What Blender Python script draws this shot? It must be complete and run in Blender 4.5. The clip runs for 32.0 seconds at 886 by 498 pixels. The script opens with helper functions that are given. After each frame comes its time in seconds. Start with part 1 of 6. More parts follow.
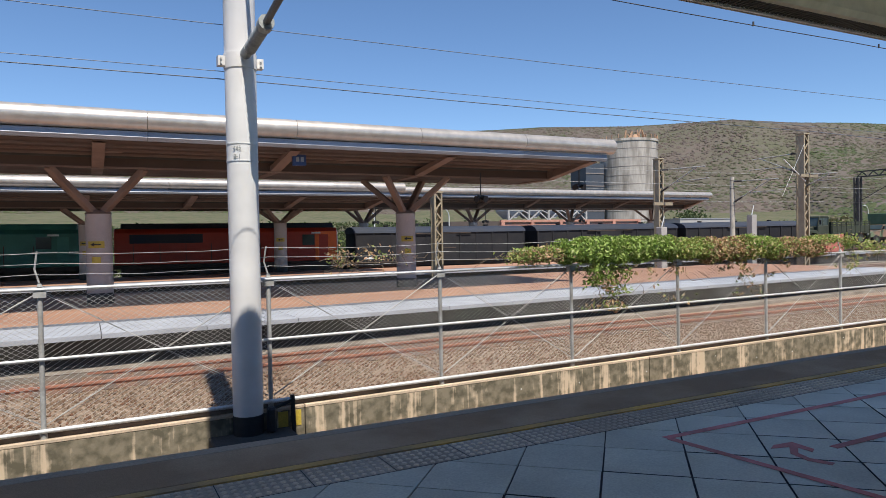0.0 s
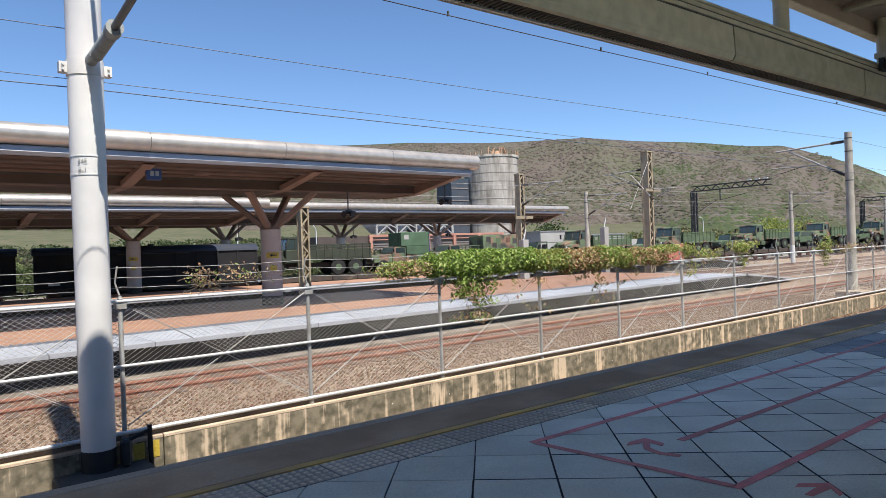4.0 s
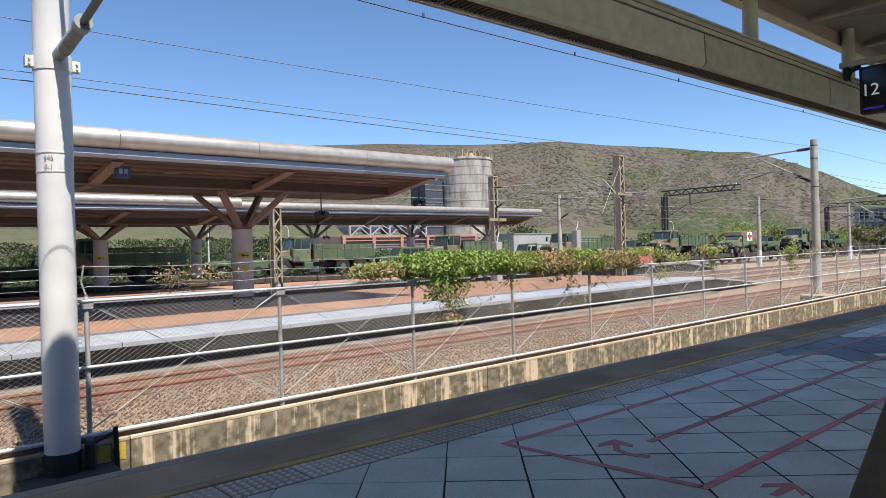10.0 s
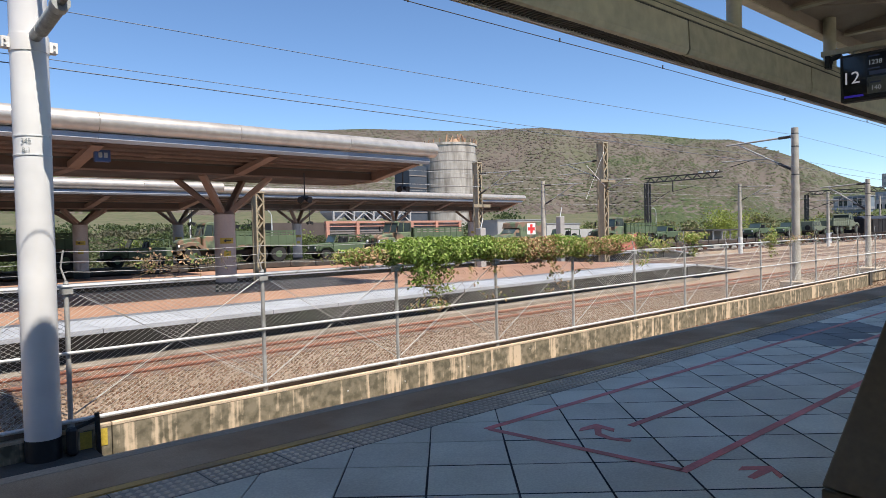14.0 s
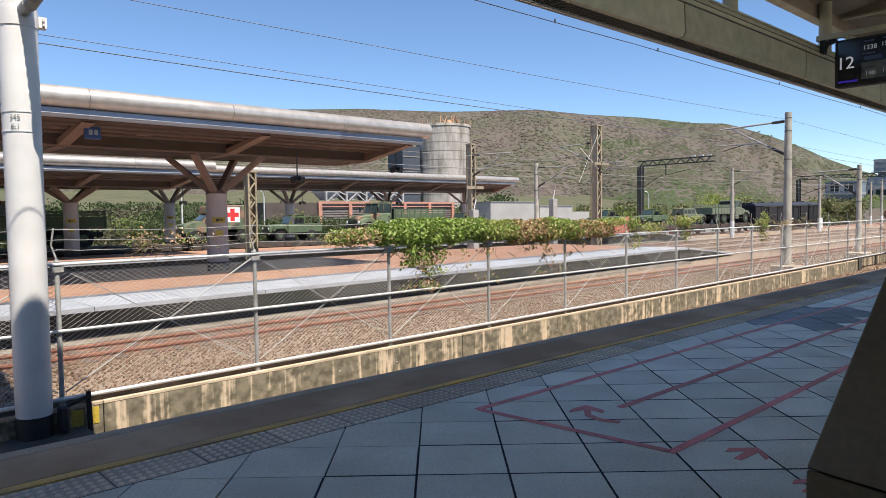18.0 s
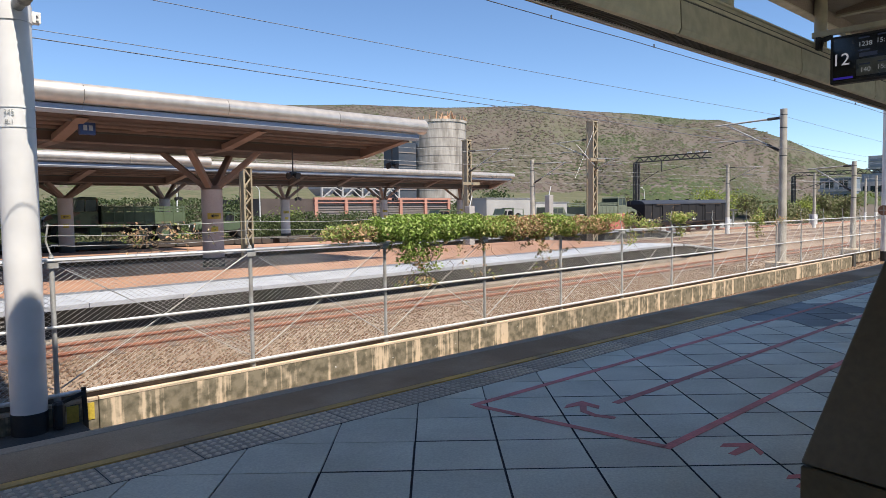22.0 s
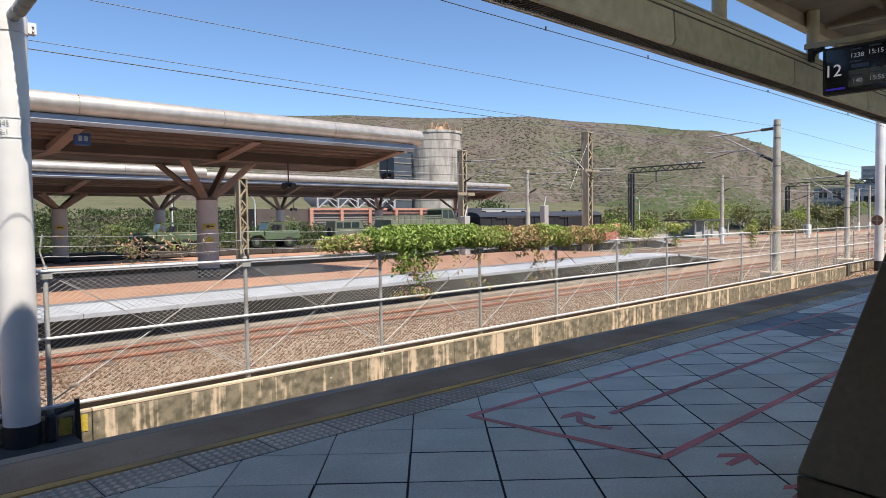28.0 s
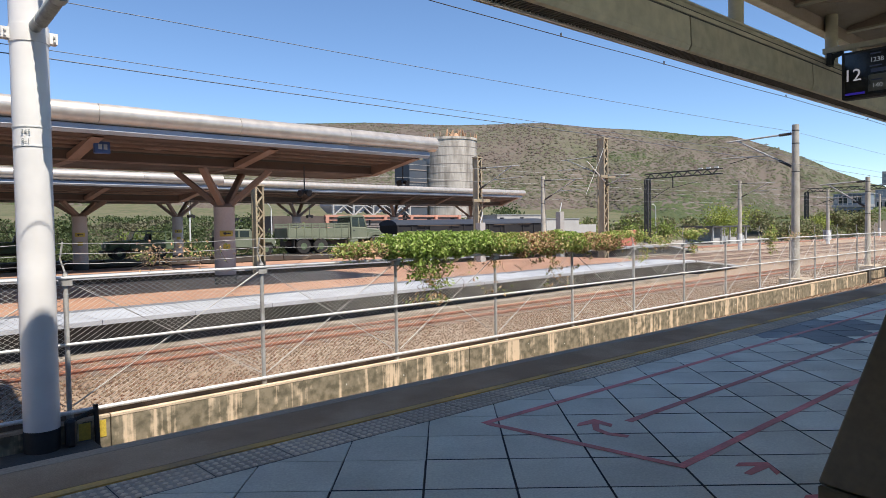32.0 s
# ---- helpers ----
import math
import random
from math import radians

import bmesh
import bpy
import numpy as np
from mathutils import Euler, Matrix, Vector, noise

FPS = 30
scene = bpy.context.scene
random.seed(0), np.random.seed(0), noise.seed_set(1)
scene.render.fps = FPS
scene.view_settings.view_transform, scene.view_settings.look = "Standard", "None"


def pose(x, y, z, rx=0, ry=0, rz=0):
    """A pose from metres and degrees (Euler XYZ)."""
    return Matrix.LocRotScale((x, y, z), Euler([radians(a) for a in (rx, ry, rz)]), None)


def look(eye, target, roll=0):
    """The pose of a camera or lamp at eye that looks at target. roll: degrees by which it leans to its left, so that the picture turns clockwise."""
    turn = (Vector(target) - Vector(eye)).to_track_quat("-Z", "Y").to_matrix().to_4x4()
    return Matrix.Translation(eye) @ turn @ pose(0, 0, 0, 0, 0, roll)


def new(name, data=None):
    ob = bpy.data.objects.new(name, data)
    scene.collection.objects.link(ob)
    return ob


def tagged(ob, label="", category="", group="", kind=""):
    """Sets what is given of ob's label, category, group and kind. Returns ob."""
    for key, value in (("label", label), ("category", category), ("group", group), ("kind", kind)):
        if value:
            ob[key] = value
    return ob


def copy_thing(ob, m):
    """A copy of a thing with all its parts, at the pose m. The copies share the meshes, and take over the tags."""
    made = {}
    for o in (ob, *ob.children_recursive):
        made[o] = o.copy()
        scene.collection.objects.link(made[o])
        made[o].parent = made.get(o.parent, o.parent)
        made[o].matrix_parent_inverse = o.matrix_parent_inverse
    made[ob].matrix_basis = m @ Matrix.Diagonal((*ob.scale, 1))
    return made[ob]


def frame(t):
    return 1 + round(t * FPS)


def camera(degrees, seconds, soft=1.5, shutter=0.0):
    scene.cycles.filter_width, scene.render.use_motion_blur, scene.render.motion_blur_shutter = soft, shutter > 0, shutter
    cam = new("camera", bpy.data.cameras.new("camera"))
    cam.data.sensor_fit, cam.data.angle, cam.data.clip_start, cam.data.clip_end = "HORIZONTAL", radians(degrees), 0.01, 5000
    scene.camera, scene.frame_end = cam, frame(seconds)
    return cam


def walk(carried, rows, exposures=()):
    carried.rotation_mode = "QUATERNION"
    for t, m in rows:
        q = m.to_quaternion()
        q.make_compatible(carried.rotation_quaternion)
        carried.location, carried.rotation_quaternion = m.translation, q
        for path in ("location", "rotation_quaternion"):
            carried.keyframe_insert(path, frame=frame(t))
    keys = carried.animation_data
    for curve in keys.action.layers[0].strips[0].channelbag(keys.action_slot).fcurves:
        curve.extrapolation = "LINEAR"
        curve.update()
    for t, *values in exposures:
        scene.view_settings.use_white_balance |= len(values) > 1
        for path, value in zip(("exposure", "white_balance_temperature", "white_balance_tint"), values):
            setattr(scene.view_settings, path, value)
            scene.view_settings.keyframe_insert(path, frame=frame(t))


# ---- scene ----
cam = camera(65.8, 32.0, soft=0.65)
# seconds, then the tilt, roll and heading of the hand-held camera, which stays at one spot
PATH = [
    (0, 88.905, 1.033, -27.489), (0.5, 89.27, 1.623, -33.462), (1, 89.698, 2.212, -35.218), (1.5, 89.002, 2.868, -36.824),
    (2, 89.323, 1.586, -38.165), (2.5, 89.678, 1.727, -38.731), (4.5, 89.94, 2.066, -38.396), (5, 90.26, 1.872, -38.261),
    (5.5, 90.459, 2.022, -38.088), (6, 90.257, 2.025, -38.232), (6.5, 90.309, 2.083, -38.255), (7, 90.377, 2.534, -38.268),
    (7.5, 90.621, 2.297, -38.729), (8, 90.181, 1.964, -39.498), (8.5, 89.917, 1.944, -39.921), (9, 89.722, 1.738, -40.237),
    (9.5, 89.987, 1.586, -40.64), (10, 89.915, 1.512, -40.696), (10.5, 89.768, 1.406, -40.858), (11, 89.823, 1.53, -41.093),
    (11.5, 89.79, 1.586, -41.23), (12, 89.757, 1.571, -41.3), (12.5, 89.773, 1.309, -41.235), (13, 89.683, 1.4, -41.892),
    (13.5, 89.261, 1.494, -42.012), (14, 88.708, 1.331, -42.034), (14.5, 88.433, 1.263, -42.15), (15, 88.326, 1.16, -42.336),
    (15.5, 87.93, 1.167, -42.476), (17.5, 87.29, 1.087, -42.801), (18, 87.143, 0.779, -42.628), (18.5, 87.477, 0.734, -42.582),
    (19, 87.632, 1.02, -42.847), (19.5, 87.407, 0.914, -43.051), (20, 86.942, 0.717, -43.154), (20.5, 86.514, 0.72, -43.424),
    (21, 86.878, 0.771, -43.685), (21.5, 87.084, 0.787, -43.326), (22, 86.814, 0.739, -42.965), (22.5, 86.379, 0.82, -43.043),
    (23, 87, 1.21, -42.727), (23.5, 87.161, 1.103, -42.932), (24, 87.363, 0.995, -43.19), (24.5, 87.234, 1.056, -43.172),
    (25, 87.157, 0.962, -43.288), (25.5, 86.893, 1.126, -43.432), (27.5, 86.956, 0.816, -43.519), (28, 87.669, 0.785, -43.342),
    (28.5, 88.211, 0.797, -43.086), (29, 88.311, 0.839, -43.073), (29.5, 88.034, 0.83, -42.975), (30, 87.953, 0.837, -42.752),
    (30.5, 88.172, 0.807, -42.499), (31, 88.43, 0.671, -41.891), (31.5, 88.679, 0.87, -41.831), (32, 88.243, 0.893, -42.066),
]
EXPOSURES = [(0, 0.15, 6540, 10), (0.6, 0.22, 6540, 10), (1.6, 0.34, 6540, 10), (4.5, 0.37, 6540, 10), (13, 0.40, 6620, 10), (19, 0.45, 6780, 10.5), (25, 0.46, 6780, 10.5), (32, 0.46, 6740, 10.5)]
EYE = (0.0, 0.0, 1.68)
walk(cam, [(t, pose(*EYE, rx, ry, rz)) for t, rx, ry, rz in PATH], EXPOSURES)

# ---- light ----
world = bpy.data.worlds.new("sky")
scene.world = world
world.use_nodes = True
SUN_SLOPE, SUN_DRIFT = 1.74, 0.08          # fall per metre away from the platform, drift along it
sun_from = Vector((-SUN_DRIFT, -1.0, SUN_SLOPE)).normalized()
wn = world.node_tree.nodes
sky = wn.new("ShaderNodeTexSky")
sky.sky_type, sky.sun_disc = "NISHITA", False
sky.sun_elevation = math.asin(sun_from.z)
sky.sun_rotation = math.atan2(sun_from.x, sun_from.y)
sky.air_density, sky.dust_density, sky.ozone_density, sky.altitude = 1.0, 0.05, 4.8, 2000.0
wn["Background"].inputs["Strength"].default_value = 0.135
clear = wn.new("ShaderNodeHueSaturation")
clear.inputs["Saturation"].default_value = 1.05
world.node_tree.links.new(sky.outputs[0], clear.inputs["Color"])
world.node_tree.links.new(clear.outputs[0], wn["Background"].inputs["Color"])
sun = new("sun", bpy.data.lights.new("sun", "SUN"))
sun.data.energy, sun.data.angle, sun.data.color = 5.6, radians(0.55), (1.0, 0.945, 0.86)
sun.matrix_world = look(sun_from * 50, (0, 0, 0))


# ---- materials ----
def material(name, col, col2=None, rough=0.7, metal=0.0, scale=2.0, bump=0.15, grain=40.0, stretch=(1, 1, 1), edge=(0.35, 0.65), spread=0.12, speck=None):
    """A surface with patches of a second colour, a fine grain and a difference from piece to piece."""
    m = bpy.data.materials.new(name)
    m.use_nodes = True
    n, k = m.node_tree.nodes, m.node_tree.links
    b = n["Principled BSDF"]
    tc, mp, info = n.new("ShaderNodeTexCoord"), n.new("ShaderNodeMapping"), n.new("ShaderNodeObjectInfo")
    mp.inputs["Scale"].default_value = stretch
    shift = n.new("ShaderNodeVectorMath")
    shift.operation = "SCALE"
    shift.inputs[0].default_value = (13.0, 7.0, 29.0)
    k.new(info.outputs["Random"], shift.inputs["Scale"])
    k.new(shift.outputs[0], mp.inputs["Location"])
    k.new(tc.outputs["Object"], mp.inputs["Vector"])
    big, fine = n.new("ShaderNodeTexNoise"), n.new("ShaderNodeTexNoise")
    for tex, sc, det in ((big, scale, 6.0), (fine, grain, 4.0)):
        tex.inputs["Scale"].default_value, tex.inputs["Detail"].default_value = sc, det
        k.new(mp.outputs[0], tex.inputs["Vector"])
    ramp = n.new("ShaderNodeMapRange")
    ramp.inputs[1].default_value, ramp.inputs[2].default_value = edge
    k.new(big.outputs[0], ramp.inputs[0])
    mix = n.new("ShaderNodeMix")
    mix.data_type = "RGBA"
    c2 = col2 or tuple(c * 0.78 for c in col)
    mix.inputs[6].default_value, mix.inputs[7].default_value = (*col, 1), (*c2, 1)
    k.new(ramp.outputs[0], mix.inputs[0])
    last = mix.outputs[2]
    if speck:
        mix2, r2 = n.new("ShaderNodeMix"), n.new("ShaderNodeMapRange")
        mix2.data_type = "RGBA"
        r2.inputs[1].default_value, r2.inputs[2].default_value = 0.48, 0.62
        k.new(fine.outputs[0], r2.inputs[0])
        k.new(r2.outputs[0], mix2.inputs[0])
        k.new(last, mix2.inputs[6])
        mix2.inputs[7].default_value = (*speck, 1)
        last = mix2.outputs[2]
    hsv, val = n.new("ShaderNodeHueSaturation"), n.new("ShaderNodeMapRange")
    val.inputs[3].default_value, val.inputs[4].default_value = 1 - spread, 1 + spread
    k.new(info.outputs["Random"], val.inputs[0])
    gv = n.new("ShaderNodeMapRange")
    gv.inputs[1].default_value, gv.inputs[2].default_value, gv.inputs[3].default_value, gv.inputs[4].default_value = 0.3, 0.7, 0.86, 1.14
    k.new(fine.outputs[0], gv.inputs[0])
    mul = n.new("ShaderNodeMath")
    mul.operation = "MULTIPLY"
    k.new(val.outputs[0], mul.inputs[0])
    k.new(gv.outputs[0], mul.inputs[1])
    k.new(mul.outputs[0], hsv.inputs["Value"])
    k.new(last, hsv.inputs["Color"])
    k.new(hsv.outputs[0], b.inputs["Base Color"])
    rr = n.new("ShaderNodeMapRange")
    rr.inputs[1].default_value, rr.inputs[2].default_value = 0.3, 0.7
    rr.inputs[3].default_value, rr.inputs[4].default_value = max(rough - 0.1, 0.02), min(rough + 0.12, 1.0)
    k.new(big.outputs[0], rr.inputs[0])
    k.new(rr.outputs[0], b.inputs["Roughness"])
    b.inputs["Metallic"].default_value = metal
    if bump:
        bp = n.new("ShaderNodeBump")
        bp.inputs["Strength"].default_value, bp.inputs["Distance"].default_value = bump, 0.02
        k.new(fine.outputs[0], bp.inputs["Height"])
        k.new(bp.outputs[0], b.inputs["Normal"])
    return m


def glow(name, col, strength):
    m = bpy.data.materials.new(name)
    m.use_nodes = True
    b = m.node_tree.nodes["Principled BSDF"]
    b.inputs["Base Color"].default_value = (*[c * 0.3 for c in col], 1)
    b.inputs["Emission Color"].default_value, b.inputs["Emission Strength"].default_value = (*col, 1), strength
    return m


def leaf_material(name, cols):
    """Leaves that differ from one to the next, with some light coming through."""
    m = bpy.data.materials.new(name)
    m.use_nodes = True
    n, k = m.node_tree.nodes, m.node_tree.links
    b = n["Principled BSDF"]
    geo, ramp = n.new("ShaderNodeNewGeometry"), n.new("ShaderNodeValToRGB")
    ramp.color_ramp.interpolation = "CONSTANT"
    el = ramp.color_ramp.elements
    while len(el) < len(cols):
        el.new(0.5)
    for i, c in enumerate(cols):
        el[i].position, el[i].color = i / len(cols), (*c, 1)
    k.new(geo.outputs["Random Per Island"], ramp.inputs[0])
    k.new(ramp.outputs[0], b.inputs["Base Color"])
    b.inputs["Roughness"].default_value = 0.6
    tr, add = n.new("ShaderNodeBsdfTranslucent"), n.new("ShaderNodeMixShader")
    k.new(ramp.outputs[0], tr.inputs["Color"])
    add.inputs[0].default_value = 0.3
    k.new(b.outputs[0], add.inputs[1])
    k.new(tr.outputs[0], add.inputs[2])
    k.new(add.outputs[0], n["Material Output"].inputs["Surface"])
    return m


def stained_wall(name, clean, stain, dirt):
    """Concrete with dark water stains running down from the coping, and lighter runs between them."""
    m = bpy.data.materials.new(name)
    m.use_nodes = True
    n, k = m.node_tree.nodes, m.node_tree.links
    b = n["Principled BSDF"]
    tc = n.new("ShaderNodeTexCoord")
    layers = []
    for scale, stretch, det in ((1.0, (2.3, 2.3, 0.25), 3.0), (1.0, (11.0, 11.0, 0.6), 4.0), (7.0, (1, 1, 1), 6.0)):
        mp, tex = n.new("ShaderNodeMapping"), n.new("ShaderNodeTexNoise")
        mp.inputs["Scale"].default_value = stretch
        tex.inputs["Scale"].default_value, tex.inputs["Detail"].default_value = scale, det
        k.new(tc.outputs["Object"], mp.inputs["Vector"])
        k.new(mp.outputs[0], tex.inputs["Vector"])
        layers.append(tex)
    total = None
    for tex, w in zip(layers, (0.42, 0.42, 0.16)):
        mul = n.new("ShaderNodeMath")
        mul.operation = "MULTIPLY_ADD"
        mul.inputs[1].default_value = w
        k.new(tex.outputs[0], mul.inputs[0])
        if total:
            k.new(total.outputs[0], mul.inputs[2])
        else:
            mul.inputs[2].default_value = 0.0
        total = mul
    mask, blot = n.new("ShaderNodeMapRange"), n.new("ShaderNodeMapRange")
    mask.inputs[1].default_value, mask.inputs[2].default_value = 0.415, 0.480
    k.new(total.outputs[0], mask.inputs[0])
    blot.inputs[1].default_value, blot.inputs[2].default_value = 0.40, 0.62
    k.new(layers[2].outputs[0], blot.inputs[0])
    dark, mix = n.new("ShaderNodeMix"), n.new("ShaderNodeMix")
    dark.data_type = mix.data_type = "RGBA"
    dark.inputs[6].default_value, dark.inputs[7].default_value = (*stain, 1), (*dirt, 1)
    k.new(blot.outputs[0], dark.inputs[0])
    mix.inputs[6].default_value = (*clean, 1)
    k.new(dark.outputs[2], mix.inputs[7])
    k.new(mask.outputs[0], mix.inputs[0])
    k.new(mix.outputs[2], b.inputs["Base Color"])
    b.inputs["Roughness"].default_value = 0.88
    bp = n.new("ShaderNodeBump")
    bp.inputs["Strength"].default_value, bp.inputs["Distance"].default_value = 0.5, 0.015
    k.new(layers[2].outputs[0], bp.inputs["Height"])
    k.new(bp.outputs[0], b.inputs["Normal"])
    return m


TILE = material("platform_tile", (0.59, 0.60, 0.49), (0.50, 0.51, 0.425), 0.40, scale=1.4, bump=0.06, grain=60, spread=0.1)
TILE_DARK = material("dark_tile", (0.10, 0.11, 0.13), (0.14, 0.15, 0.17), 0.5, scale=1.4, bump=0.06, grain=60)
JOINT = material("joint_dirt", (0.045, 0.046, 0.046), rough=0.9, scale=3)
# base far paler than asphalt; tan patches stand in for warm reflected light
LIT_ASPHALT = material("asphalt_with_light", (0.46, 0.315, 0.20), (0.70, 0.52, 0.355), 0.75, scale=0.7, edge=(0.42, 0.66), bump=0.25, grain=120)
LIT_ASPHALT.node_tree.nodes["Principled BSDF"].inputs["Specular IOR Level"].default_value = 0.03
YELLOW = material("yellow_line_paint", (0.80, 0.47, 0.07), (0.36, 0.24, 0.12), 0.6, scale=0.8, edge=(0.42, 0.60), bump=0.1)
TACTILE = material("tactile_paving", (0.80, 0.69, 0.53), (0.56, 0.48, 0.38), 0.6, scale=0.7, edge=(0.4, 0.6))
TACTILE_DARK = material("tactile_ground", (0.50, 0.43, 0.34), (0.36, 0.31, 0.25), 0.7, scale=0.8)
TAPE = material("red_tape", (0.70, 0.14, 0.135), (0.50, 0.17, 0.155), 0.5, scale=3, bump=0.04)
CONCRETE_EDGE = material("edge_concrete", (0.40, 0.31, 0.22), (0.48, 0.38, 0.275), 0.8, scale=2)
CONCRETE_PALE = material("pale_concrete", (0.28, 0.24, 0.195), (0.17, 0.14, 0.11), 0.9, scale=1.3, bump=0.5, grain=14)
WALL = stained_wall("stained_concrete", (0.60, 0.475, 0.335), (0.235, 0.20, 0.14), (0.115, 0.10, 0.066))
FOOT = material("stained_footing", (0.21, 0.165, 0.13), (0.13, 0.10, 0.08), 0.9, scale=2.5, bump=0.2)
WALL_TOP = material("concrete_coping", (0.66, 0.51, 0.37), (0.45, 0.36, 0.26), 0.85, scale=2, bump=0.25)
POSTGREY = material("weathered_post", (0.40, 0.40, 0.39), (0.29, 0.28, 0.26), 0.6, scale=5, bump=0.1)
GALV = material("galvanised_steel", (0.74, 0.74, 0.73), (0.62, 0.62, 0.6), 0.45, 0.25, scale=4, bump=0.05)
WIRE = material("fence_wire", (0.50, 0.485, 0.455), rough=0.6, metal=0.0, scale=2, bump=0)
GROUND = material("earth_and_gravel", (0.24, 0.205, 0.165), (0.17, 0.145, 0.115), 0.95, scale=0.5, bump=0.8, grain=14, speck=(0.36, 0.33, 0.29))
BALLAST = material("track_ballast", (0.26, 0.185, 0.125), (0.18, 0.112, 0.07), 0.95, scale=0.35, bump=0.9, grain=18, speck=(0.30, 0.225, 0.16))
STONE = leaf_material("ballast_stone", [(0.26, 0.175, 0.11), (0.17, 0.105, 0.064), (0.34, 0.26, 0.18), (0.235, 0.145, 0.09), (0.28, 0.21, 0.145), (0.22, 0.11, 0.062)])
RUST = material("rusty_rail", (0.30, 0.125, 0.078), (0.40, 0.18, 0.115), 0.8, scale=3, bump=0.2)
RUST_DULL = material("dull_rail", (0.20, 0.125, 0.095), (0.26, 0.16, 0.12), 0.75, scale=3, bump=0.2)
RUSTY = material("rusty_ballast", (0.20, 0.098, 0.062), (0.125, 0.068, 0.045), 0.95, scale=0.9, bump=0.9, grain=16, speck=(0.27, 0.175, 0.12))
SLEEPER = material("sleeper", (0.15, 0.105, 0.078), rough=0.9, scale=2)
TERRA = material("terracotta_paving", (0.40, 0.225, 0.142), (0.335, 0.185, 0.12), 0.8, scale=0.6, bump=0.15, grain=30)
COPING = material("white_platform_edge", (0.385, 0.405, 0.44), (0.32, 0.335, 0.36), 0.7, scale=1.2, spread=0.06)
# near-black: shade below the overhanging platform edge is put into this colour
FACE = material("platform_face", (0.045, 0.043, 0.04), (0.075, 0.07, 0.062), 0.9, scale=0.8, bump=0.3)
SILVER = material("silver_roof_sheet", (0.58, 0.52, 0.455), (0.54, 0.485, 0.425), 0.36, 0.55, scale=0.25, bump=0.0, spread=0.03, grain=3)
BLUESHEET = material("fascia_sheet", (0.36, 0.37, 0.39), (0.30, 0.31, 0.33), 0.4, 0.3, scale=0.5, bump=0.03)
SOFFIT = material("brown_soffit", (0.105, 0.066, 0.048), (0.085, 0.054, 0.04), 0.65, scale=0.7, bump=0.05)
BRACE = material("brown_steel", (0.27, 0.18, 0.14), (0.21, 0.14, 0.11), 0.6, scale=1, bump=0.05)
COLUMN = material("column_plaster", (0.50, 0.43, 0.39), (0.42, 0.36, 0.33), 0.75, scale=0.8, bump=0.1)
WHITE = material("white_mast_paint", (0.70, 0.685, 0.67), (0.69, 0.675, 0.655), 0.45, scale=0.8, bump=0.0, grain=1.2, spread=0.02)
BLACK = material("black_paint", (0.02, 0.02, 0.022), rough=0.6, scale=3)
SIGN_BROWN = material("brown_sign", (0.20, 0.085, 0.045), (0.16, 0.07, 0.04), 0.6, scale=3)
PLINTH = material("dark_plinth", (0.045, 0.042, 0.038), (0.075, 0.07, 0.062), 0.9, scale=2, bump=0.3)
INSUL = material("grey_insulator", (0.33, 0.35, 0.34), rough=0.35, scale=5)
ARM = material("weathered_arm", (0.12, 0.125, 0.13), (0.16, 0.165, 0.17), 0.5, scale=3)
BEAM = material("cream_beam_cladding", (0.47, 0.425, 0.305), (0.43, 0.39, 0.28), 0.5, scale=0.6, bump=0.0, grain=5)
BEAM_DARK = material("beam_groove", (0.09, 0.085, 0.075), rough=0.8, scale=2)
SOFFIT_STEEL = material("roof_underside", (0.33, 0.265, 0.21), (0.27, 0.215, 0.175), 0.6, scale=0.8, bump=0.05)
ROOF_STEEL = material("roof_steel", (0.33, 0.265, 0.21), (0.27, 0.215, 0.17), 0.55, scale=0.8, bump=0.05)
CABINET = material("dark_brown_cabinet", (0.12, 0.084, 0.04), (0.095, 0.067, 0.033), 0.5, scale=2, bump=0.05)
SCREEN = material("screen_glass", (0.008, 0.009, 0.014), rough=0.15, scale=2, bump=0)
LED_WHITE = glow("white_figures", (0.66, 0.66, 0.74), 0.32)
LED_SOFT = glow("soft_figures", (0.55, 0.6, 0.66), 0.2)
LED_BLUE = glow("blue_bar", (0.05, 0.03, 0.6), 0.22)
LED_DIM = glow("dim_bars", (0.07, 0.10, 0.20), 0.07)
PANEL_DIM = material("screen_picture", (0.05, 0.06, 0.065), (0.1, 0.11, 0.1), 0.3, scale=3, bump=0)
LATTICE = material("lattice_steel", (0.36, 0.30, 0.20), (0.28, 0.23, 0.16), 0.6, scale=2, bump=0.1)
POLE = material("concrete_pole", (0.44, 0.405, 0.345), (0.36, 0.33, 0.28), 0.85, scale=2.5, bump=0.2)
DARKSTEEL = material("dark_fittings", (0.055, 0.05, 0.048), rough=0.6, scale=3)
CABLE = material("cable", (0.16, 0.18, 0.22), rough=0.6, scale=2, bump=0)
# one loco paint twice: canopy shade put into the first, sunlight into the second
SHADED_ORANGE = material("shaded_loco_orange", (0.42, 0.035, 0.012), (0.34, 0.03, 0.013), 0.45, scale=0.6, bump=0.04)
SUNLIT_ORANGE = material("sunlit_cab_orange", (0.80, 0.15, 0.02), (0.70, 0.13, 0.02), 0.45, scale=0.6, bump=0.04)
LOCOBLUE = material("loco_roof", (0.034, 0.042, 0.062), (0.045, 0.05, 0.062), 0.75, scale=0.8)
SIGN_YELLOW = material("yellow_sign", (0.56, 0.41, 0.06), (0.46, 0.34, 0.06), 0.6, scale=3)
SIGNBLUE = material("blue_sign", (0.03, 0.06, 0.17), (0.025, 0.05, 0.13), 0.5, scale=0.8)
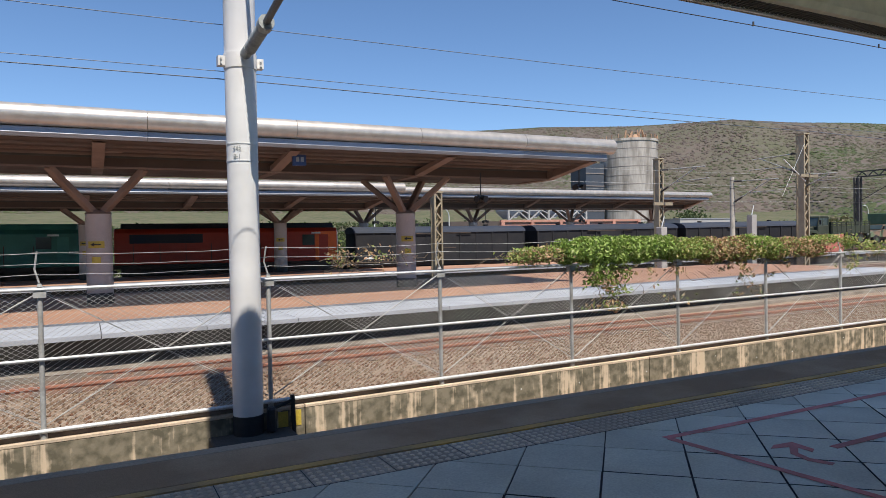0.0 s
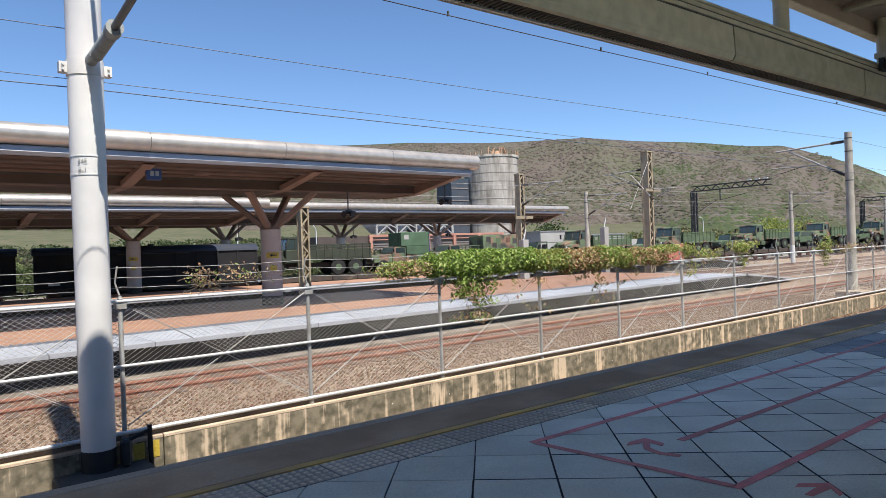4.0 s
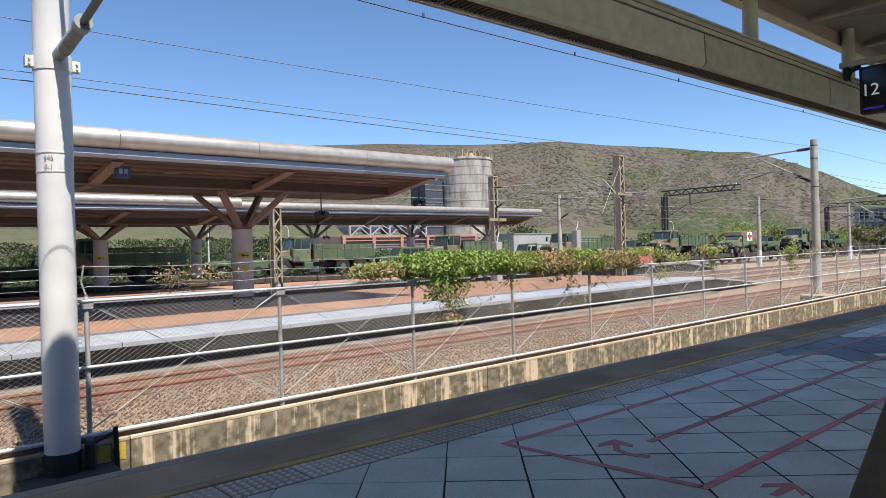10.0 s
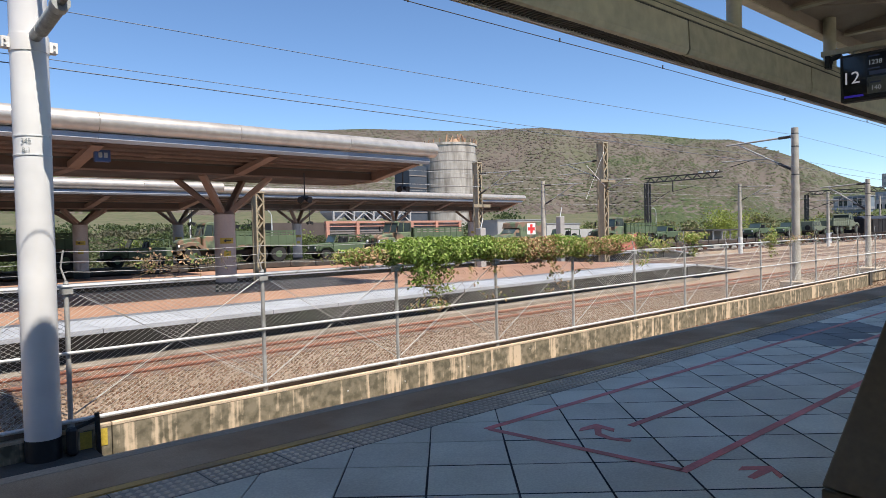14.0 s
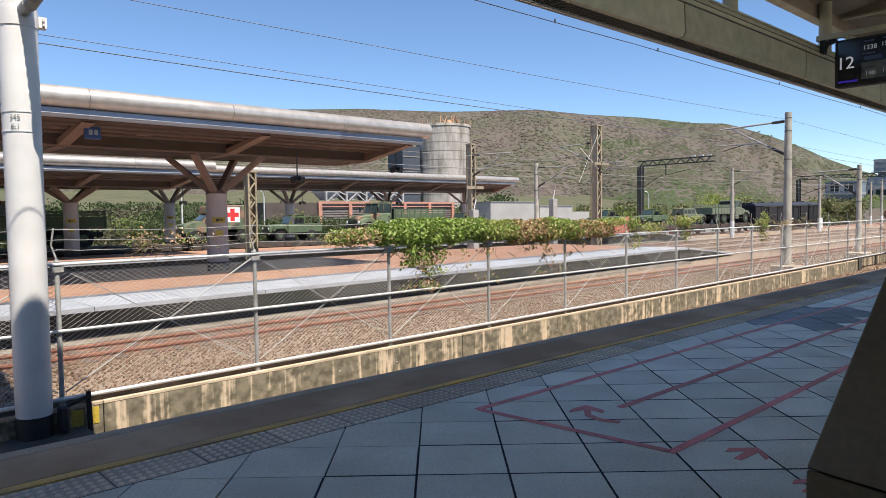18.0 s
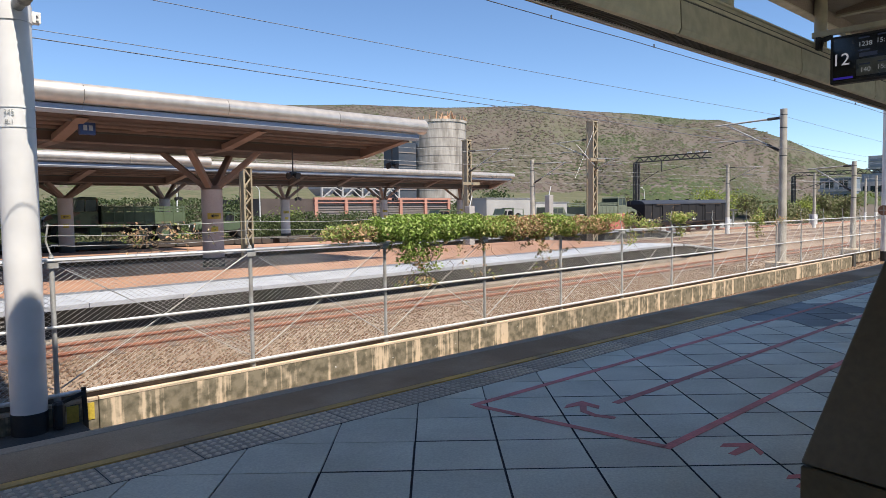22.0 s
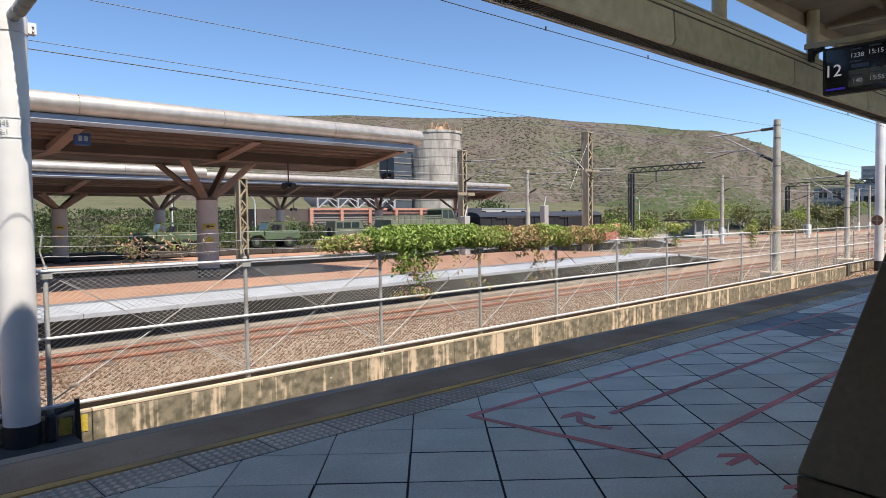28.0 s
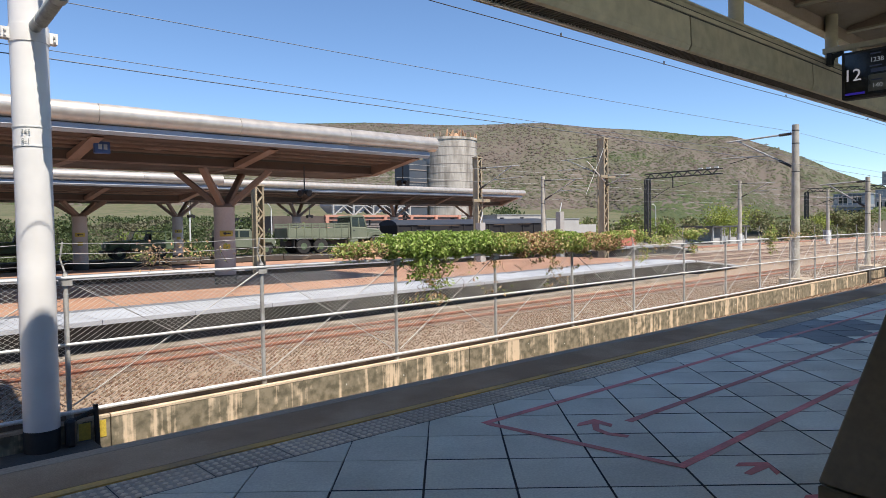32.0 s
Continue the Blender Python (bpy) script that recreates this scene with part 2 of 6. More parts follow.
TEAL = material("teal_car", (0.07, 0.29, 0.23), (0.05, 0.20, 0.17), 0.5, scale=0.6)
BOXCAR = material("boxcar_black", (0.022, 0.022, 0.025), (0.033, 0.032, 0.033), 0.8, scale=0.7, bump=0.08)
for _m in (BOXCAR, LOCOBLUE):
    _m.node_tree.nodes["Principled BSDF"].inputs["Specular IOR Level"].default_value = 0.15
UNDER = material("underframe", (0.045, 0.038, 0.033), (0.09, 0.06, 0.045), 0.8, scale=1.5)
DECK = material("wagon_deck", (0.10, 0.085, 0.07), (0.07, 0.06, 0.05), 0.85, scale=1.5)
OLIVE = material("olive_paint", (0.088, 0.128, 0.068), (0.066, 0.096, 0.052), 0.6, scale=0.9, bump=0.05)
# darker copy of the olive, with the canopies' shade put into the colour
SHADED_OLIVE = material("shaded_olive_paint", (0.034, 0.042, 0.026), (0.026, 0.032, 0.02), 0.7, scale=0.9, bump=0.05)
FADED = material("faded_olive_paint", (0.145, 0.165, 0.115), (0.11, 0.13, 0.09), 0.6, scale=0.9, bump=0.05)
CAMO = material("camouflage_paint", (0.135, 0.18, 0.10), (0.24, 0.15, 0.10), 0.5, scale=0.9, edge=(0.49, 0.52), bump=0.0, grain=1.1, speck=(0.04, 0.045, 0.036))
CAMO_BROWN = material("camouflage_brown", (0.14, 0.075, 0.05), (0.11, 0.06, 0.04), 0.65, scale=1.5)
CANVAS = material("green_canvas", (0.07, 0.13, 0.075), (0.055, 0.10, 0.058), 0.85, scale=1.3, bump=0.2)
TYRE = material("tyre", (0.022, 0.021, 0.02), rough=0.85, scale=3)
PANE = material("dark_glass", (0.03, 0.045, 0.045), rough=0.12, scale=1, bump=0)
SCREEN_GLASS = material("windscreen_glass", (0.05, 0.075, 0.075), (0.07, 0.095, 0.095), 0.12, 0.0, scale=1, bump=0)
REDCROSS = material("red_marking", (0.6, 0.03, 0.03), rough=0.6)
WHITEMARK = material("white_marking", (0.78, 0.78, 0.76), rough=0.6)
SILO = material("silo_concrete", (0.47, 0.43, 0.385), (0.19, 0.165, 0.14), 0.9, scale=0.6, stretch=(1, 1, 0.16), edge=(0.42, 0.64), bump=0.2, grain=3)
SILO_TOP = material("rusty_silo_top", (0.42, 0.25, 0.15), (0.32, 0.21, 0.14), 0.85, scale=0.8)
NAVY = material("dark_sheet_tower", (0.05, 0.065, 0.09), (0.07, 0.08, 0.1), 0.7, scale=0.4)
LOUVRE = material("grey_louvre", (0.25, 0.215, 0.195), (0.21, 0.18, 0.165), 0.7, scale=0.3)
# pale blue, with the haze of distance mixed into the wall colour
HAZY = material("hazy_blue_wall", (0.19, 0.235, 0.28), (0.16, 0.20, 0.24), 0.8, scale=0.05)
DARKBROWN = material("dark_brown_sheet", (0.105, 0.08, 0.07), (0.085, 0.065, 0.058), 0.8, scale=0.5)
SALMON = material("salmon_frame", (0.52, 0.25, 0.18), (0.44, 0.22, 0.165), 0.7, scale=0.6)
GREYWALL = material("grey_building_wall", (0.40, 0.39, 0.37), (0.33, 0.32, 0.31), 0.85, scale=0.3)
GREYROOF = material("grey_roof", (0.32, 0.33, 0.34), rough=0.6, scale=0.5)
HILL = material("dry_hillside", (0.118, 0.093, 0.073), (0.090, 0.090, 0.050), 0.95, scale=0.014, edge=(0.46, 0.60), bump=0.0, grain=0.12, spread=0.0, speck=(0.094, 0.084, 0.062))
SCRUB = leaf_material("dry_woods", [(0.140, 0.107, 0.088), (0.129, 0.099, 0.081), (0.148, 0.114, 0.095), (0.122, 0.097, 0.077)])
SCRUB_OLIVE = leaf_material("olive_woods", [(0.103, 0.098, 0.055), (0.096, 0.094, 0.050), (0.110, 0.102, 0.060), (0.090, 0.092, 0.047)])
SCRUB_GREEN = leaf_material("green_woods", [(0.078, 0.102, 0.036), (0.086, 0.110, 0.040), (0.066, 0.090, 0.031), (0.098, 0.116, 0.046)])
SLOPE = material("grassy_slope", (0.098, 0.098, 0.040), (0.055, 0.068, 0.026), 0.95, scale=0.22, bump=0.8, grain=0.9, speck=(0.105, 0.085, 0.05))
TREE_LEAF = leaf_material("tree_leaves", [(0.062, 0.092, 0.030), (0.078, 0.110, 0.036), (0.050, 0.072, 0.025), (0.095, 0.118, 0.042)])
BANK_LEAF = leaf_material("bank_leaves", [(0.17, 0.185, 0.075), (0.15, 0.165, 0.062), (0.20, 0.185, 0.09), (0.125, 0.15, 0.052), (0.19, 0.165, 0.09)])
LIME_LEAF = leaf_material("fresh_leaves", [(0.17, 0.22, 0.045), (0.20, 0.25, 0.055), (0.135, 0.18, 0.04)])
BRIGHT_LEAF = leaf_material("bright_leaves", [(0.25, 0.29, 0.055), (0.29, 0.32, 0.065), (0.20, 0.25, 0.05)])
VINE_LEAF = leaf_material("vine_leaves", [(0.25, 0.37, 0.07), (0.30, 0.42, 0.09), (0.35, 0.45, 0.12), (0.18, 0.27, 0.055), (0.40, 0.45, 0.16)])
VINE_DRY = leaf_material("dry_vine_leaves", [(0.50, 0.34, 0.18), (0.60, 0.45, 0.27), (0.38, 0.24, 0.13), (0.26, 0.29, 0.09), (0.20, 0.27, 0.07), (0.55, 0.33, 0.19)])
VINE_MIX = leaf_material("yellowing_vine_leaves", [(0.34, 0.40, 0.10), (0.44, 0.43, 0.14), (0.23, 0.32, 0.075), (0.52, 0.44, 0.20), (0.28, 0.38, 0.09)])
RED_BOX = material("rusty_red_paint", (0.40, 0.12, 0.08), (0.3, 0.1, 0.07), 0.7, scale=1.5)
STEM = material("vine_stem", (0.20, 0.145, 0.10), rough=0.9, scale=4)
BARK = material("bark", (0.14, 0.10, 0.07), rough=0.9, scale=3)


# ---- building blocks ----
def box(bm, x0, x1, y0, y1, z0, z1):
    m = Matrix.LocRotScale(((x0 + x1) / 2, (y0 + y1) / 2, (z0 + z1) / 2), None, (x1 - x0, y1 - y0, z1 - z0))
    return bmesh.ops.create_cube(bm, size=1.0, matrix=m)["verts"]


def rod(bm, a, b, r, r2=None, n=8, caps=True):
    a, b = Vector(a), Vector(b)
    d = b - a
    m = Matrix.Translation((a + b) / 2) @ d.to_track_quat("Z", "Y").to_matrix().to_4x4()
    return bmesh.ops.create_cone(bm, cap_ends=caps, segments=n, radius1=r, radius2=r if r2 is None else r2, depth=d.length, matrix=m)["verts"]


def bar(bm, a, b, w, hgt):
    """A square bar from a to b."""
    a, b = Vector(a), Vector(b)
    d = b - a
    m = Matrix.Translation((a + b) / 2) @ d.to_track_quat("X", "Z").to_matrix().to_4x4() @ Matrix.Diagonal((d.length, w, hgt, 1))
    return bmesh.ops.create_cube(bm, size=1.0, matrix=m)["verts"]


def tube(bm, pts, r, n=5):
    """One round wire through all the points."""
    rings = []
    for i, p in enumerate(pts):
        d = (Vector(pts[min(i + 1, len(pts) - 1)]) - Vector(pts[max(i - 1, 0)])).normalized()
        u = d.cross(Vector((0, 0, 1))) if abs(d.z) < 0.95 else d.cross(Vector((1, 0, 0)))
        u.normalize()
        v = u.cross(d)
        rings.append([bm.verts.new(Vector(p) + (u * math.cos(a) + v * math.sin(a)) * r) for a in [6.2832 * k / n for k in range(n)]])
    for a, b in zip(rings, rings[1:]):
        for k in range(n):
            bm.faces.new((a[k], a[(k + 1) % n], b[(k + 1) % n], b[k]))
    bm.faces.new(rings[0])
    bm.faces.new(rings[-1][::-1])


def prism(bm, outline, x0, x1):
    """An outline of (y, z) points drawn out along x."""
    v0 = [bm.verts.new((x0, y, z)) for y, z in outline]
    v1 = [bm.verts.new((x1, y, z)) for y, z in outline]
    n = len(outline)
    bm.faces.new(v0[::-1])
    bm.faces.new(v1)
    for i in range(n):
        bm.faces.new((v0[i], v0[(i + 1) % n], v1[(i + 1) % n], v1[i]))


def slab(bm, outline, y0, y1):
    """An outline of (x, z) points drawn out along y."""
    v0 = [bm.verts.new((x, y0, z)) for x, z in outline]
    v1 = [bm.verts.new((x, y1, z)) for x, z in outline]
    n = len(outline)
    bm.faces.new(v0)
    bm.faces.new(v1[::-1])
    for i in range(n):
        bm.faces.new((v0[i], v1[i], v1[(i + 1) % n], v0[(i + 1) % n]))


def plate(bm, outline, z0, z1):
    """An outline of (x, y) points drawn out upwards."""
    v0 = [bm.verts.new((x, y, z0)) for x, y in outline]
    v1 = [bm.verts.new((x, y, z1)) for x, y in outline]
    n = len(outline)
    bm.faces.new(v0[::-1])
    bm.faces.new(v1)
    for i in range(n):
        bm.faces.new((v0[i], v0[(i + 1) % n], v1[(i + 1) % n], v1[i]))


def mesh_of(name, bm, mat, bevel=0.0, smooth=False):
    if bevel:
        bmesh.ops.bevel(bm, geom=bm.edges[:], offset=bevel, segments=1, affect="EDGES", clamp_overlap=True)
    bmesh.ops.recalc_face_normals(bm, faces=bm.faces[:])
    if smooth:
        for f in bm.faces:
            f.smooth = len(f.verts) < 5
    me = bpy.data.meshes.new(name)
    bm.to_mesh(me)
    bm.free()
    me.materials.append(mat)
    if smooth:
        me.set_sharp_from_angle(angle=radians(40))
    return me


def part(name, bm, mat, parent, label="", bevel=0.0, smooth=False, kind=""):
    ob = new(name, mesh_of(name, bm, mat, bevel, smooth))
    ob.parent = parent
    return tagged(ob, label=label, kind=kind)


def thing(name, label, category, group="", kind="", at=None):
    ob = new(name)
    ob.empty_display_size = 0.2
    if at is not None:
        ob.matrix_basis = at
    return tagged(ob, label, category, group, kind)


def single(name, bm, mat, label, category, kind="", bevel=0.0, smooth=False, group=""):
    return tagged(new(name, mesh_of(name, bm, mat, bevel, smooth)), label, category, group, kind)


def boxpart(name, dims, mat, parent, label="", bevel=0.0):
    bm = bmesh.new()
    box(bm, *dims)
    return part(name, bm, mat, parent, label, bevel)


def rodpart(name, a, b, r, mat, parent, label="", r2=None, n=10):
    bm = bmesh.new()
    rod(bm, a, b, r, r2, n)
    return part(name, bm, mat, parent, label, smooth=True)


def from_lists(name, verts, faces, mat):
    me = bpy.data.meshes.new(name)
    me.from_pydata(verts, [], faces)
    me.materials.append(mat)
    return me


def leaves(rng, count, centre_of, size):
    """Many small bent leaves: each a pair of triangles folded along its rib."""
    vs, fs = [], []
    for _ in range(count):
        p = Vector(centre_of(rng))
        a = Vector((rng.gauss(0, 1), rng.gauss(0, 1), rng.gauss(0, 1))).normalized()
        b = a.orthogonal().normalized()
        b.rotate(Matrix.Rotation(rng.uniform(0, 6.283), 3, a))
        c = a.cross(b)
        s = size * rng.uniform(0.6, 1.4)
        i = len(vs)
        vs += [p - a * s, p + b * s * 0.55 + c * s * 0.2, p + a * s, p - b * s * 0.55 + c * s * 0.2]
        fs += [(i, i + 1, i + 2), (i, i + 2, i + 3)]
    return vs, fs


# ---- ground, hill, sky's edge ----
RAIL_Z = -1.10


def build_ground():
    bm = bmesh.new()
    box(bm, -900, 1500, -400, 1500, -3.0, -1.3)
    single("ground", bm, GROUND, "bare grey-brown earth and gravel of a rail yard", "ground", "structure")
    bm = bmesh.new()
    box(bm, -60, 190, 5.9, 33.9, -1.32, -1.235)
    single("ballast_bed", bm, BALLAST, "brown crushed-stone ballast between the tracks", "ballast", "structure")
    # loose stones
    rng = random.Random(5)
    vs, fs = [], []
    for _ in range(42000):
        x = rng.uniform(-3, 34) if rng.random() < 0.8 else rng.uniform(34, 60)
        y = rng.uniform(10.0, 17.0)
        s = rng.uniform(0.014, 0.038)
        i = len(vs)
        c = Vector((x, y, -1.222))
        q = Euler((rng.uniform(0, 3), rng.uniform(0, 3), rng.uniform(0, 3))).to_matrix()
        for d in ((1, 0, 0), (-1, 0, 0), (0, 1, 0), (0, -1, 0), (0, 0, 1), (0, 0, -1)):
            vs.append(c + q @ Vector(d) * s * rng.uniform(0.7, 1.3))
        for a, b, e in ((0, 2, 4), (2, 1, 4), (1, 3, 4), (3, 0, 4), (2, 0, 5), (1, 2, 5), (3, 1, 5), (0, 3, 5)):
            fs.append((i + a, i + b, i + e))
    tagged(new("ballast_stones", from_lists("ballast_stones", vs, fs, STONE)), "loose brown and grey crushed stones", "stones", kind="stuff")


def ridge(u):
    """Rise of the skyline, as a share of the distance, for the sideways slope u = x / y."""
    pts = ((-3, 0.10), (-1.0, 0.13), (0.0, 0.153), (0.6, 0.150), (0.72, 0.152), (0.93, 0.147), (1.21, 0.147), (1.4, 0.137), (1.66, 0.129),
           (1.93, 0.118), (2.15, 0.115), (2.41, 0.099), (2.7, 0.083), (3.05, 0.062), (3.46, 0.046), (4.2, 0.03), (6, 0.012), (12, 0.0))
    for (a, p), (b, q) in zip(pts, pts[1:]):
        if u <= b:
            f = max(0.0, (u - a) / (b - a))
            return p + (q - p) * f
    return 0.0


def build_hill():
    rng = random.Random(9)
    n_a, n_r = 200, 46
    vs, fs = [], []
    a0, a1 = radians(172), radians(6)
    for i in range(n_a + 1):
        a = a0 + (a1 - a0) * i / n_a
        u = math.cos(a) / max(math.sin(a), 0.02)
        top = ridge(u) if math.sin(a) > 0 else 0
        for j in range(n_r + 1):
            f = j / n_r
            d = 150 + 560 * f
            rise = 0.5 - 0.5 * math.cos(math.pi * min(1, max(0, (f - 0.03) / 0.9)))
            z = 1.7 + (710 * 0.985 * top) * rise ** 1.25
            spur = noise.noise(Vector((u * 3.1, f * 2.2, 0))) * 14 + noise.noise(Vector((u * 9, f * 7, 3))) * 2.5
            z += spur * math.sin(math.pi * min(1, f)) * min(1, top / 0.08)
            if f > 0.9:
                z += noise.noise(Vector((u * 70, 1, 5))) * 1.6 * min(1, top / 0.05)
            z = min(z, 1.68 + d * max(top, 0.0) + 0.4) if f > 0.15 else z
            if j == 0:
                z = -1.4
            vs.append((d * math.cos(a), d * math.sin(a), z))
    w = n_r + 1
    for i in range(n_a):
        for j in range(n_r):
            p = i * w + j
            fs.append((p, p + w, p + w + 1, p + 1))
    me = from_lists("hill", vs, fs, HILL)
    me.shade_smooth()
    tagged(new("hill", me), "long hill of dry brown woods with green patches", "hill", kind="structure")
    # woods: small rough crowns over the slope, brown, olive and green by patches
    kinds = {"dry": ([], [], SCRUB, "dry grey-brown leafless woods on the hill"), "olive": ([], [], SCRUB_OLIVE, "olive half-dry woods on the hill"), "green": ([], [], SCRUB_GREEN, "green woods on the hill and its foot")}
    for _ in range(95000):
        i = rng.randrange(int(n_a * 0.42), n_a)
        band = rng.random()
        j = rng.randrange(1, 5) if band < 0.14 else rng.randrange(n_r - 7, n_r) if band < 0.30 else rng.randrange(1, n_r)
        a, b, c = Vector(vs[i * w + j]), Vector(vs[(i + 1) * w + j]), Vector(vs[i * w + j + 1])
        p = a + (b - a) * rng.random() + (c - a) * rng.random()
        g = noise.noise(Vector((p.x * 0.011, p.y * 0.011, 4))) + 0.5 * noise.noise(Vector((p.x * 0.035, p.y * 0.035, 8))) - 0.32 + 1.5 * max(0.0, 0.30 - j / n_r) * 2 + rng.uniform(-0.30, 0.30)
        cv, cf, _, _ = kinds["green" if g > -0.02 else "olive" if g > -0.45 else "dry"]
        s = rng.uniform(0.5, 1.5) * (1.25 if j > n_r * 0.85 else 1.0)
        e_x, e_y, e_z = Vector((1, 0, 0)), Vector((0, 1, 0.2)), Vector((0, 0, 1))
        turn = rng.uniform(0, 6.283)
        e_x, e_y = e_x * math.cos(turn) + e_y * math.sin(turn), e_y * math.cos(turn) - e_x * math.sin(turn)
        k = len(cv)
        for dx, dy, dz in ((1, 0, 0), (0.3, 0.95, 0), (-0.8, 0.6, 0), (-0.8, -0.6, 0), (0.3, -0.95, 0), (0, 0, 0.5)):
            q = rng.uniform(0.7, 1.25)
            cv.append(p + (e_x * dx + e_y * dy + e_z * dz) * q * s)
        for q in range(5):
            cf.append((k + q, k + (q + 1) % 5, k + 5))
    for cv, cf, mat, label in kinds.values():
        me = from_lists("hill_woods", cv, cf, mat)
        me.shade_smooth()
        tagged(new("hill_woods", me), label, "woods", kind="stuff")
    # grassy foot of the hill
    gv, gf = [], []
    for i in range(121):
        x = -120 + i * 4
        for j, (y, z) in enumerate(((66, -1.3), (84, 0.6), (104, 2.6), (135, 5.5), (175, 8.5))):
            gv.append((x, y + noise.noise(Vector((x * 0.05, j, 2))) * 5, z + noise.noise(Vector((x * 0.06, j * 1.3, 7))) * 0.8 * j * 0.4))
    for i in range(120):
        for j in range(4):
            p = i * 5 + j
            gf.append((p, p + 5, p + 6, p + 1))
    me = from_lists("grass_bank", gv, gf, SLOPE)
    me.shade_smooth()
    tagged(new("grass_bank", me), "green and yellow grassy bank below the hill", "bank", kind="structure")


def tree(name, x, y, z, height, spread, leaf, seed, count=900, label="green leafy tree behind the tracks", leafsize=0.16):
    rng = random.Random(seed)
    t = thing(name, label, "tree", at=pose(x, y, z))
    bm = bmesh.new()
    top = Vector((rng.uniform(-.2, .2), rng.uniform(-.2, .2), height * 0.6))
    rod(bm, (0, 0, 0), top, 0.05 * height * 0.5, 0.02 * height * 0.5, 7)
    knots = []
    for i in range(9):
        a = rng.uniform(0, 6.283)
        st = top * rng.uniform(0.45, 1.0)
        e = st + Vector((math.cos(a) * spread * rng.uniform(0.3, 0.8), math.sin(a) * spread * rng.uniform(0.3, 0.8), height * rng.uniform(0.05, 0.36)))
        rod(bm, st, e, 0.012 * height * 0.6, 0.004 * height, 5)
        knots += [e, (st + e) / 2 + Vector((0, 0, height * 0.08))]
    part("trunk", bm, BARK, t)

    def where(r):
        k = r.choice(knots)
        return k + Vector((r.gauss(0, 1), r.gauss(0, 1), r.gauss(0, 0.75))) * spread * 0.24
    vs, fs = leaves(rng, count, where, leafsize * height * 0.25)
    ob = new("crown", from_lists("crown", vs, fs, leaf))
    ob.parent = t
    return t


def shrubs(name, label, x0, x1, y0, y1, z, height, leaf, seed, count, size, climb=0.0, hub=1.5):
    rng = random.Random(seed)
    hubs = [(rng.uniform(x0, x1), rng.uniform(y0, y1), rng.uniform(0.5, 1.0) * height) for _ in range(max(4, int((x1 - x0) / hub)))]

    def where(r):
        hx, hy, hh = r.choice(hubs)
        return hx + r.gauss(0, 0.9), hy + r.gauss(0, 0.6), z + climb * (hy - y0) + hh * abs(r.betavariate(2.2, 1.4))
    vs, fs = leaves(rng, count, where, size)
    tagged(new(name, from_lists(name, vs, fs, leaf)), label, "shrubs", kind="stuff")


# ---- tracks ----
def rail(parent, y, x0, x1, z, drift=0.0, mat=RUST):
    bm = bmesh.new()
    for yy0, yy1, zz0, zz1 in ((-0.065, 0.065, -0.155, -0.135), (-0.014, 0.014, -0.135, -0.045), (-0.038, 0.038, -0.045, 0.0)):
        box(bm, x0, x1, yy0, yy1, z + zz0, z + zz1)
    ob = part("rail", bm, mat, parent, bevel=0.0)
    ob.matrix_basis = pose(0, y, 0, 0, 0, math.degrees(drift))
    return ob


def track(name, y, x0, x1, z, drift=0.0, label="rusty railway track on ballast", steel=RUST, bed=RUSTY):
    t = thing(name, label, "railway track", kind="structure")
    for s in (-0.56, 0.56):
        rail(t, y + s, x0, x1, z, drift, steel)
    bm = bmesh.new()
    box(bm, x0, x1, -0.98, 0.98, z - 0.16, z - 0.098)
    part("rust_stained_ballast", bm, bed, t, "rust-stained ballast between the rails").matrix_basis = pose(0, y, 0, 0, 0, math.degrees(drift))
    bm = bmesh.new()
    box(bm, -0.12, 0.12, -1.05, 1.05, z - 0.21, z - 0.086)
    me = mesh_of("sleeper", bm, SLEEPER, 0.01)
    x = max(x0, -4)
    n = 0
    while x < min(x1, 60) and n < 110:
        ob = new("sleeper", me)
        ob.parent = t
        ob.matrix_basis = pose(x, y + x * math.tan(drift), 0, 0, 0, math.degrees(drift))
        x += 0.62
        n += 1
    return t


# ---- the near platform ----
EDGE_Y = 5.77
TILE_U, TILE_V, TILE_TURN = 0.599, 0.564, -42.2


def build_near_platform():
    p = thing("platform", "shaded station platform with grey tiles laid diagonally", "platform", kind="structure")
    bm = bmesh.new()
    box(bm, -40, 75, -7, EDGE_Y - 0.16, -1.3, -0.012)
    part("slab", bm, JOINT, p, "dark slab and joints under the tiles")
    bm = bmesh.new()
    box(bm, -40, 75, EDGE_Y - 0.158, EDGE_Y, -0.22, 0.0)
    part("edge_kerb", bm, CONCRETE_EDGE, p, "grey concrete edge kerb", bevel=0.012)
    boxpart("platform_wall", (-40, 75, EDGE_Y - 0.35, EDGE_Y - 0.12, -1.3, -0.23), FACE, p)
    boxpart("asphalt_strip", (-40, 75, 5.012, EDGE_Y - 0.164, -0.011, 0.0), LIT_ASPHALT, p, "dark worn strip along the edge, warm light painted in")
    boxpart("yellow_line", (-40, 75, 4.902, 4.992, -0.011, 0.002), YELLOW, p, "worn yellow safety line")
    boxpart("tactile_bed", (-40, 75, 4.503, 4.878, -0.011, -0.002), JOINT, p)
    # tactile slabs with round studs
    stud = bmesh.new()
    box(stud, -0.299, 0.299, -0.184, 0.184, -0.0105, -0.0012)
    for i in range(9):
        for j in range(5):
            x, y = -0.264 + i * 0.066, -0.146 + j * 0.073
            rod(stud, (x, y, -0.003), (x, y, 0.006), 0.026, 0.019, 7)
    me = mesh_of("tactile_slab", stud, TACTILE)
    me.materials.append(TACTILE_DARK)
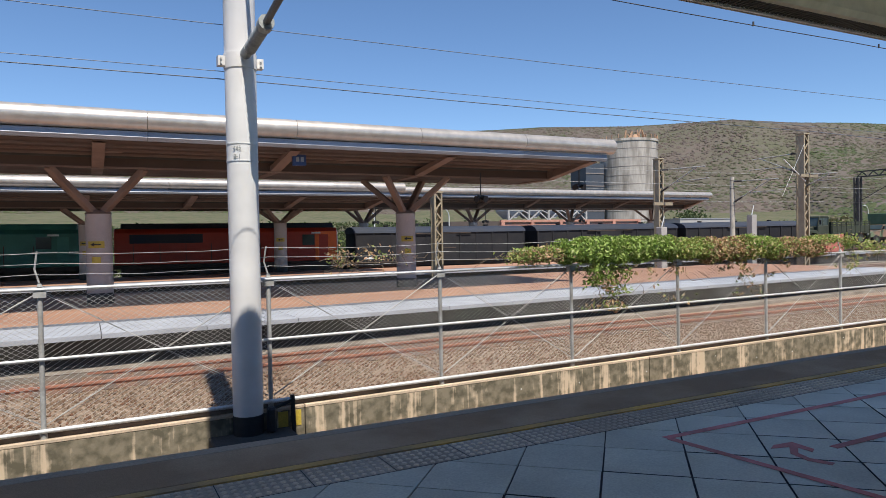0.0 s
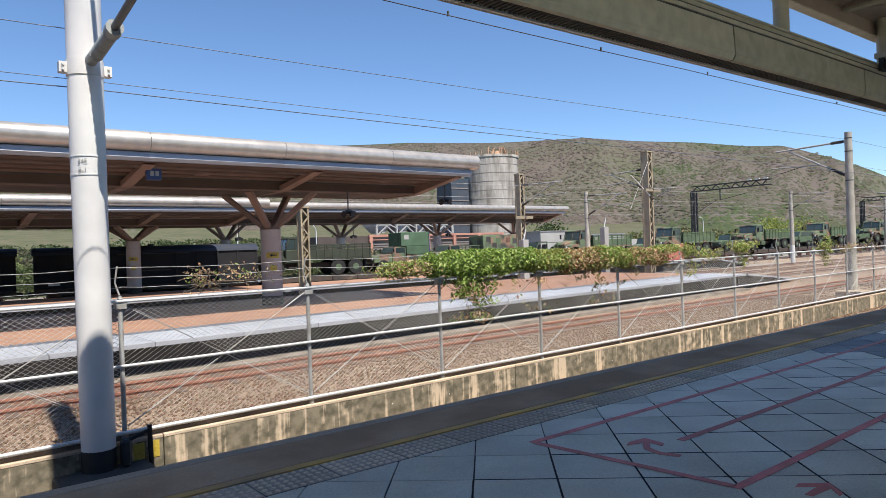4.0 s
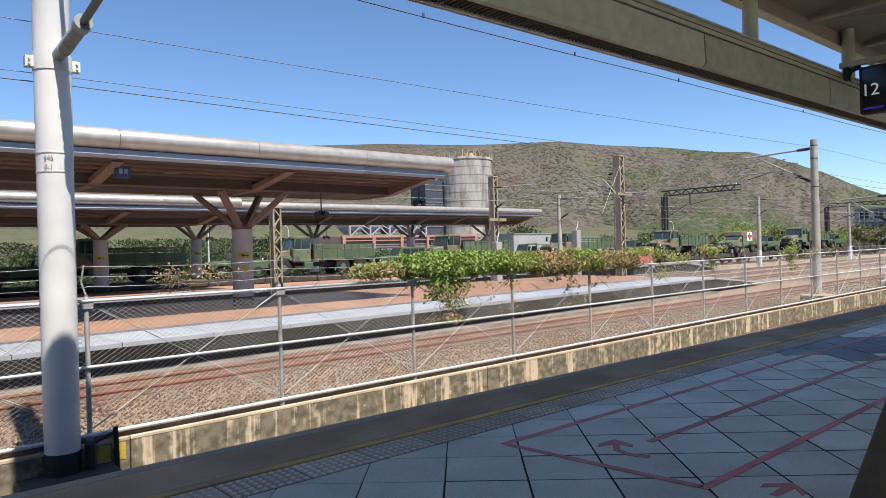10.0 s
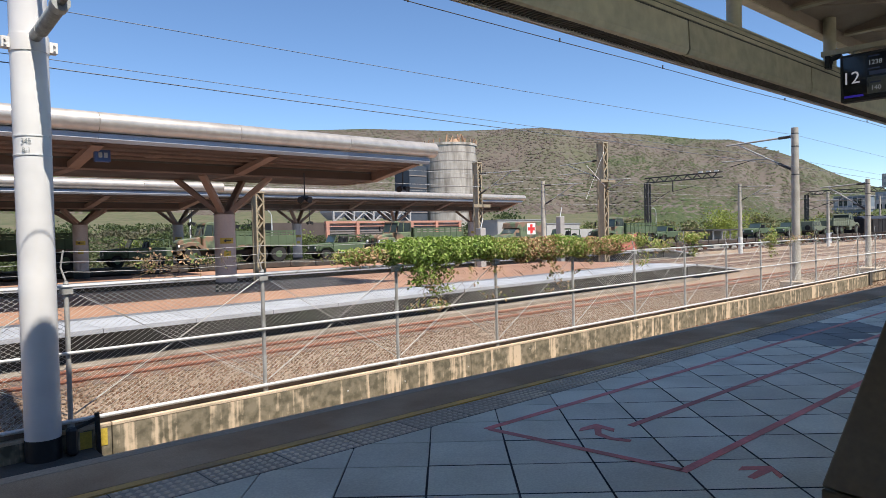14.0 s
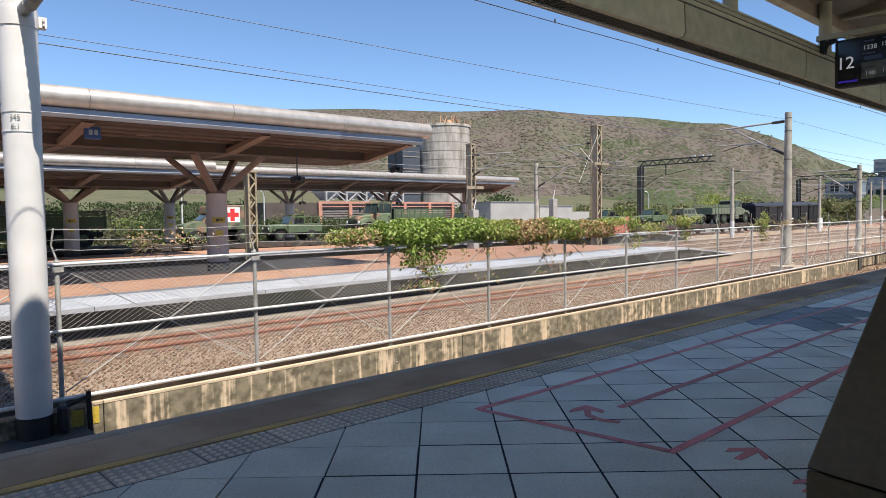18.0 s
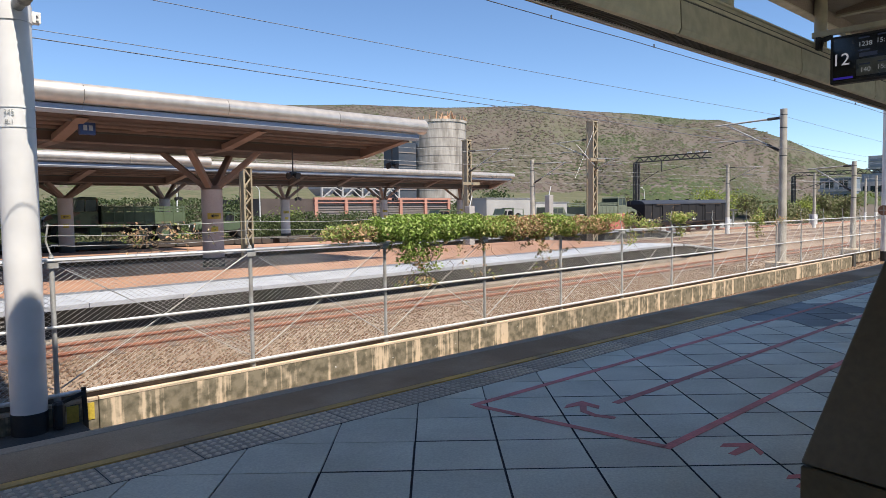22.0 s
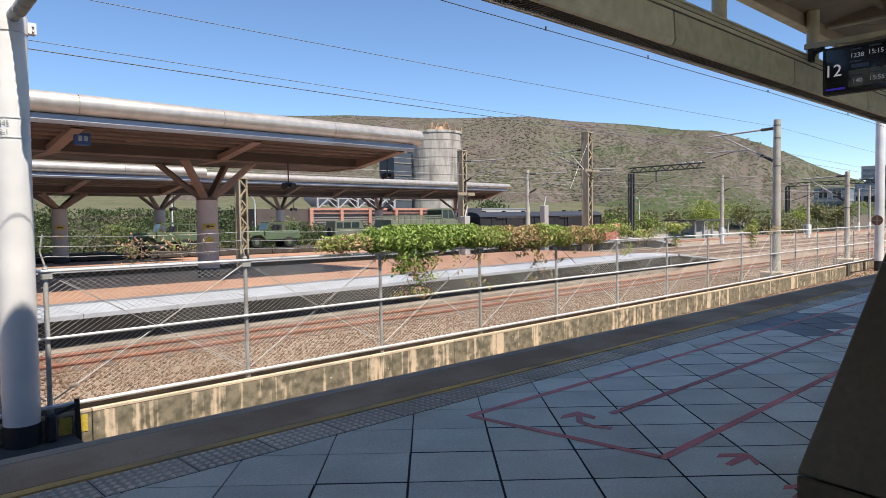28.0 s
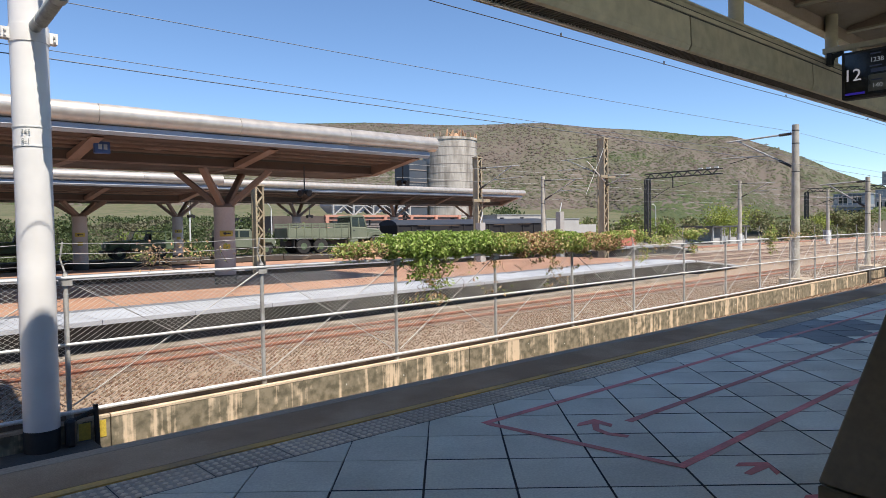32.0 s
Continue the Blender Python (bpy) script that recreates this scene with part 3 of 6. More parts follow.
    for f in me.polygons:
        f.material_index = 1 if f.center.z < -0.0005 and f.area > 0.002 else 0
    for i in range(52):
        ob = new("tactile_slab", me)
        ob.parent = p
        ob.location = (-2.0 + i * 0.606, 4.691, 0)
    return p


def build_tiles(p):
    c, s = math.cos(radians(TILE_TURN)), math.sin(radians(TILE_TURN))
    bm = bmesh.new()
    hs, ht = TILE_U / 2 - 0.005, TILE_V / 2 - 0.005
    box(bm, -hs, hs, -ht, ht, -0.011, 0.0)
    bmesh.ops.bevel(bm, geom=[e for e in bm.edges if all(v.co.z > -0.005 for v in e.verts)], offset=0.003, segments=1, affect="EDGES")
    me = mesh_of("tile", bm, TILE)
    med = me.copy()
    med.materials.clear()
    med.materials.append(TILE_DARK)
    for mesh in (me, med):
        mesh.materials.append(JOINT)
        for f in mesh.polygons:
            f.material_index = 0 if f.normal.z > 0.9 else 1
    rng = random.Random(3)
    rest = bmesh.new()
    spots = []
    for i in range(-40, 41):
        for j in range(-40, 41):
            u, v = (i + 0.5) * TILE_U, (j + 0.5) * TILE_V
            x, y = 3.63 + u * c - v * s, 3.35 + u * s + v * c
            if -4 < x < 24 and -6.4 < y < 4.51 + TILE_U * 0.72:
                spots.append((x, y))
    whole = [q for q in spots if q[1] < 4.5 - TILE_U * 0.71]
    near = sorted(whole, key=lambda q: (q[0] - 7) ** 2 * 0.35 + (q[1] - 3.0) ** 2)[:290]
    chosen = set(near)
    for x, y in spots:
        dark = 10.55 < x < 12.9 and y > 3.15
        if (x, y) in chosen:
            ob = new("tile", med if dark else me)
            ob.parent = p
            ob.matrix_basis = pose(x, y, rng.uniform(-0.0012, 0.0012), 0, 0, TILE_TURN)
        elif y < 4.5 - TILE_U * 0.71:
            b2 = [rest.verts.new((x + a * hs * c - b * ht * s, y + a * hs * s + b * ht * c, z)) for z in (-0.011, 0.0) for a, b in ((-1, -1), (1, -1), (1, 1), (-1, 1))]
            rest.faces.new(b2[4:])
        else:
            # tiles cut along the tactile strip
            poly = [(x + a * hs * c - b * ht * s, y + a * hs * s + b * ht * c) for a, b in ((-1, -1), (1, -1), (1, 1), (-1, 1))]
            out = []
            lim = 4.492
            for q in range(4):
                (ax, ay), (bx, by) = poly[q], poly[(q + 1) % 4]
                if ay <= lim:
                    out.append((ax, ay))
                if (ay - lim) * (by - lim) < 0:
                    f = (lim - ay) / (by - ay)
                    out.append((ax + f * (bx - ax), lim))
            if len(out) >= 3:
                cut = bmesh.new()
                plate(cut, out, -0.011, 0.0)
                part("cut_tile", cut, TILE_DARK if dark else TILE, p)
    part("far_tiles", rest, TILE, p, kind="stuff")


def tape_line(parent, a, b, w=0.07):
    a, b = Vector((*a, 0)), Vector((*b, 0))
    d = (b - a).normalized()
    n = Vector((-d.y, d.x, 0)) * w / 2
    bm = bmesh.new()
    plate(bm, [tuple((q)[:2]) for q in (a - n, b - n, b + n, a + n)], 0.0018, 0.0036)
    part("tape_strip", bm, TAPE, parent)


def build_tape():
    t = thing("queue_marking", "red tape queue lanes stuck on the platform tiles", "floor marking")
    for a, b in (((4.14, 4.10), (16, 4.03)), ((4.16, 4.065), (4.36, 2.42)), ((4.33, 2.40), (9.5, 2.42)), ((5.05, 3.27), (16, 3.24))):
        tape_line(t, a, b)
    # bent arrows
    for outline in (
        [(4.62, 3.49), (4.71, 3.535), (4.905, 3.516), (4.885, 3.316), (4.81, 3.275), (4.815, 3.40), (4.70, 3.318), (4.665, 3.197), (4.72, 3.044), (4.656, 3.024), (4.60, 3.174), (4.638, 3.337), (4.775, 3.445)],
        [(4.62, 2.143), (4.706, 2.158), (4.857, 2.023), (4.72, 1.882), (4.652, 1.877), (4.756, 1.973), (4.533, 1.993), (4.533, 2.043), (4.728, 2.047)],
        [(4.355, 1.60), (4.43, 1.615), (4.585, 1.50), (4.45, 1.36), (4.385, 1.355), (4.485, 1.45), (4.27, 1.47), (4.27, 1.515), (4.46, 1.52)],
    ):
        bm = bmesh.new()
        plate(bm, outline, 0.0018, 0.0036)
        part("arrow", bm, TAPE, t, "red bent arrow")


# ---- the platform's own roof, beam and board ----
def build_roof():
    r = thing("beam", "long cream-clad roof beam with dark grooves", "beam", kind="structure")
    x = -9.2
    while x < 60:
        bm = bmesh.new()
        prism(bm, [(4.98, 4.27), (5.02, 4.20), (5.10, 4.20), (5.10, 4.68), (5.00, 4.68)], x + 0.01, x + 4.63 - 0.01)
        part("cladding_panel", bm, BEAM, r)
        x += 4.65
    boxpart("beam_core", (-12, 60, 5.104, 5.72, 4.36, 4.86), BEAM, r)
    boxpart("groove", (-12, 60, 5.015, 5.10, 4.683, 4.712), BEAM_DARK, r)
    boxpart("upper_panel", (-12, 60, 5.004, 5.10, 4.715, 4.775), BEAM, r)
    boxpart("groove", (-12, 60, 5.015, 5.10, 4.778, 4.80), BEAM_DARK, r)
    boxpart("top_panel", (-12, 60, 5.02, 5.10, 4.803, 4.862), BEAM, r)
    boxpart("top_cap", (-12, 60, 4.99, 5.75, 4.865, 4.90), BEAM, r, bevel=0.008)
    boxpart("inner_gutter_lip", (-12, 60, 5.112, 5.20, 4.262, 4.357), BEAM, r, bevel=0.006)
    boxpart("middle_gutter_lip", (-12, 60, 5.60, 5.64, 4.30, 4.357), GALV, r, bevel=0.004)
    boxpart("outer_gutter_lip", (-12, 60, 5.72, 5.86, 4.38, 4.50), ROOF_STEEL, r, bevel=0.01)
    # corrugated underside
    bm = bmesh.new()
    x = -2.0
    while x < 30:
        box(bm, x, x + 0.035, 5.22, 5.58, 4.315, 4.358)
        x += 0.075
    part("underside_ribs", bm, BEAM_DARK, r, "dark ribbed underside", kind="stuff")
    roof = thing("platform_roof", "brown steel roof frame over the platform", "roof", kind="structure")
    bm = bmesh.new()
    prism(bm, [(5.30, 5.885), (5.30, 5.95), (4.3, 6.15), (-5.5, 6.55), (-5.5, 6.45), (4.3, 6.085)], -40, 75)
    part("roof_sheet", bm, SOFFIT_STEEL, roof)
    boxpart("edge_girder", (-40, 75, 5.28, 5.40, 5.60, 5.88), ROOF_STEEL, roof, bevel=0.01)
    boxpart("edge_flange", (-40, 75, 5.24, 5.43, 5.575, 5.597), BEAM, roof)
    for i in range(21):
        x = -5.81 + i * 2.81
        bm = bmesh.new()
        prism(bm, [(5.235, 5.823), (5.235, 5.895), (4.3, 6.083), (-5.2, 6.43), (-5.2, 5.95)], x - 0.03, x + 0.03)
        part("rafter", bm, ROOF_STEEL, roof)
        bm = bmesh.new()
        prism(bm, [(5.235, 5.78), (5.235, 5.82), (-5.2, 5.947), (-5.2, 5.91)], x - 0.085, x + 0.085)
        part("rafter_flange", bm, BEAM, roof, "pale lower flange")
        bm = bmesh.new()
        rod(bm, (x + 0.05, 5.2, 5.86), (x + 2.75, 2.7, 5.92), 0.018, n=6)
        part("tie_rod", bm, ROOF_STEEL, roof)
    for i in range(14):
        x = -6.05 + i * 4.3
        bm = bmesh.new()
        rod(bm, (x, 5.14, 4.902), (x, 5.14, 5.91), 0.12, n=20)
        part("roof_post", bm, BEAM, roof, "round cream post", smooth=True)
    for y in (4.2, 3.1, 2.0, 0.9, -0.5, -2.0, -3.5):
        z = 6.085 + (4.3 - y) * 0.0372
        boxpart("purlin", (-40, 75, y - 0.03, y + 0.03, z - 0.12, z - 0.003), ROOF_STEEL, roof)
    # unseen barrel-topped block above the roof, added to cast the mast's rounded shadow
    v = thing("roof_ventilator", "unseen grey barrel-topped block above the roof, added to shade the mast", "ventilator")
    bm = bmesh.new()
    pts = [(1.03, 6.303), (1.03, 7.2)] + [(1.62 - 0.59 * math.cos(a), 7.2 + 0.62 * math.sin(a)) for a in [math.pi * k / 14 for k in range(1, 14)]] + [(2.21, 7.2), (2.21, 6.303)]
    slab(bm, pts, 4.9, 5.25)
    part("hood", bm, GREYROOF, v)
    boxpart("kerb", (0.98, 2.26, 4.8, 5.25, 6.16, 6.3), ROOF_STEEL, v)
    # unseen columns, and a wall with doorways added behind the camera to cut skylight
    w = thing("wall_back", "unseen plain cream wall behind the platform, added to cut skylight", "wall", kind="structure")
    boxpart("wall_face", (-40, 75, -6.95, -6.75, -1.3, 3.1), BEAM, w)
    for i in range(9):
        boxpart("doorway", (-18 + i * 8, -16.4 + i * 8, -6.745, -6.70, 0.0, 2.2), BEAM_DARK, w)
    for i in range(8):
        x = -20 + i * 12.9
        boxpart("roof_column", (x - 0.3, x + 0.3, -3.3, -2.7, 0.002, 6.4), COLUMN, roof)


def text_mesh(body, size, mat, name):
    cu = bpy.data.curves.new(name, "FONT")
    cu.body, cu.size, cu.align_x, cu.align_y, cu.extrude = body, size, "CENTER", "CENTER", 0.002
    ob = bpy.data.objects.new(name, cu)
    me = bpy.data.meshes.new_from_object(ob)
    bpy.data.objects.remove(ob)
    me.materials.clear()
    me.materials.append(mat)
    me.name = name
    return me


def build_board():
    b = thing("departure_board", "black hanging departure board showing platform 12 beside the beam", "sign")
    x0 = 14.66
    bm = bmesh.new()
    box(bm, x0, x0 + 0.22, 1.6, 4.70, 4.02, 4.92)
    part("case", bm, BLACK, b, bevel=0.02)
    boxpart("screen", (x0 - 0.006, x0 - 0.001, 1.66, 4.64, 4.07, 4.87), SCREEN, b)
    face = Matrix(((0, 0, -1, 0), (-1, 0, 0, 0), (0, 1, 0, 0), (0, 0, 0, 1)))

    def writing(body, size, y, z, mat, name):
        ob = new(name, text_mesh(body, size, mat, name))
        ob.parent = b
        ob.matrix_basis = Matrix.Translation((x0 - 0.010, y, z)) @ face
    writing("12", 0.32, 4.51, 4.455, LED_WHITE, "platform_number")
    boxpart("blue_bar", (x0 - 0.011, x0 - 0.007, 4.30, 4.63, 4.095, 4.135), LED_BLUE, b, "glowing blue bar")
    writing("1238", 0.118, 4.10, 4.70, LED_SOFT, "train_number")
    writing("15:15", 0.118, 3.79, 4.72, LED_SOFT, "train_time")
    writing("140", 0.118, 4.09, 4.22, LED_SOFT, "train_number")
    writing("15:55", 0.118, 3.77, 4.235, LED_SOFT, "train_time")
    for y, z, w in ((4.12, 4.82, 0.18), (3.80, 4.835, 0.2), (4.12, 4.59, 0.2), (4.10, 4.33, 0.18), (3.79, 4.345, 0.2)):
        boxpart("heading_bar", (x0 - 0.011, x0 - 0.007, y - w / 2, y + w / 2, z - 0.012, z + 0.012), LED_DIM, b)
    boxpart("name_bar", (x0 - 0.011, x0 - 0.007, 3.9, 4.2, 4.47, 4.54), LED_DIM, b)
    boxpart("picture", (x0 - 0.0085, x0 - 0.0065, 1.75, 4.24, 4.12, 4.43), PANEL_DIM, b, "dim picture area")
    # hanger
    bm = bmesh.new()
    box(bm, x0 + 0.06, x0 + 0.16, 1.6, 5.06, 4.99, 5.09)
    for y in (1.9, 3.2, 4.5):
        box(bm, x0 + 0.08, x0 + 0.14, y - 0.03, y + 0.03, 4.91, 5.0)
    part("hanger", bm, BEAM, b)
    bm = bmesh.new()
    rod(bm, (x0 + 0.11, 4.70, 4.96), (x0 + 0.11, 4.88, 4.92), 0.05)
    rod(bm, (x0 + 0.11, 4.88, 4.92), (x0 + 0.11, 4.93, 4.76), 0.045)
    box(bm, x0 + 0.02, x0 + 0.2, 4.90, 4.975, 4.74, 4.98)
    part("cable_elbow", bm, BLACK, b)


def build_cabinet():
    c = thing("cabinet", "dark brown tapering cabinet standing on the platform tiles", "cabinet", at=pose(2.412, 0.844, 0.002, 0, 0, -9.6))
    bm = bmesh.new()
    vs = box(bm, 0.0, 0.8, -0.7, 0.0, 0.815, 1.60)
    for v in vs:
        if v.co.z > 1.2:
            v.co.x = 0.33 if v.co.x < 0.4 else 0.5
            v.co.y = -0.14 if v.co.y > -0.35 else -0.56
    part("tapered_top", bm, CABINET, c, bevel=0.006)
    boxpart("base", (0.0, 0.8, -0.7, 0.0, 0.0, 0.808), CABINET, c, bevel=0.006)


# ---- fence, wall, mast ----
FENCE_Y, FENCE_DRIFT = 9.62, 0.026


def fy(x):
    return FENCE_Y + FENCE_DRIFT * x


POSTS = [-3.28, -0.52, 2.25, 5.0, 7.68, 10.37, 13.07, 15.80, 18.55, 21.3, 24.0, 26.75, 29.45, 32.2, 34.9, 37.65, 40.4, 43.1, 45.85, 48.6]


def build_wall():
    w = thing("wall_fence_base", "low beige concrete wall with dark vertical water stains", "wall", kind="structure")
    cuts = [-12, -6, 2.72, 9.5, 16.3, 23.1, 29.9, 36.2]
    for a, b in zip(cuts, cuts[1:]):
        bm = bmesh.new()
        g = 0.006
        plate(bm, [(a + g, fy(a) - 0.08), (b - g, fy(b) - 0.08), (b - g, fy(b) + 0.14), (a + g, fy(a) + 0.14)], -1.32, -0.745)
        part("wall_section", bm, WALL, w, bevel=0.008)
        bm = bmesh.new()
        plate(bm, [(a + g, fy(a) - 0.084), (b - g, fy(b) - 0.084), (b - g, fy(b) + 0.15), (a + g, fy(a) + 0.15)], -0.7445, -0.70)
        part("coping", bm, WALL_TOP, w, bevel=0.006)
    # pale lime spots under the weep holes
    rng = random.Random(17)
    spot = bmesh.new()
    rod(spot, (0, -0.004, 0), (0, 0.0, 0), 0.011, 0.014, 7)
    me = mesh_of("weep_spot", spot, WHITEMARK)
    x = 6.5
    while x < 34:
        ob = new("weep_spot", me)
        ob.parent = w
        ob.location = (x, fy(x) - 0.0803, rng.uniform(-1.05, -0.86))
        ob.scale = [rng.uniform(0.5, 1.0)] * 3
        x += rng.uniform(0.55, 1.3)
    # dark gap post at the far end
    bm = bmesh.new()
    plate(bm, [(36.3, fy(36) - 0.1), (36.7, fy(36) - 0.1), (36.7, fy(36) + 0.3), (36.3, fy(36) + 0.3)], -1.32, -0.6)
    part("end_pier", bm, FACE, w)
    bm = bmesh.new()
    plate(bm, [(36.8, fy(36.8) + 0.3), (48, fy(48) + 0.5), (48, fy(48) + 0.7), (36.8, fy(36.8) + 0.5)], -1.32, -0.68)
    part("wall_section", bm, WALL, w)


def build_fence():
    f = thing("fence", "galvanised chain-link fence with three rails and wire braces on the wall", "fence")
    zt, zm, zb = 1.12, 0.27, -0.60
    post_m = bmesh.new()
    rod(post_m, (0, 0, -0.70), (0, 0, 1.15), 0.031, n=10)
    rod(post_m, (0, 0, 1.15), (0, 0, 1.19), 0.036, 0.02, n=10)
    rod(post_m, (0, 0, -0.70), (0, 0, -0.62), 0.045, n=10)
    me = mesh_of("post", post_m, POSTGREY, smooth=True)
    arm_m = bmesh.new()
    rod(arm_m, (0, 0, 1.18), (-0.05, 0.02, 1.36), 0.012, n=6)
    rod(arm_m, (-0.05, 0.02, 1.36), (-0.02, 0.0, 1.58), 0.012, n=6)
    box(arm_m, -0.07, 0.07, -0.05, 0.05, 1.02, 1.10)
    arm = mesh_of("wire_arm", arm_m, POSTGREY)
    for x in POSTS:
        ob = new("post", me)
        ob.parent = f
        ob.location = (x, fy(x), 0)
        a = new("wire_arm", arm)
        a.parent = ob
    for a, b in zip(POSTS, POSTS[1:]):
        for z, r in ((zt, 0.020), (zm, 0.021), (zb, 0.028)):
            rodpart("rail", (a, fy(a) - 0.045, z), (b, fy(b) - 0.045, z), r, GALV, f)
        # dark foot strip below the lowest rail
        bm = bmesh.new()
        plate(bm, [(a, fy(a) + 0.0), (b, fy(b) + 0.0), (b, fy(b) + 0.02), (a, fy(a) + 0.02)], -0.70, -0.605)
        part("foot_strip", bm, FOOT, f)
        # brace wires
        rodpart("brace_wire", (a + 0.04, fy(a) - 0.03, zb + 0.08), (b - 0.05, fy(b) - 0.03, zt - 0.06), 0.008, WIRE, f, n=5)
        if a < 8 or a in (13.07, 15.80):
            rodpart("brace_wire", (b - 0.04, fy(b) + 0.01, zb + 0.08), (a + 0.05, fy(a) + 0.01, zt - 0.06), 0.006, WIRE, f, n=5)
        # woven wire
        vs, fs = [], []
        L, H2, pitch = b - a, zt - zb, 0.096
        rise = 0.62
        for k in range(int((L + H2 / rise) / pitch) + 2):
            for sgn in (1, -1):
                x0 = k * pitch - (H2 / rise if sgn > 0 else 0)
                x1 = x0 + H2 / rise
                t0, t1 = max(0, -x0 / (x1 - x0)), min(1, (L - x0) / (x1 - x0))
                if t1 - t0 < 0.01:
                    continue
                pa, pb = (x0 + (x1 - x0) * t0, t0 * H2), (x0 + (x1 - x0) * t1, t1 * H2)
                if sgn < 0:
                    pa, pb = (pa[0], H2 - pa[1]), (pb[0], H2 - pb[1])
                i = len(vs)
                r = 0.0025
                for px, pz in (pa, pb):
                    y = fy(a + px) - sgn * 0.002
                    vs += [(a + px - sgn * r * 0.55, y, zb + pz + r * 0.83), (a + px + sgn * r * 0.55, y, zb + pz - r * 0.83), (a + px, y - r * 0.9, zb + pz)]
                fs += [(i, i + 1, i + 4, i + 3), (i + 1, i + 2, i + 5, i + 4), (i + 2, i, i + 3, i + 5)]
        ob = new("wire_mesh", from_lists("wire_mesh", vs, fs, WIRE))
        ob.parent = f
        tagged(ob, "woven diamond wire mesh", kind="stuff")
        # strands above the fence
        for z in (1.30, 1.43, 1.56):
            if b < 8:
                vs2 = bmesh.new()
                tube(vs2, [(a + (b - a) * k / 10, fy(a), z - 0.03 * math.sin(math.pi * k / 10) + noise.noise(Vector((a + k, z * 9, 1))) * 0.012) for k in range(11)], 0.004, 4)
                part("barbed_strand", vs2, POSTGREY, f)


def build_vine():
    rng = random.Random(21)
    # clumps: x, z middle, spread along, spread up, count, leaf
    clumps = [
        ("vine", VINE_LEAF, "dense green climbing vine over the fence top", [(8.45, 1.10, 0.36, 0.08, 420), (8.5, 0.90, 0.26, 0.12, 230), (8.55, 0.60, 0.28, 0.14, 90)]),
        ("vine", VINE_MIX, "yellow-green climbing vine on the fence", [(6.6, 1.30, 0.35, 0.06, 170), (16.15, 1.34, 0.14, 0.10, 220), (16.2, 0.95, 0.05, 0.22, 80), (17.2, 1.28, 0.45, 0.08, 150), (18.9, 1.38, 0.32, 0.07, 620), (19.1, 1.05, 0.05, 0.14, 60), (24.85, 1.28, 0.13, 0.20, 320), (24.85, 0.9, 0.05, 0.2, 60)]),
        ("vine", VINE_DRY, "withered brown climbing vine on the fence", [(8.55, 0.65, 0.36, 0.28, 150), (10.0, 0.95, 1.2, 0.2, 110), (12.8, 0.9, 1.5, 0.2, 150), (6.7, 1.28, 0.4, 0.08, 160), (12.0, 0.3, 2.5, 0.4, 60)]),
        ("dead_vine", VINE_DRY, "dead brown twigs and leaves hanging in the barbed wire", [(3.55, 1.40, 0.30, 0.05, 110), (4.1, 1.36, 0.24, 0.05, 50), (3.4, 1.28, 0.14, 0.05, 25), (17.0, 1.15, 0.5, 0.12, 120), (27.5, 1.2, 1.6, 0.10, 300)]),
    ]
    # unbroken hedge along the top rail: from, to, underside, top, leaves
    hedge = {VINE_LEAF: [(7.4, 10.15, 1.14, 1.60, 9500), (12.3, 13.1, 1.30, 1.54, 900)], VINE_MIX: [(6.5, 7.5, 1.26, 1.46, 420), (10.0, 11.1, 1.14, 1.54, 3600), (12.1, 13.4, 1.08, 1.53, 3000), (14.4, 15.5, 1.38, 1.53, 800)], VINE_DRY: [(6.4, 7.5, 1.20, 1.40, 420), (10.95, 12.3, 1.05, 1.54, 4000), (13.2, 14.9, 1.08, 1.48, 4600)]}
    for name, mat, label, list_ in clumps:
        t = thing(name, label, "vine")
        vs, fs = [], []
        for x0, x1, z0, z1, n in hedge.get(mat, ()) if name == "vine" else ():

            def along(r):
                x = r.uniform(x0, x1)
                hi = z1 + 0.10 * noise.noise(Vector((x * 2.3, 1, 4))) + 0.06 * noise.noise(Vector((x * 7, 2, 4)))
                lo = z0 + 0.10 * noise.noise(Vector((x * 2.0, 5, 4))) + 0.05 * noise.noise(Vector((x * 6, 5, 9)))
                f = r.random()
                return x, fy(x) - 0.03 + r.gauss(0, 0.10) * (0.5 + math.sin(math.pi * f)), lo + (hi - lo) * f
            v2, f2 = leaves(rng, int(n * 1.3), along, 0.036)
            o = len(vs)
            vs += v2
            fs += [tuple(i + o for i in f) for f in f2]
        for cx, cz, sx, sz, n in list_:
            hubs = [(cx + rng.gauss(0, sx * 0.75), rng.gauss(0, 0.10), cz + rng.gauss(0, sz * 0.7)) for _ in range(max(8, n // 22))]

            def where(r):
                hx, hy, hz = r.choice(hubs)
                return hx + r.gauss(0, 0.09), fy(hx) - 0.04 + hy + r.gauss(0, 0.06), hz + r.gauss(0, 0.055)
            v2, f2 = leaves(rng, int(n * 1.5), where, 0.024 if name == "dead_vine" else 0.036)
            o = len(vs)
            vs += v2
            fs += [tuple(i + o for i in f) for f in f2]
        ob = new("leaves", from_lists("leaves", vs, fs, mat))
        ob.parent = t
        tagged(ob, kind="stuff")
        bm = bmesh.new()
        for cx, cz, sx, sz, n in list_:
            for _ in range(max(5, n // 40)):
                p = Vector((cx + rng.gauss(0, sx), fy(cx) - 0.05 + rng.gauss(0, 0.05), cz + rng.gauss(0, sz)))
                for _ in range(3):
                    q = p + Vector((rng.gauss(0, 0.16), rng.gauss(0, 0.03), rng.gauss(-0.02, 0.10)))
                    rod(bm, p, q, 0.005, 0.003, 4, caps=False)
                    p = q
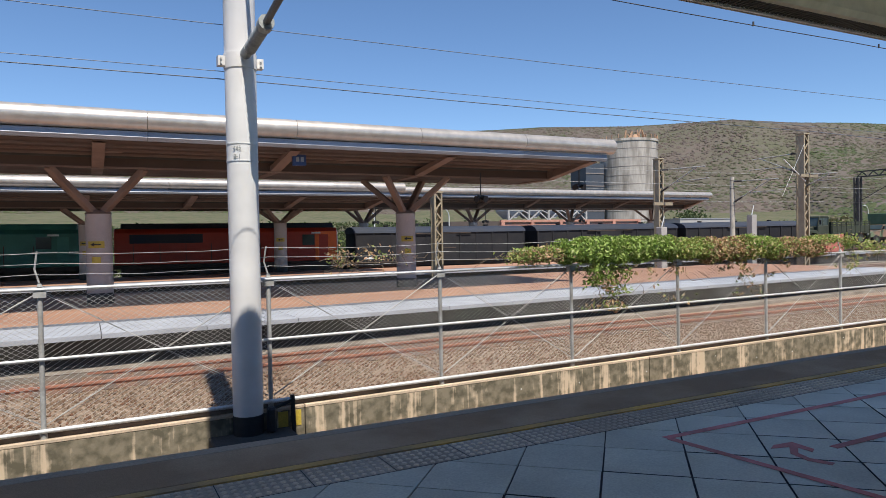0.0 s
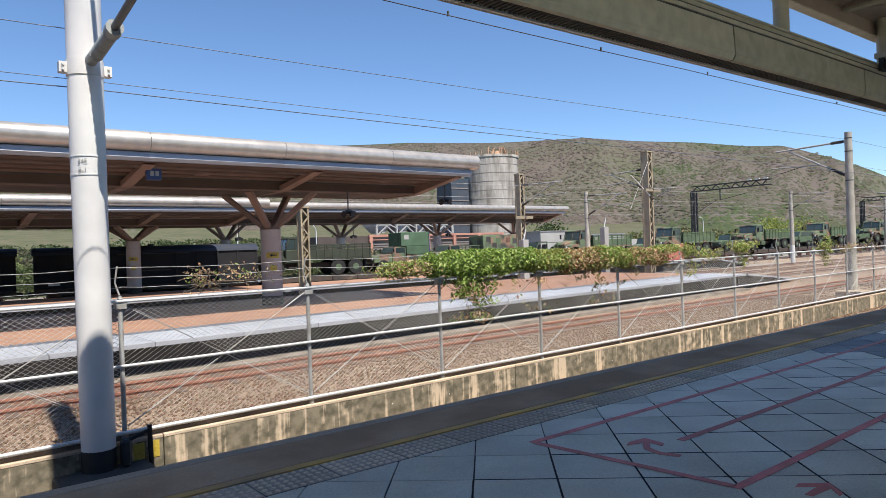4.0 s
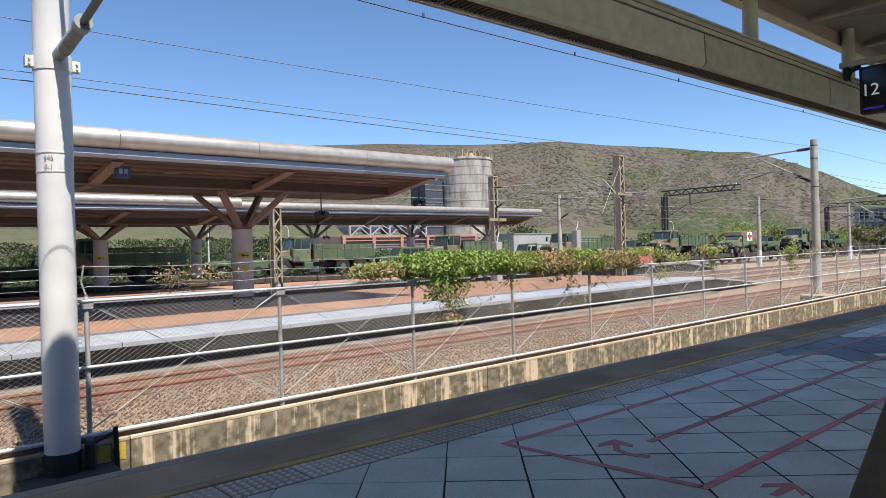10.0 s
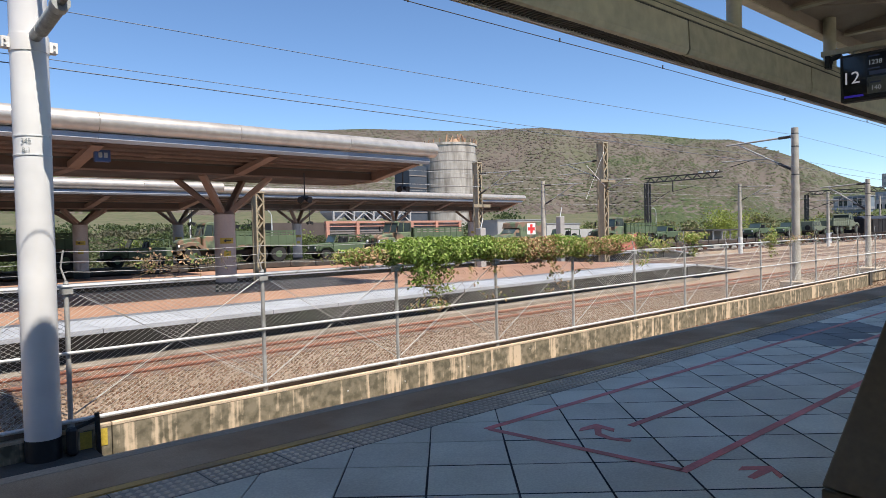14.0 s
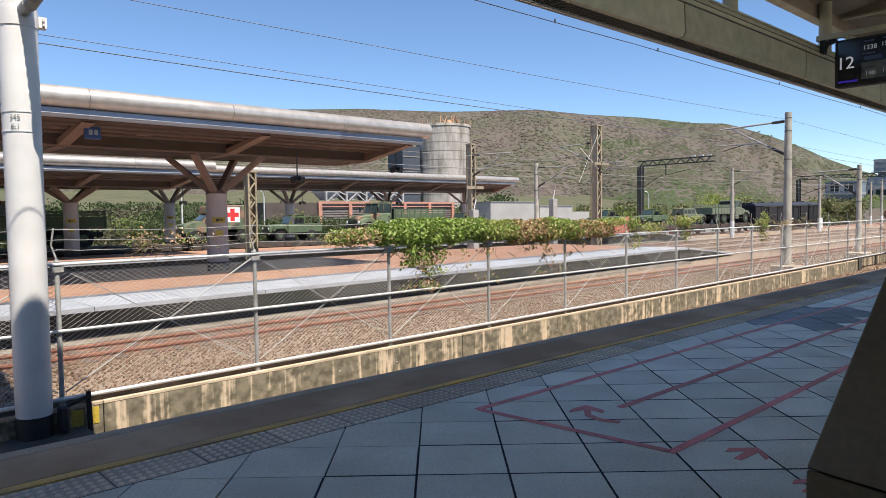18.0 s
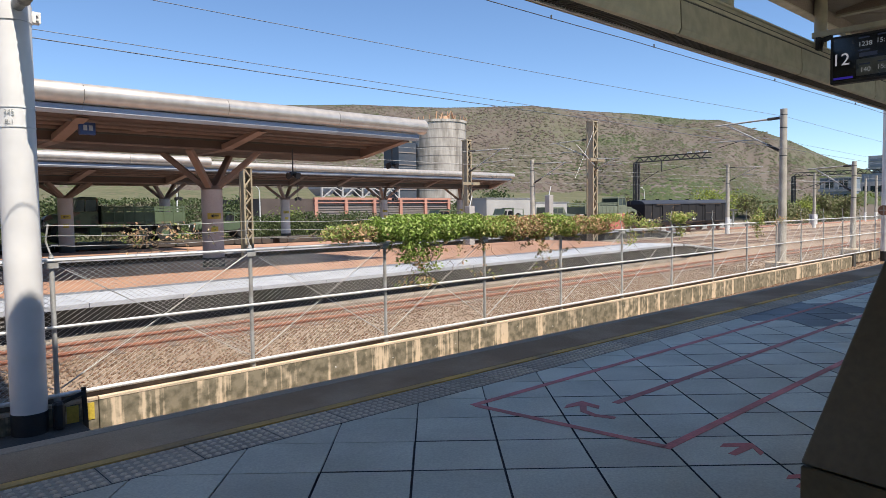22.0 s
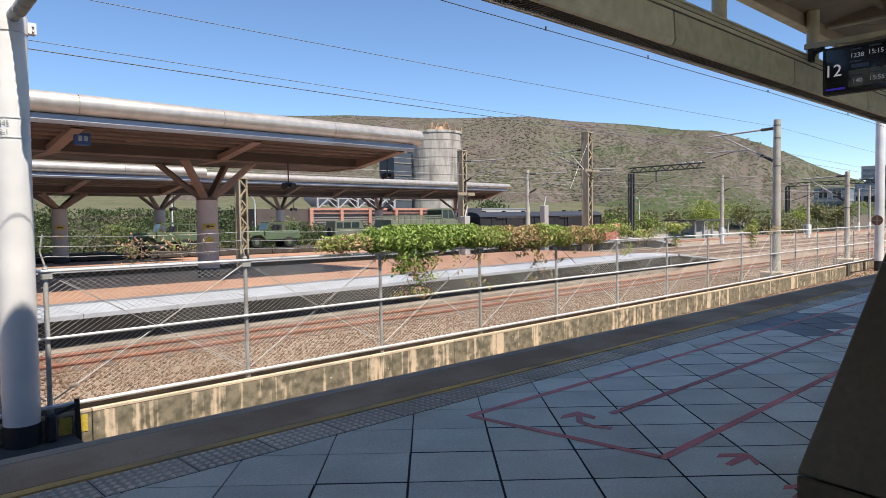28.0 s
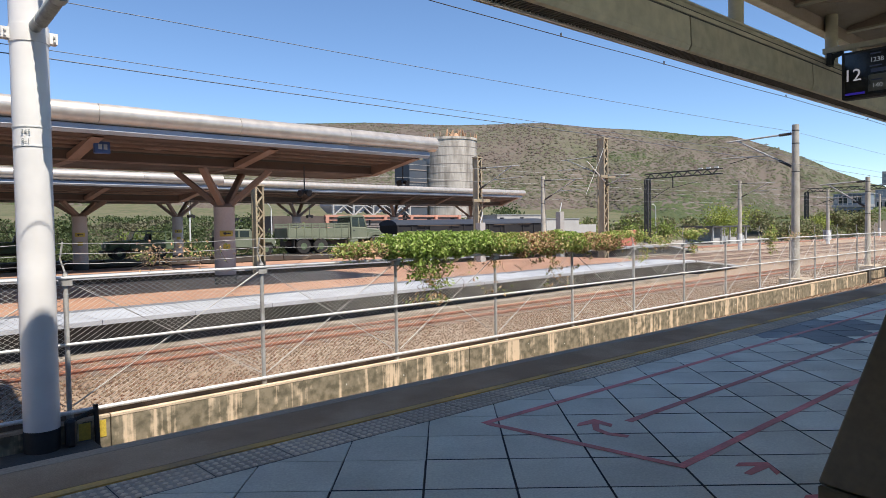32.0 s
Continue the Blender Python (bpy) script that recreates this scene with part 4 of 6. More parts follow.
        tagged(part("stem_tangle", bm, STEM, t), kind="stuff")


def build_mast():
    m2 = thing("catenary_mast", "white steel catenary mast further along the fence", "mast", at=pose(41.0, 10.35, 0))
    rodpart("shaft", (0, 0, -0.7), (0, 0, 9), 0.22, WHITE, m2, n=24)
    rodpart("black_foot", (0, 0, -1.3), (0, 0, -0.7), 0.223, BLACK, m2, n=24)
    sg = thing("mast_sign", "small round brown sign with a pale cross beside the mast", "sign")
    rodpart("plate", (39.98, 10.20, 1.42), (40.04, 10.20, 1.42), 0.26, SIGN_BROWN, sg, n=20)
    bm = bmesh.new()
    box(bm, 39.968, 39.978, 10.17, 10.23, 1.20, 1.64)
    box(bm, 39.962, 39.967, 9.98, 10.42, 1.39, 1.45)
    part("cross", bm, ROOF_STEEL, sg)
    bm = bmesh.new()
    bar(bm, (40.045, 10.20, 1.42), (40.80, 10.30, 1.42), 0.05, 0.05)
    part("arm", bm, DARKSTEEL, sg)
    m = thing("catenary_mast", "white-painted steel catenary mast with a black foot on a dark plinth", "mast")
    mx, my = 1.90, 9.50
    boxpart("plinth", (1.38, 2.48, 8.95, fy(1.4) - 0.085, -1.32, -0.965), PLINTH, m, bevel=0.02)
    bm = bmesh.new()
    rod(bm, (mx, my, -0.70), (mx, my, 9.0), 0.20, 0.215, n=32)
    part("shaft", bm, WHITE, m, smooth=True)
    bm = bmesh.new()
    rod(bm, (mx, my, -0.965), (mx, my, -0.70), 0.203, n=32)
    part("black_foot", bm, BLACK, m, smooth=True)
    for z in (4.12, 4.02):
        bm = bmesh.new()
        rod(bm, (mx, my, z - 0.05), (mx, my, z + 0.05), 0.217, n=32)
        part("clamp_ring", bm, WHITE, m, smooth=True)
    for s in (-1, 1):
        lug = boxpart("clamp_lug", (mx + min(s * 0.21, s * 0.30), mx + max(s * 0.21, s * 0.30), my - 0.06, my + 0.06, 4.0, 4.13), WHITE, m)
        for dz in (4.03, 4.09):
            rodpart("bolt", (mx + s * 0.26, my - 0.10, dz), (mx + s * 0.26, my + 0.10, dz), 0.016, GALV, lug, n=6)
    for z in (2.73, 2.96):
        bm = bmesh.new()
        rod(bm, (mx, my, z - 0.006), (mx, my, z + 0.006), 0.2125, n=32)
        part("number_band", bm, GALV, m, smooth=True)
    for body, z in (("345", 2.895), ("8-1", 2.785)):
        ob = new("mast_marking", text_mesh(body, 0.075, INSUL, "mast_marking"))
        ob.parent = m
        ob.matrix_basis = pose(mx - 0.105, my - 0.188, z, 90, 0, -29)
    g = thing("anchor_gear", "black anchor bracket and cable box beside the mast's foot", "bracket")
    boxpart("box", (2.13, 2.25, 9.32, 9.46, -0.963, -0.62), BLACK, g, bevel=0.03)
    bm = bmesh.new()
    bar(bm, (2.20, 9.42, -0.66), (2.52, 9.50, -0.58), 0.03, 0.04)
    # upright black bar put in place of a vertical shadow on the wall
    bar(bm, (2.52, 9.53, -0.52), (2.54, 9.53, -1.28), 0.05, 0.05)
    part("bracket", bm, BLACK, g)
    y = thing("hazard_patch", "worn yellow paint patch on the low wall beside the mast", "paint")
    for x0, x1 in ((2.33, 2.47), (2.58, 2.66)):
        boxpart("paint_stroke", (x0, x1, fy(x0) - 0.0862, fy(x0) - 0.0795, -0.98, -0.76), SIGN_YELLOW, y)
    # cantilever arm with its insulator
    rodpart("arm_foot", (mx + 0.03, 9.30, 4.14), (mx + 0.05, 9.12, 4.18), 0.075, INSUL, m)
    a, b = Vector((1.96, 9.15, 4.175)), Vector((1.99, 8.45, 4.285))
    core = rodpart("insulator", a, b, 0.062, INSUL, m, "grey ribbed insulator", n=14)
    for k in range(9):
        rodpart("shed", a + (b - a) * (k + 0.1) / 9, a + (b - a) * (k + 0.8) / 9, 0.085, INSUL, core, r2=0.068, n=14)
    rodpart("collar", (1.99, 8.47, 4.282), (1.99, 8.33, 4.30), 0.10, INSUL, m)
    rodpart("arm_tube", (1.99, 8.34, 4.30), (2.0, 6.9, 4.50), 0.045, ARM, m)
    rodpart("stay_tube", (1.92, 9.35, 5.9), (2.0, 7.0, 4.9), 0.03, GALV, m)


# ---- far platforms ----
def y_column(parent, x, y, z0, top, reach, radius, z_fork):
    c = new("column")
    c.parent = parent
    bm = bmesh.new()
    rod(bm, (x, y, z0), (x, y, z_fork), radius, radius * 0.97, 24)
    part("shaft", bm, COLUMN, c, smooth=True)
    bm = bmesh.new()
    rod(bm, (x, y, z0), (x, y, z0 + 0.36), radius * 1.02, n=24)
    part("skirting", bm, FACE, c, "dark band round the column's foot", smooth=True)
    bm = bmesh.new()
    rod(bm, (x, y, z_fork), (x, y, z_fork + 0.12), radius * 1.05, radius * 0.8, 24)
    part("collar", bm, BRACE, c)
    for sx, sy in ((-1, -1), (1, -1), (-1, 1), (1, 1)):
        bm = bmesh.new()
        bar(bm, (x + sx * radius * 0.35, y + sy * radius * 0.35, z_fork + 0.05), (x + sx * reach, y + sy * reach * 0.9, top), 0.24, 0.20)
        part("branch", bm, BRACE, c, bevel=0.02)
    for zc, wd, hg in ((z_fork - 1.0, 0.25, 0.11), (z_fork - 1.5, 0.13, 0.10)):
        bm = bmesh.new()
        arc = [-math.pi / 2 - 0.25 + (k / 6 - 0.5) * 2 * wd / radius for k in range(7)]
        plate(bm, [(x + math.cos(a) * (radius + 0.012), y + math.sin(a) * (radius + 0.012)) for a in arc] + [(x + math.cos(a) * radius * 0.97, y + math.sin(a) * radius * 0.97) for a in arc[::-1]], zc - hg, zc + hg)
        sign = part("arrow_plate", bm, SIGN_YELLOW, c, "yellow direction plate")
        if wd > 0.2:
            r2 = radius + 0.016
            ax, ay = x + math.cos(arc[3]) * r2, y + math.sin(arc[3]) * r2
            bm = bmesh.new()
            slab(bm, [(ax - 0.16, zc), (ax - 0.06, zc + 0.06), (ax - 0.06, zc + 0.02), (ax + 0.14, zc + 0.02), (ax + 0.14, zc - 0.02), (ax - 0.06, zc - 0.02), (ax - 0.06, zc - 0.06)], ay - 0.05, ay - 0.005)
            part("arrow", bm, BLACK, sign, "black arrow")


def far_canopy(name, label, x0, x1, yc, half, zt, zs, columns, z0, fork, radius, reach, k_size=1.0):
    """Curved silver edge tubes, blue fascia, brown soffit with ribs, standing on forked columns."""
    c = thing(name, label, "platform canopy")
    for side in (-1, 1):
        ye = yc + side * half
        r = 0.26 * k_size
        x = x1
        k = 0
        while x > x0:
            bm = bmesh.new()
            pts = [(ye + math.cos(a) * r * 1.1, zt - r + math.sin(a) * r) for a in [2 * math.pi * i / 20 for i in range(20)]]
            prism(bm, pts, max(x0, x - 4.2) + 0.006, x - 0.006)
            part("edge_tube", bm, SILVER, c, smooth=True)
            bm = bmesh.new()
            prism(bm, [(ye + side * 0.05, zt - 2 * r - 0.02), (ye + side * 0.10, zt - 2 * r - 0.16 * k_size), (ye + side * 0.02, zt - 2 * r - 0.24 * k_size), (ye - side * 0.1, zt - 2 * r - 0.24 * k_size), (ye - side * 0.1, zt - 2 * r - 0.02)], max(x0, x - 4.2) + 0.006, x - 0.3 * (k == 0))
            part("fascia_panel", bm, BLUESHEET, c)
            x -= 4.2
            k += 1
    bm = bmesh.new()
    prism(bm, [(yc - half + 0.1, zt - 0.5), (yc - half + 0.1, zt - 0.42), (yc, zt + 0.18), (yc + half - 0.1, zt - 0.42), (yc + half - 0.1, zt - 0.5), (yc, zt + 0.08)], x0, x1 - 0.15)
    part("roof_sheet", bm, SILVER, c)
    # sloping soffit, lowest along the middle
    zb = zt - 0.77 * k_size
    bm = bmesh.new()
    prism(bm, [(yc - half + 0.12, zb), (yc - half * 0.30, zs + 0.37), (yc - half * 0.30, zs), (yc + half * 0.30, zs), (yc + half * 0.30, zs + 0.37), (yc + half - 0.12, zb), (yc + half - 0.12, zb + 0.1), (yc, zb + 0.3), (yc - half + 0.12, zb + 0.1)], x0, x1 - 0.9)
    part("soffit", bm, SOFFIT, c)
    for j in (0.42, 0.62, 0.82):
        for side in (-1, 1):
            yy = yc + side * half * j
            zz = zs + 0.37 + (zb - zs - 0.37) * (j - 0.30) / 0.70
            boxpart("soffit_rib", (x0, x1 - 0.95, yy - 0.03, yy + 0.03, zz - 0.07, zz - 0.003), BRACE, c)
    bm = bmesh.new()
    prism(bm, [(yc - half * 0.95, zb - 0.02), (yc - half * 0.28, zs - 0.03), (yc + half * 0.28, zs - 0.03), (yc + half * 0.95, zb - 0.02), (yc + half * 0.9, zb + 0.16), (yc, zb + 0.1), (yc - half * 0.9, zb + 0.16)], x1 - 0.9, x1 - 0.55)
    part("end_girder", bm, BRACE, c)
    lamp_z = (zs + 0.37) + (zb - zs - 0.37) * (0.55 - 0.30) / 0.70
    for k in range(8):
        x = x1 - 3.2 - k * 3.6
        bm = bmesh.new()
        rod(bm, (x, yc - half * 0.55, lamp_z - 0.06), (x, yc - half * 0.55, lamp_z + 0.02), 0.24, 0.30, 16)
        for v in bm.verts:
            v.co.y = yc - half * 0.55 + (v.co.y - yc + half * 0.55) * 0.6
        part("soffit_lamp", bm, BRACE, c, "oval ceiling lamp, unlit", smooth=True)
    for x in columns:
        y_column(c, x, yc, z0, zs, reach, radius, fork)
        for dx in (0.0, -5.55):
            bm = bmesh.new()
            prism(bm, [(yc - half * 0.93, zb - 0.05), (yc - half * 0.29, zs - 0.02), (yc + half * 0.29, zs - 0.02), (yc + half * 0.93, zb - 0.05), (yc + half * 0.9, zb + 0.05), (yc, zs + 0.04), (yc - half * 0.9, zb + 0.05)], x + dx - 0.17, x + dx + 0.17)
            part("cross_girder", bm, BRACE, c)
    for side in (-1, 1):
        yy = yc + side * (half * 0.30 + 0.02)
        boxpart("box_edge_trim", (x0, x1 - 0.92, yy - 0.018, yy + 0.018, zs - 0.03, zs + 0.03), BRACE, c)
        boxpart("box_upper_trim", (x0, x1 - 0.92, yy - 0.018, yy + 0.018, zs + 0.30, zs + 0.37), BEAM_DARK, c)
    return c


PLAT_Z = -0.34


def far_platform(name, label, front, back, z):
    """front, back: two (x, y) points each, left to right."""
    p = thing(name, label, "platform", kind="structure")
    (ax, ay), (bx, by) = front
    (cx, cy), (dx, dy) = back
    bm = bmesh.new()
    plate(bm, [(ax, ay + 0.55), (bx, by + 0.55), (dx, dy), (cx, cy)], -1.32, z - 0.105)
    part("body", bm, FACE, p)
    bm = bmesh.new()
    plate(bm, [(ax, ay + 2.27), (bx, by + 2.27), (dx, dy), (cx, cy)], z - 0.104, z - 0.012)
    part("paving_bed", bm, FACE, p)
    bm = bmesh.new()
    plate(bm, [(ax, ay + 2.29), (bx, by + 2.29), (bx, by + 2.82), (ax, ay + 2.82)], z - 0.011, z + 0.001)
    part("dark_strip", bm, TILE_DARK, p, "dark guiding strip")
    bm = bmesh.new()
    plate(bm, [(ax, ay + 2.83), (bx, by + 2.83), (dx, dy - 0.2), (cx, cy - 0.2)], z - 0.011, z)
    part("paving", bm, TERRA, p, "terracotta paving")
    n = 34
    for i in range(n):
        f0, f1 = i / n, (i + 1) / n
        xa, ya, xb, yb = ax + (bx - ax) * f0, ay + (by - ay) * f0, ax + (bx - ax) * f1, ay + (by - ay) * f1
        bm = bmesh.new()
        plate(bm, [(xa + 0.01, ya), (xb - 0.01, yb), (xb - 0.01, yb + 2.25), (xa + 0.01, ya + 2.25)], z - 0.10, z + 0.004)
        part("edge_slab", bm, COPING, p)
    # pale gravel margin along the foot of the platform
    bm = bmesh.new()
    plate(bm, [(ax, ay - 0.2), (bx, by - 0.2), (bx, by + 0.54), (ax, ay + 0.54)], -1.24, -1.12)
    part("foot_margin", bm, CONCRETE_PALE, p, "pale concrete margin at the foot of the platform")
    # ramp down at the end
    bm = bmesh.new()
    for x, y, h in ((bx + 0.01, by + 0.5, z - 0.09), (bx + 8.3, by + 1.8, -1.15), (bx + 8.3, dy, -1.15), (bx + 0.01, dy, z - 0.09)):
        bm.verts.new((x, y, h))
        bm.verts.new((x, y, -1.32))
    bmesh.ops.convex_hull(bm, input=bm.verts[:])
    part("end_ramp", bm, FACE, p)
    bm = bmesh.new()
    bar(bm, (bx + 0.02, by + 0.95, z - 0.05), (bx + 8.4, by + 2.2, -1.11), 1.9, 0.09)
    part("ramp_edge_slab", bm, COPING, p)
    bm = bmesh.new()
    bar(bm, (bx + 0.02, by + 5.6, z - 0.05), (bx + 8.4, by + 6.6, -1.11), 7.2, 0.085)
    part("ramp_paving", bm, TERRA, p)
    return p


def hanging(name, label, x, y, z, drop):
    t = thing(name, label, "loudspeaker", at=pose(x, y, z))
    rodpart("stem", (0, 0, 0.12), (0, 0, drop), 0.025, DARKSTEEL, t)
    for sx, sy in ((-1, -0.3), (1, -0.3), (-0.3, 1), (0.3, -1)):
        bm = bmesh.new()
        rod(bm, (sx * 0.04, sy * 0.04, 0.03), (sx * 0.24, sy * 0.24, -0.01), 0.05, 0.125, 12)
        part("horn", bm, BLACK, t)
    boxpart("bracket", (-0.12, 0.12, -0.06, 0.06, 0.06, 0.14), BLACK, t)


# ---- masts, poles, wires ----
def lattice(name, x, y, z0, z1, w, d, label, mat=LATTICE):
    m = thing(name, label, "mast", at=pose(x, y, 0))
    for sx in (-1, 1):
        for sy in (-1, 1):
            boxpart("leg", (sx * w / 2 - 0.045, sx * w / 2 + 0.045, sy * d / 2 - 0.045, sy * d / 2 + 0.045, z0, z1), mat, m)
    n = max(4, int((z1 - z0) / (w * 1.2)))
    for i in range(n):
        a, b = z0 + (z1 - z0) * i / n, z0 + (z1 - z0) * (i + 1) / n
        s = 1 if i % 2 else -1
        for sy in (-1, 1):
            bm = bmesh.new()
            bar(bm, (-s * w / 2, sy * d / 2, a), (s * w / 2, sy * d / 2, b), 0.05, 0.075)
            part("lacing_bar", bm, mat, m)
    for sx in (-1, 1):
        boxpart("web_plate", (sx * w / 2 - 0.02, sx * w / 2 + 0.02, -d / 2 + 0.05, d / 2 - 0.05, z0, z1), mat, m)
    boxpart("head", (-w / 2 - 0.07, w / 2 + 0.07, -d / 2 - 0.07, d / 2 + 0.07, z1, z1 + 0.08), mat, m)
    return m


def cantilever(parent, z, reach, drop=1.5):
    """Arms that carry the wire over the track: reach is along y, away from the platform when positive."""
    L = reach
    rodpart("top_tube", (0, 0, z), (0, L, z - 0.10), 0.04, POSTGREY, parent)
    rodpart("slant_tube", (0, 0, z - drop), (0, L * 0.84, z - 0.09), 0.04, POSTGREY, parent)
    rodpart("steady_tube", (0, L * 0.36, z - drop * 0.58), (0, L * 1.08, z - drop * 0.55), 0.028, POSTGREY, parent)
    rodpart("steady_drop", (0, L * 0.60, z - drop * 0.57), (0, L * 0.95, z - drop * 0.72), 0.016, DARKSTEEL, parent)
    for z0, f in ((z, -0.10), (z - drop, (drop - 0.09) / 0.84)):
        core = rodpart("insulator", (0, L * 0.06, z0 + f * 0.06), (0, L * 0.228, z0 + f * 0.228), 0.05, DARKSTEEL, parent, "dark ribbed insulator", n=8)
        for k in range(6):
            a, b = 0.062 + k * 0.028, 0.062 + (k + 0.8) * 0.028
            rodpart("shed", (0, L * a, z0 + f * a), (0, L * b, z0 + f * b), 0.075, DARKSTEEL, core, r2=0.05, n=8)


def concrete_pole(x, y, z0, z1, r, arms=(), label="tapered grey concrete catenary pole", fat=True):
    p = thing("catenary_pole", label, "pole", at=pose(x, y, 0))
    rodpart("shaft", (0, 0, z0), (0, 0, z1), r * 1.12, POLE, p, r2=r * 0.85, n=16)
    if fat:
        boxpart("footing", (-0.55, 0.55, -0.5, 0.5, z0 - 0.2, z0 + 0.45), CONCRETE_EDGE, p, bevel=0.03)
    else:
        rodpart("white_base", (0, 0, z0 + 0.005), (0, 0, z0 + 1.9), r * 1.14, WHITEMARK, p, "white-painted lower part", r2=r * 1.10, n=16)
    for zz, reach in arms:
        cantilever(p, zz, reach)
    for zz in (z1 - 0.25, z1 - 0.8, z1 - 2.0):
        rodpart("band", (0, 0, zz - 0.018), (0, 0, zz + 0.018), r * (0.88 + 0.27 * (z1 - zz) / (z1 - z0)), DARKSTEEL, p, n=14)
    return p


def wire(points, r=0.012, name="overhead_wire", label="thin dark overhead wire above the tracks", clips=(), mat=CABLE):
    bm = bmesh.new()
    pts = [Vector(points[0])]
    for a, b in zip(points, points[1:]):
        a, b = Vector(a), Vector(b)
        sag = (b - a).length * 0.002
        pts += [a + (b - a) * k / 8 - Vector((0, 0, sag * 4 * (k / 8) * (1 - k / 8))) for k in range(1, 9)]
    tube(bm, pts, r)
    ob = single(name, bm, mat, label, "wire")
    for x in clips:
        for a, b in zip(pts, pts[1:]):
            if a.x <= x < b.x:
                p = a + (b - a) * (x - a.x) / (b.x - a.x)
                rodpart("dropper_clip", (p.x, p.y, p.z - 0.01), (p.x, p.y, p.z + 0.06), 0.016, DARKSTEEL, ob, n=6)
    return ob


def gantry(x, y, z0, z1, span, label):
    g = thing("signal_gantry", label, "gantry", at=pose(x, y, 0, 0, 0, -92))
    for dx in (-0.3, 0.3):
        for dy in (-0.3, 0.3):
            boxpart("leg", (dx - 0.10, dx + 0.10, dy - 0.10, dy + 0.10, z0, z1), DARKSTEEL, g)
    n = int((z1 - z0) / 0.7)
    for i in range(n):
        s = 1 if i % 2 else -1
        bm = bmesh.new()
        for dy in (-0.3, 0.3):
            bar(bm, (-0.3 * s, dy, z0 + i * 0.7), (0.3 * s, dy, z0 + (i + 1) * 0.7), 0.06, 0.13)
        part("leg_lacing", bm, DARKSTEEL, g)
    for dz in (0.0, 0.75):
        boxpart("chord", (-0.3, span, -0.3, -0.18, z1 + dz, z1 + dz + 0.14), DARKSTEEL, g)
        boxpart("chord", (-0.3, span, 0.18, 0.3, z1 + dz, z1 + dz + 0.14), DARKSTEEL, g)
    m = int(span / 0.8)
    for i in range(m):
        s = i % 2
        bm = bmesh.new()
        bar(bm, (i * 0.8, -0.24, z1 + 0.75 * s), (i * 0.8 + 0.8, -0.24, z1 + 0.75 * (1 - s)), 0.06, 0.14)
        part("truss_bar", bm, DARKSTEEL, g)
    bm = bmesh.new()
    bar(bm, (0.3, 0, z1 - 3.4), (span * 0.32, 0, z1 - 1.5), 0.08, 0.08)
    bar(bm, (span * 0.36, 0, z1), (span * 0.36, 0, z1 - 1.6), 0.15, 0.15)
    bar(bm, (span * 0.36, 0, z1 - 1.6), (span * 0.68, 0, z1 - 0.9), 0.07, 0.07)
    part("drop_arm", bm, DARKSTEEL, g)
    for k in (0.75, 0.85, 0.95):
        boxpart("lamp_head", (span * k - 0.3, span * k + 0.3, -0.5, -0.3, z1 + 0.92, z1 + 1.1), WHITEMARK, g)
    return g


# ---- the train ----
TRACK_A, TRACK_B = 47.28, 0.1184             # the far track's distance, and how much it comes closer per metre
TRAVEL = (345.259, -540.052, 1958.078, -3670.819, 3031.517, -926.377)
MOVERS = []                                # (thing, place along the train, height above the rail, facing)


def gone(t):
    f = t / 32.0
    return sum(k * f ** (j + 1) for j, k in enumerate(TRAVEL))


def soft_limit(x, lo, hi, s=6.0):
    x = lo + s * math.log1p(math.exp(min((x - lo) / s, 60)))
    return hi - s * math.log1p(math.exp(min((hi - x) / s, 60)))


def far_track_point(x):
    e = soft_limit(x, -14.0, 122.0)
    climb = 0.012 * 8.0 * math.log1p(math.exp((e - 28) / 8.0))
    return Vector((x, TRACK_A - TRACK_B * e, -1.13 - 0.006 * (e - 23) + climb))


def train_pose(x, up, turned):
    p, a, b = far_track_point(x), far_track_point(x - 3), far_track_point(x + 3)
    d = b - a
    rz = math.degrees(math.atan2(d.y, d.x))
    ry = -math.degrees(math.atan2(d.z, math.hypot(d.x, d.y)))
    m = pose(p.x, p.y, p.z, 0, ry, rz) @ Matrix.Translation((0, 0, up))
    return m @ pose(0, 0, 0, 0, 0, 180) if turned else m


def bogie(parent, x, wheelbase=1.75):
    bm = bmesh.new()
    for s in (-1, 1):
        box(bm, x - wheelbase / 2 - 0.3, x + wheelbase / 2 + 0.3, s * 0.86 - 0.07, s * 0.86 + 0.07, 0.36, 0.58)
    box(bm, x - 0.2, x + 0.2, -0.86, 0.86, 0.4, 0.7)
    b = part("bogie", bm, UNDER, parent)
    for dx in (-wheelbase / 2, wheelbase / 2):
        bm = bmesh.new()
        for s in (-1, 1):
            rod(bm, (x + dx, s * 0.50, 0.40), (x + dx, s * 0.62, 0.40), 0.40, n=18)
        rod(bm, (x + dx, -0.6, 0.4), (x + dx, 0.6, 0.4), 0.07, n=8)
        part("wheelset", bm, RUST, b)


def couplers(parent, x0, x1):
    for a, b in ((x0 - 0.32, x0 + 0.2), (x1 - 0.2, x1 + 0.32)):
        boxpart("coupler", (a, b, -0.12, 0.12, 0.66, 0.9), UNDER, parent)


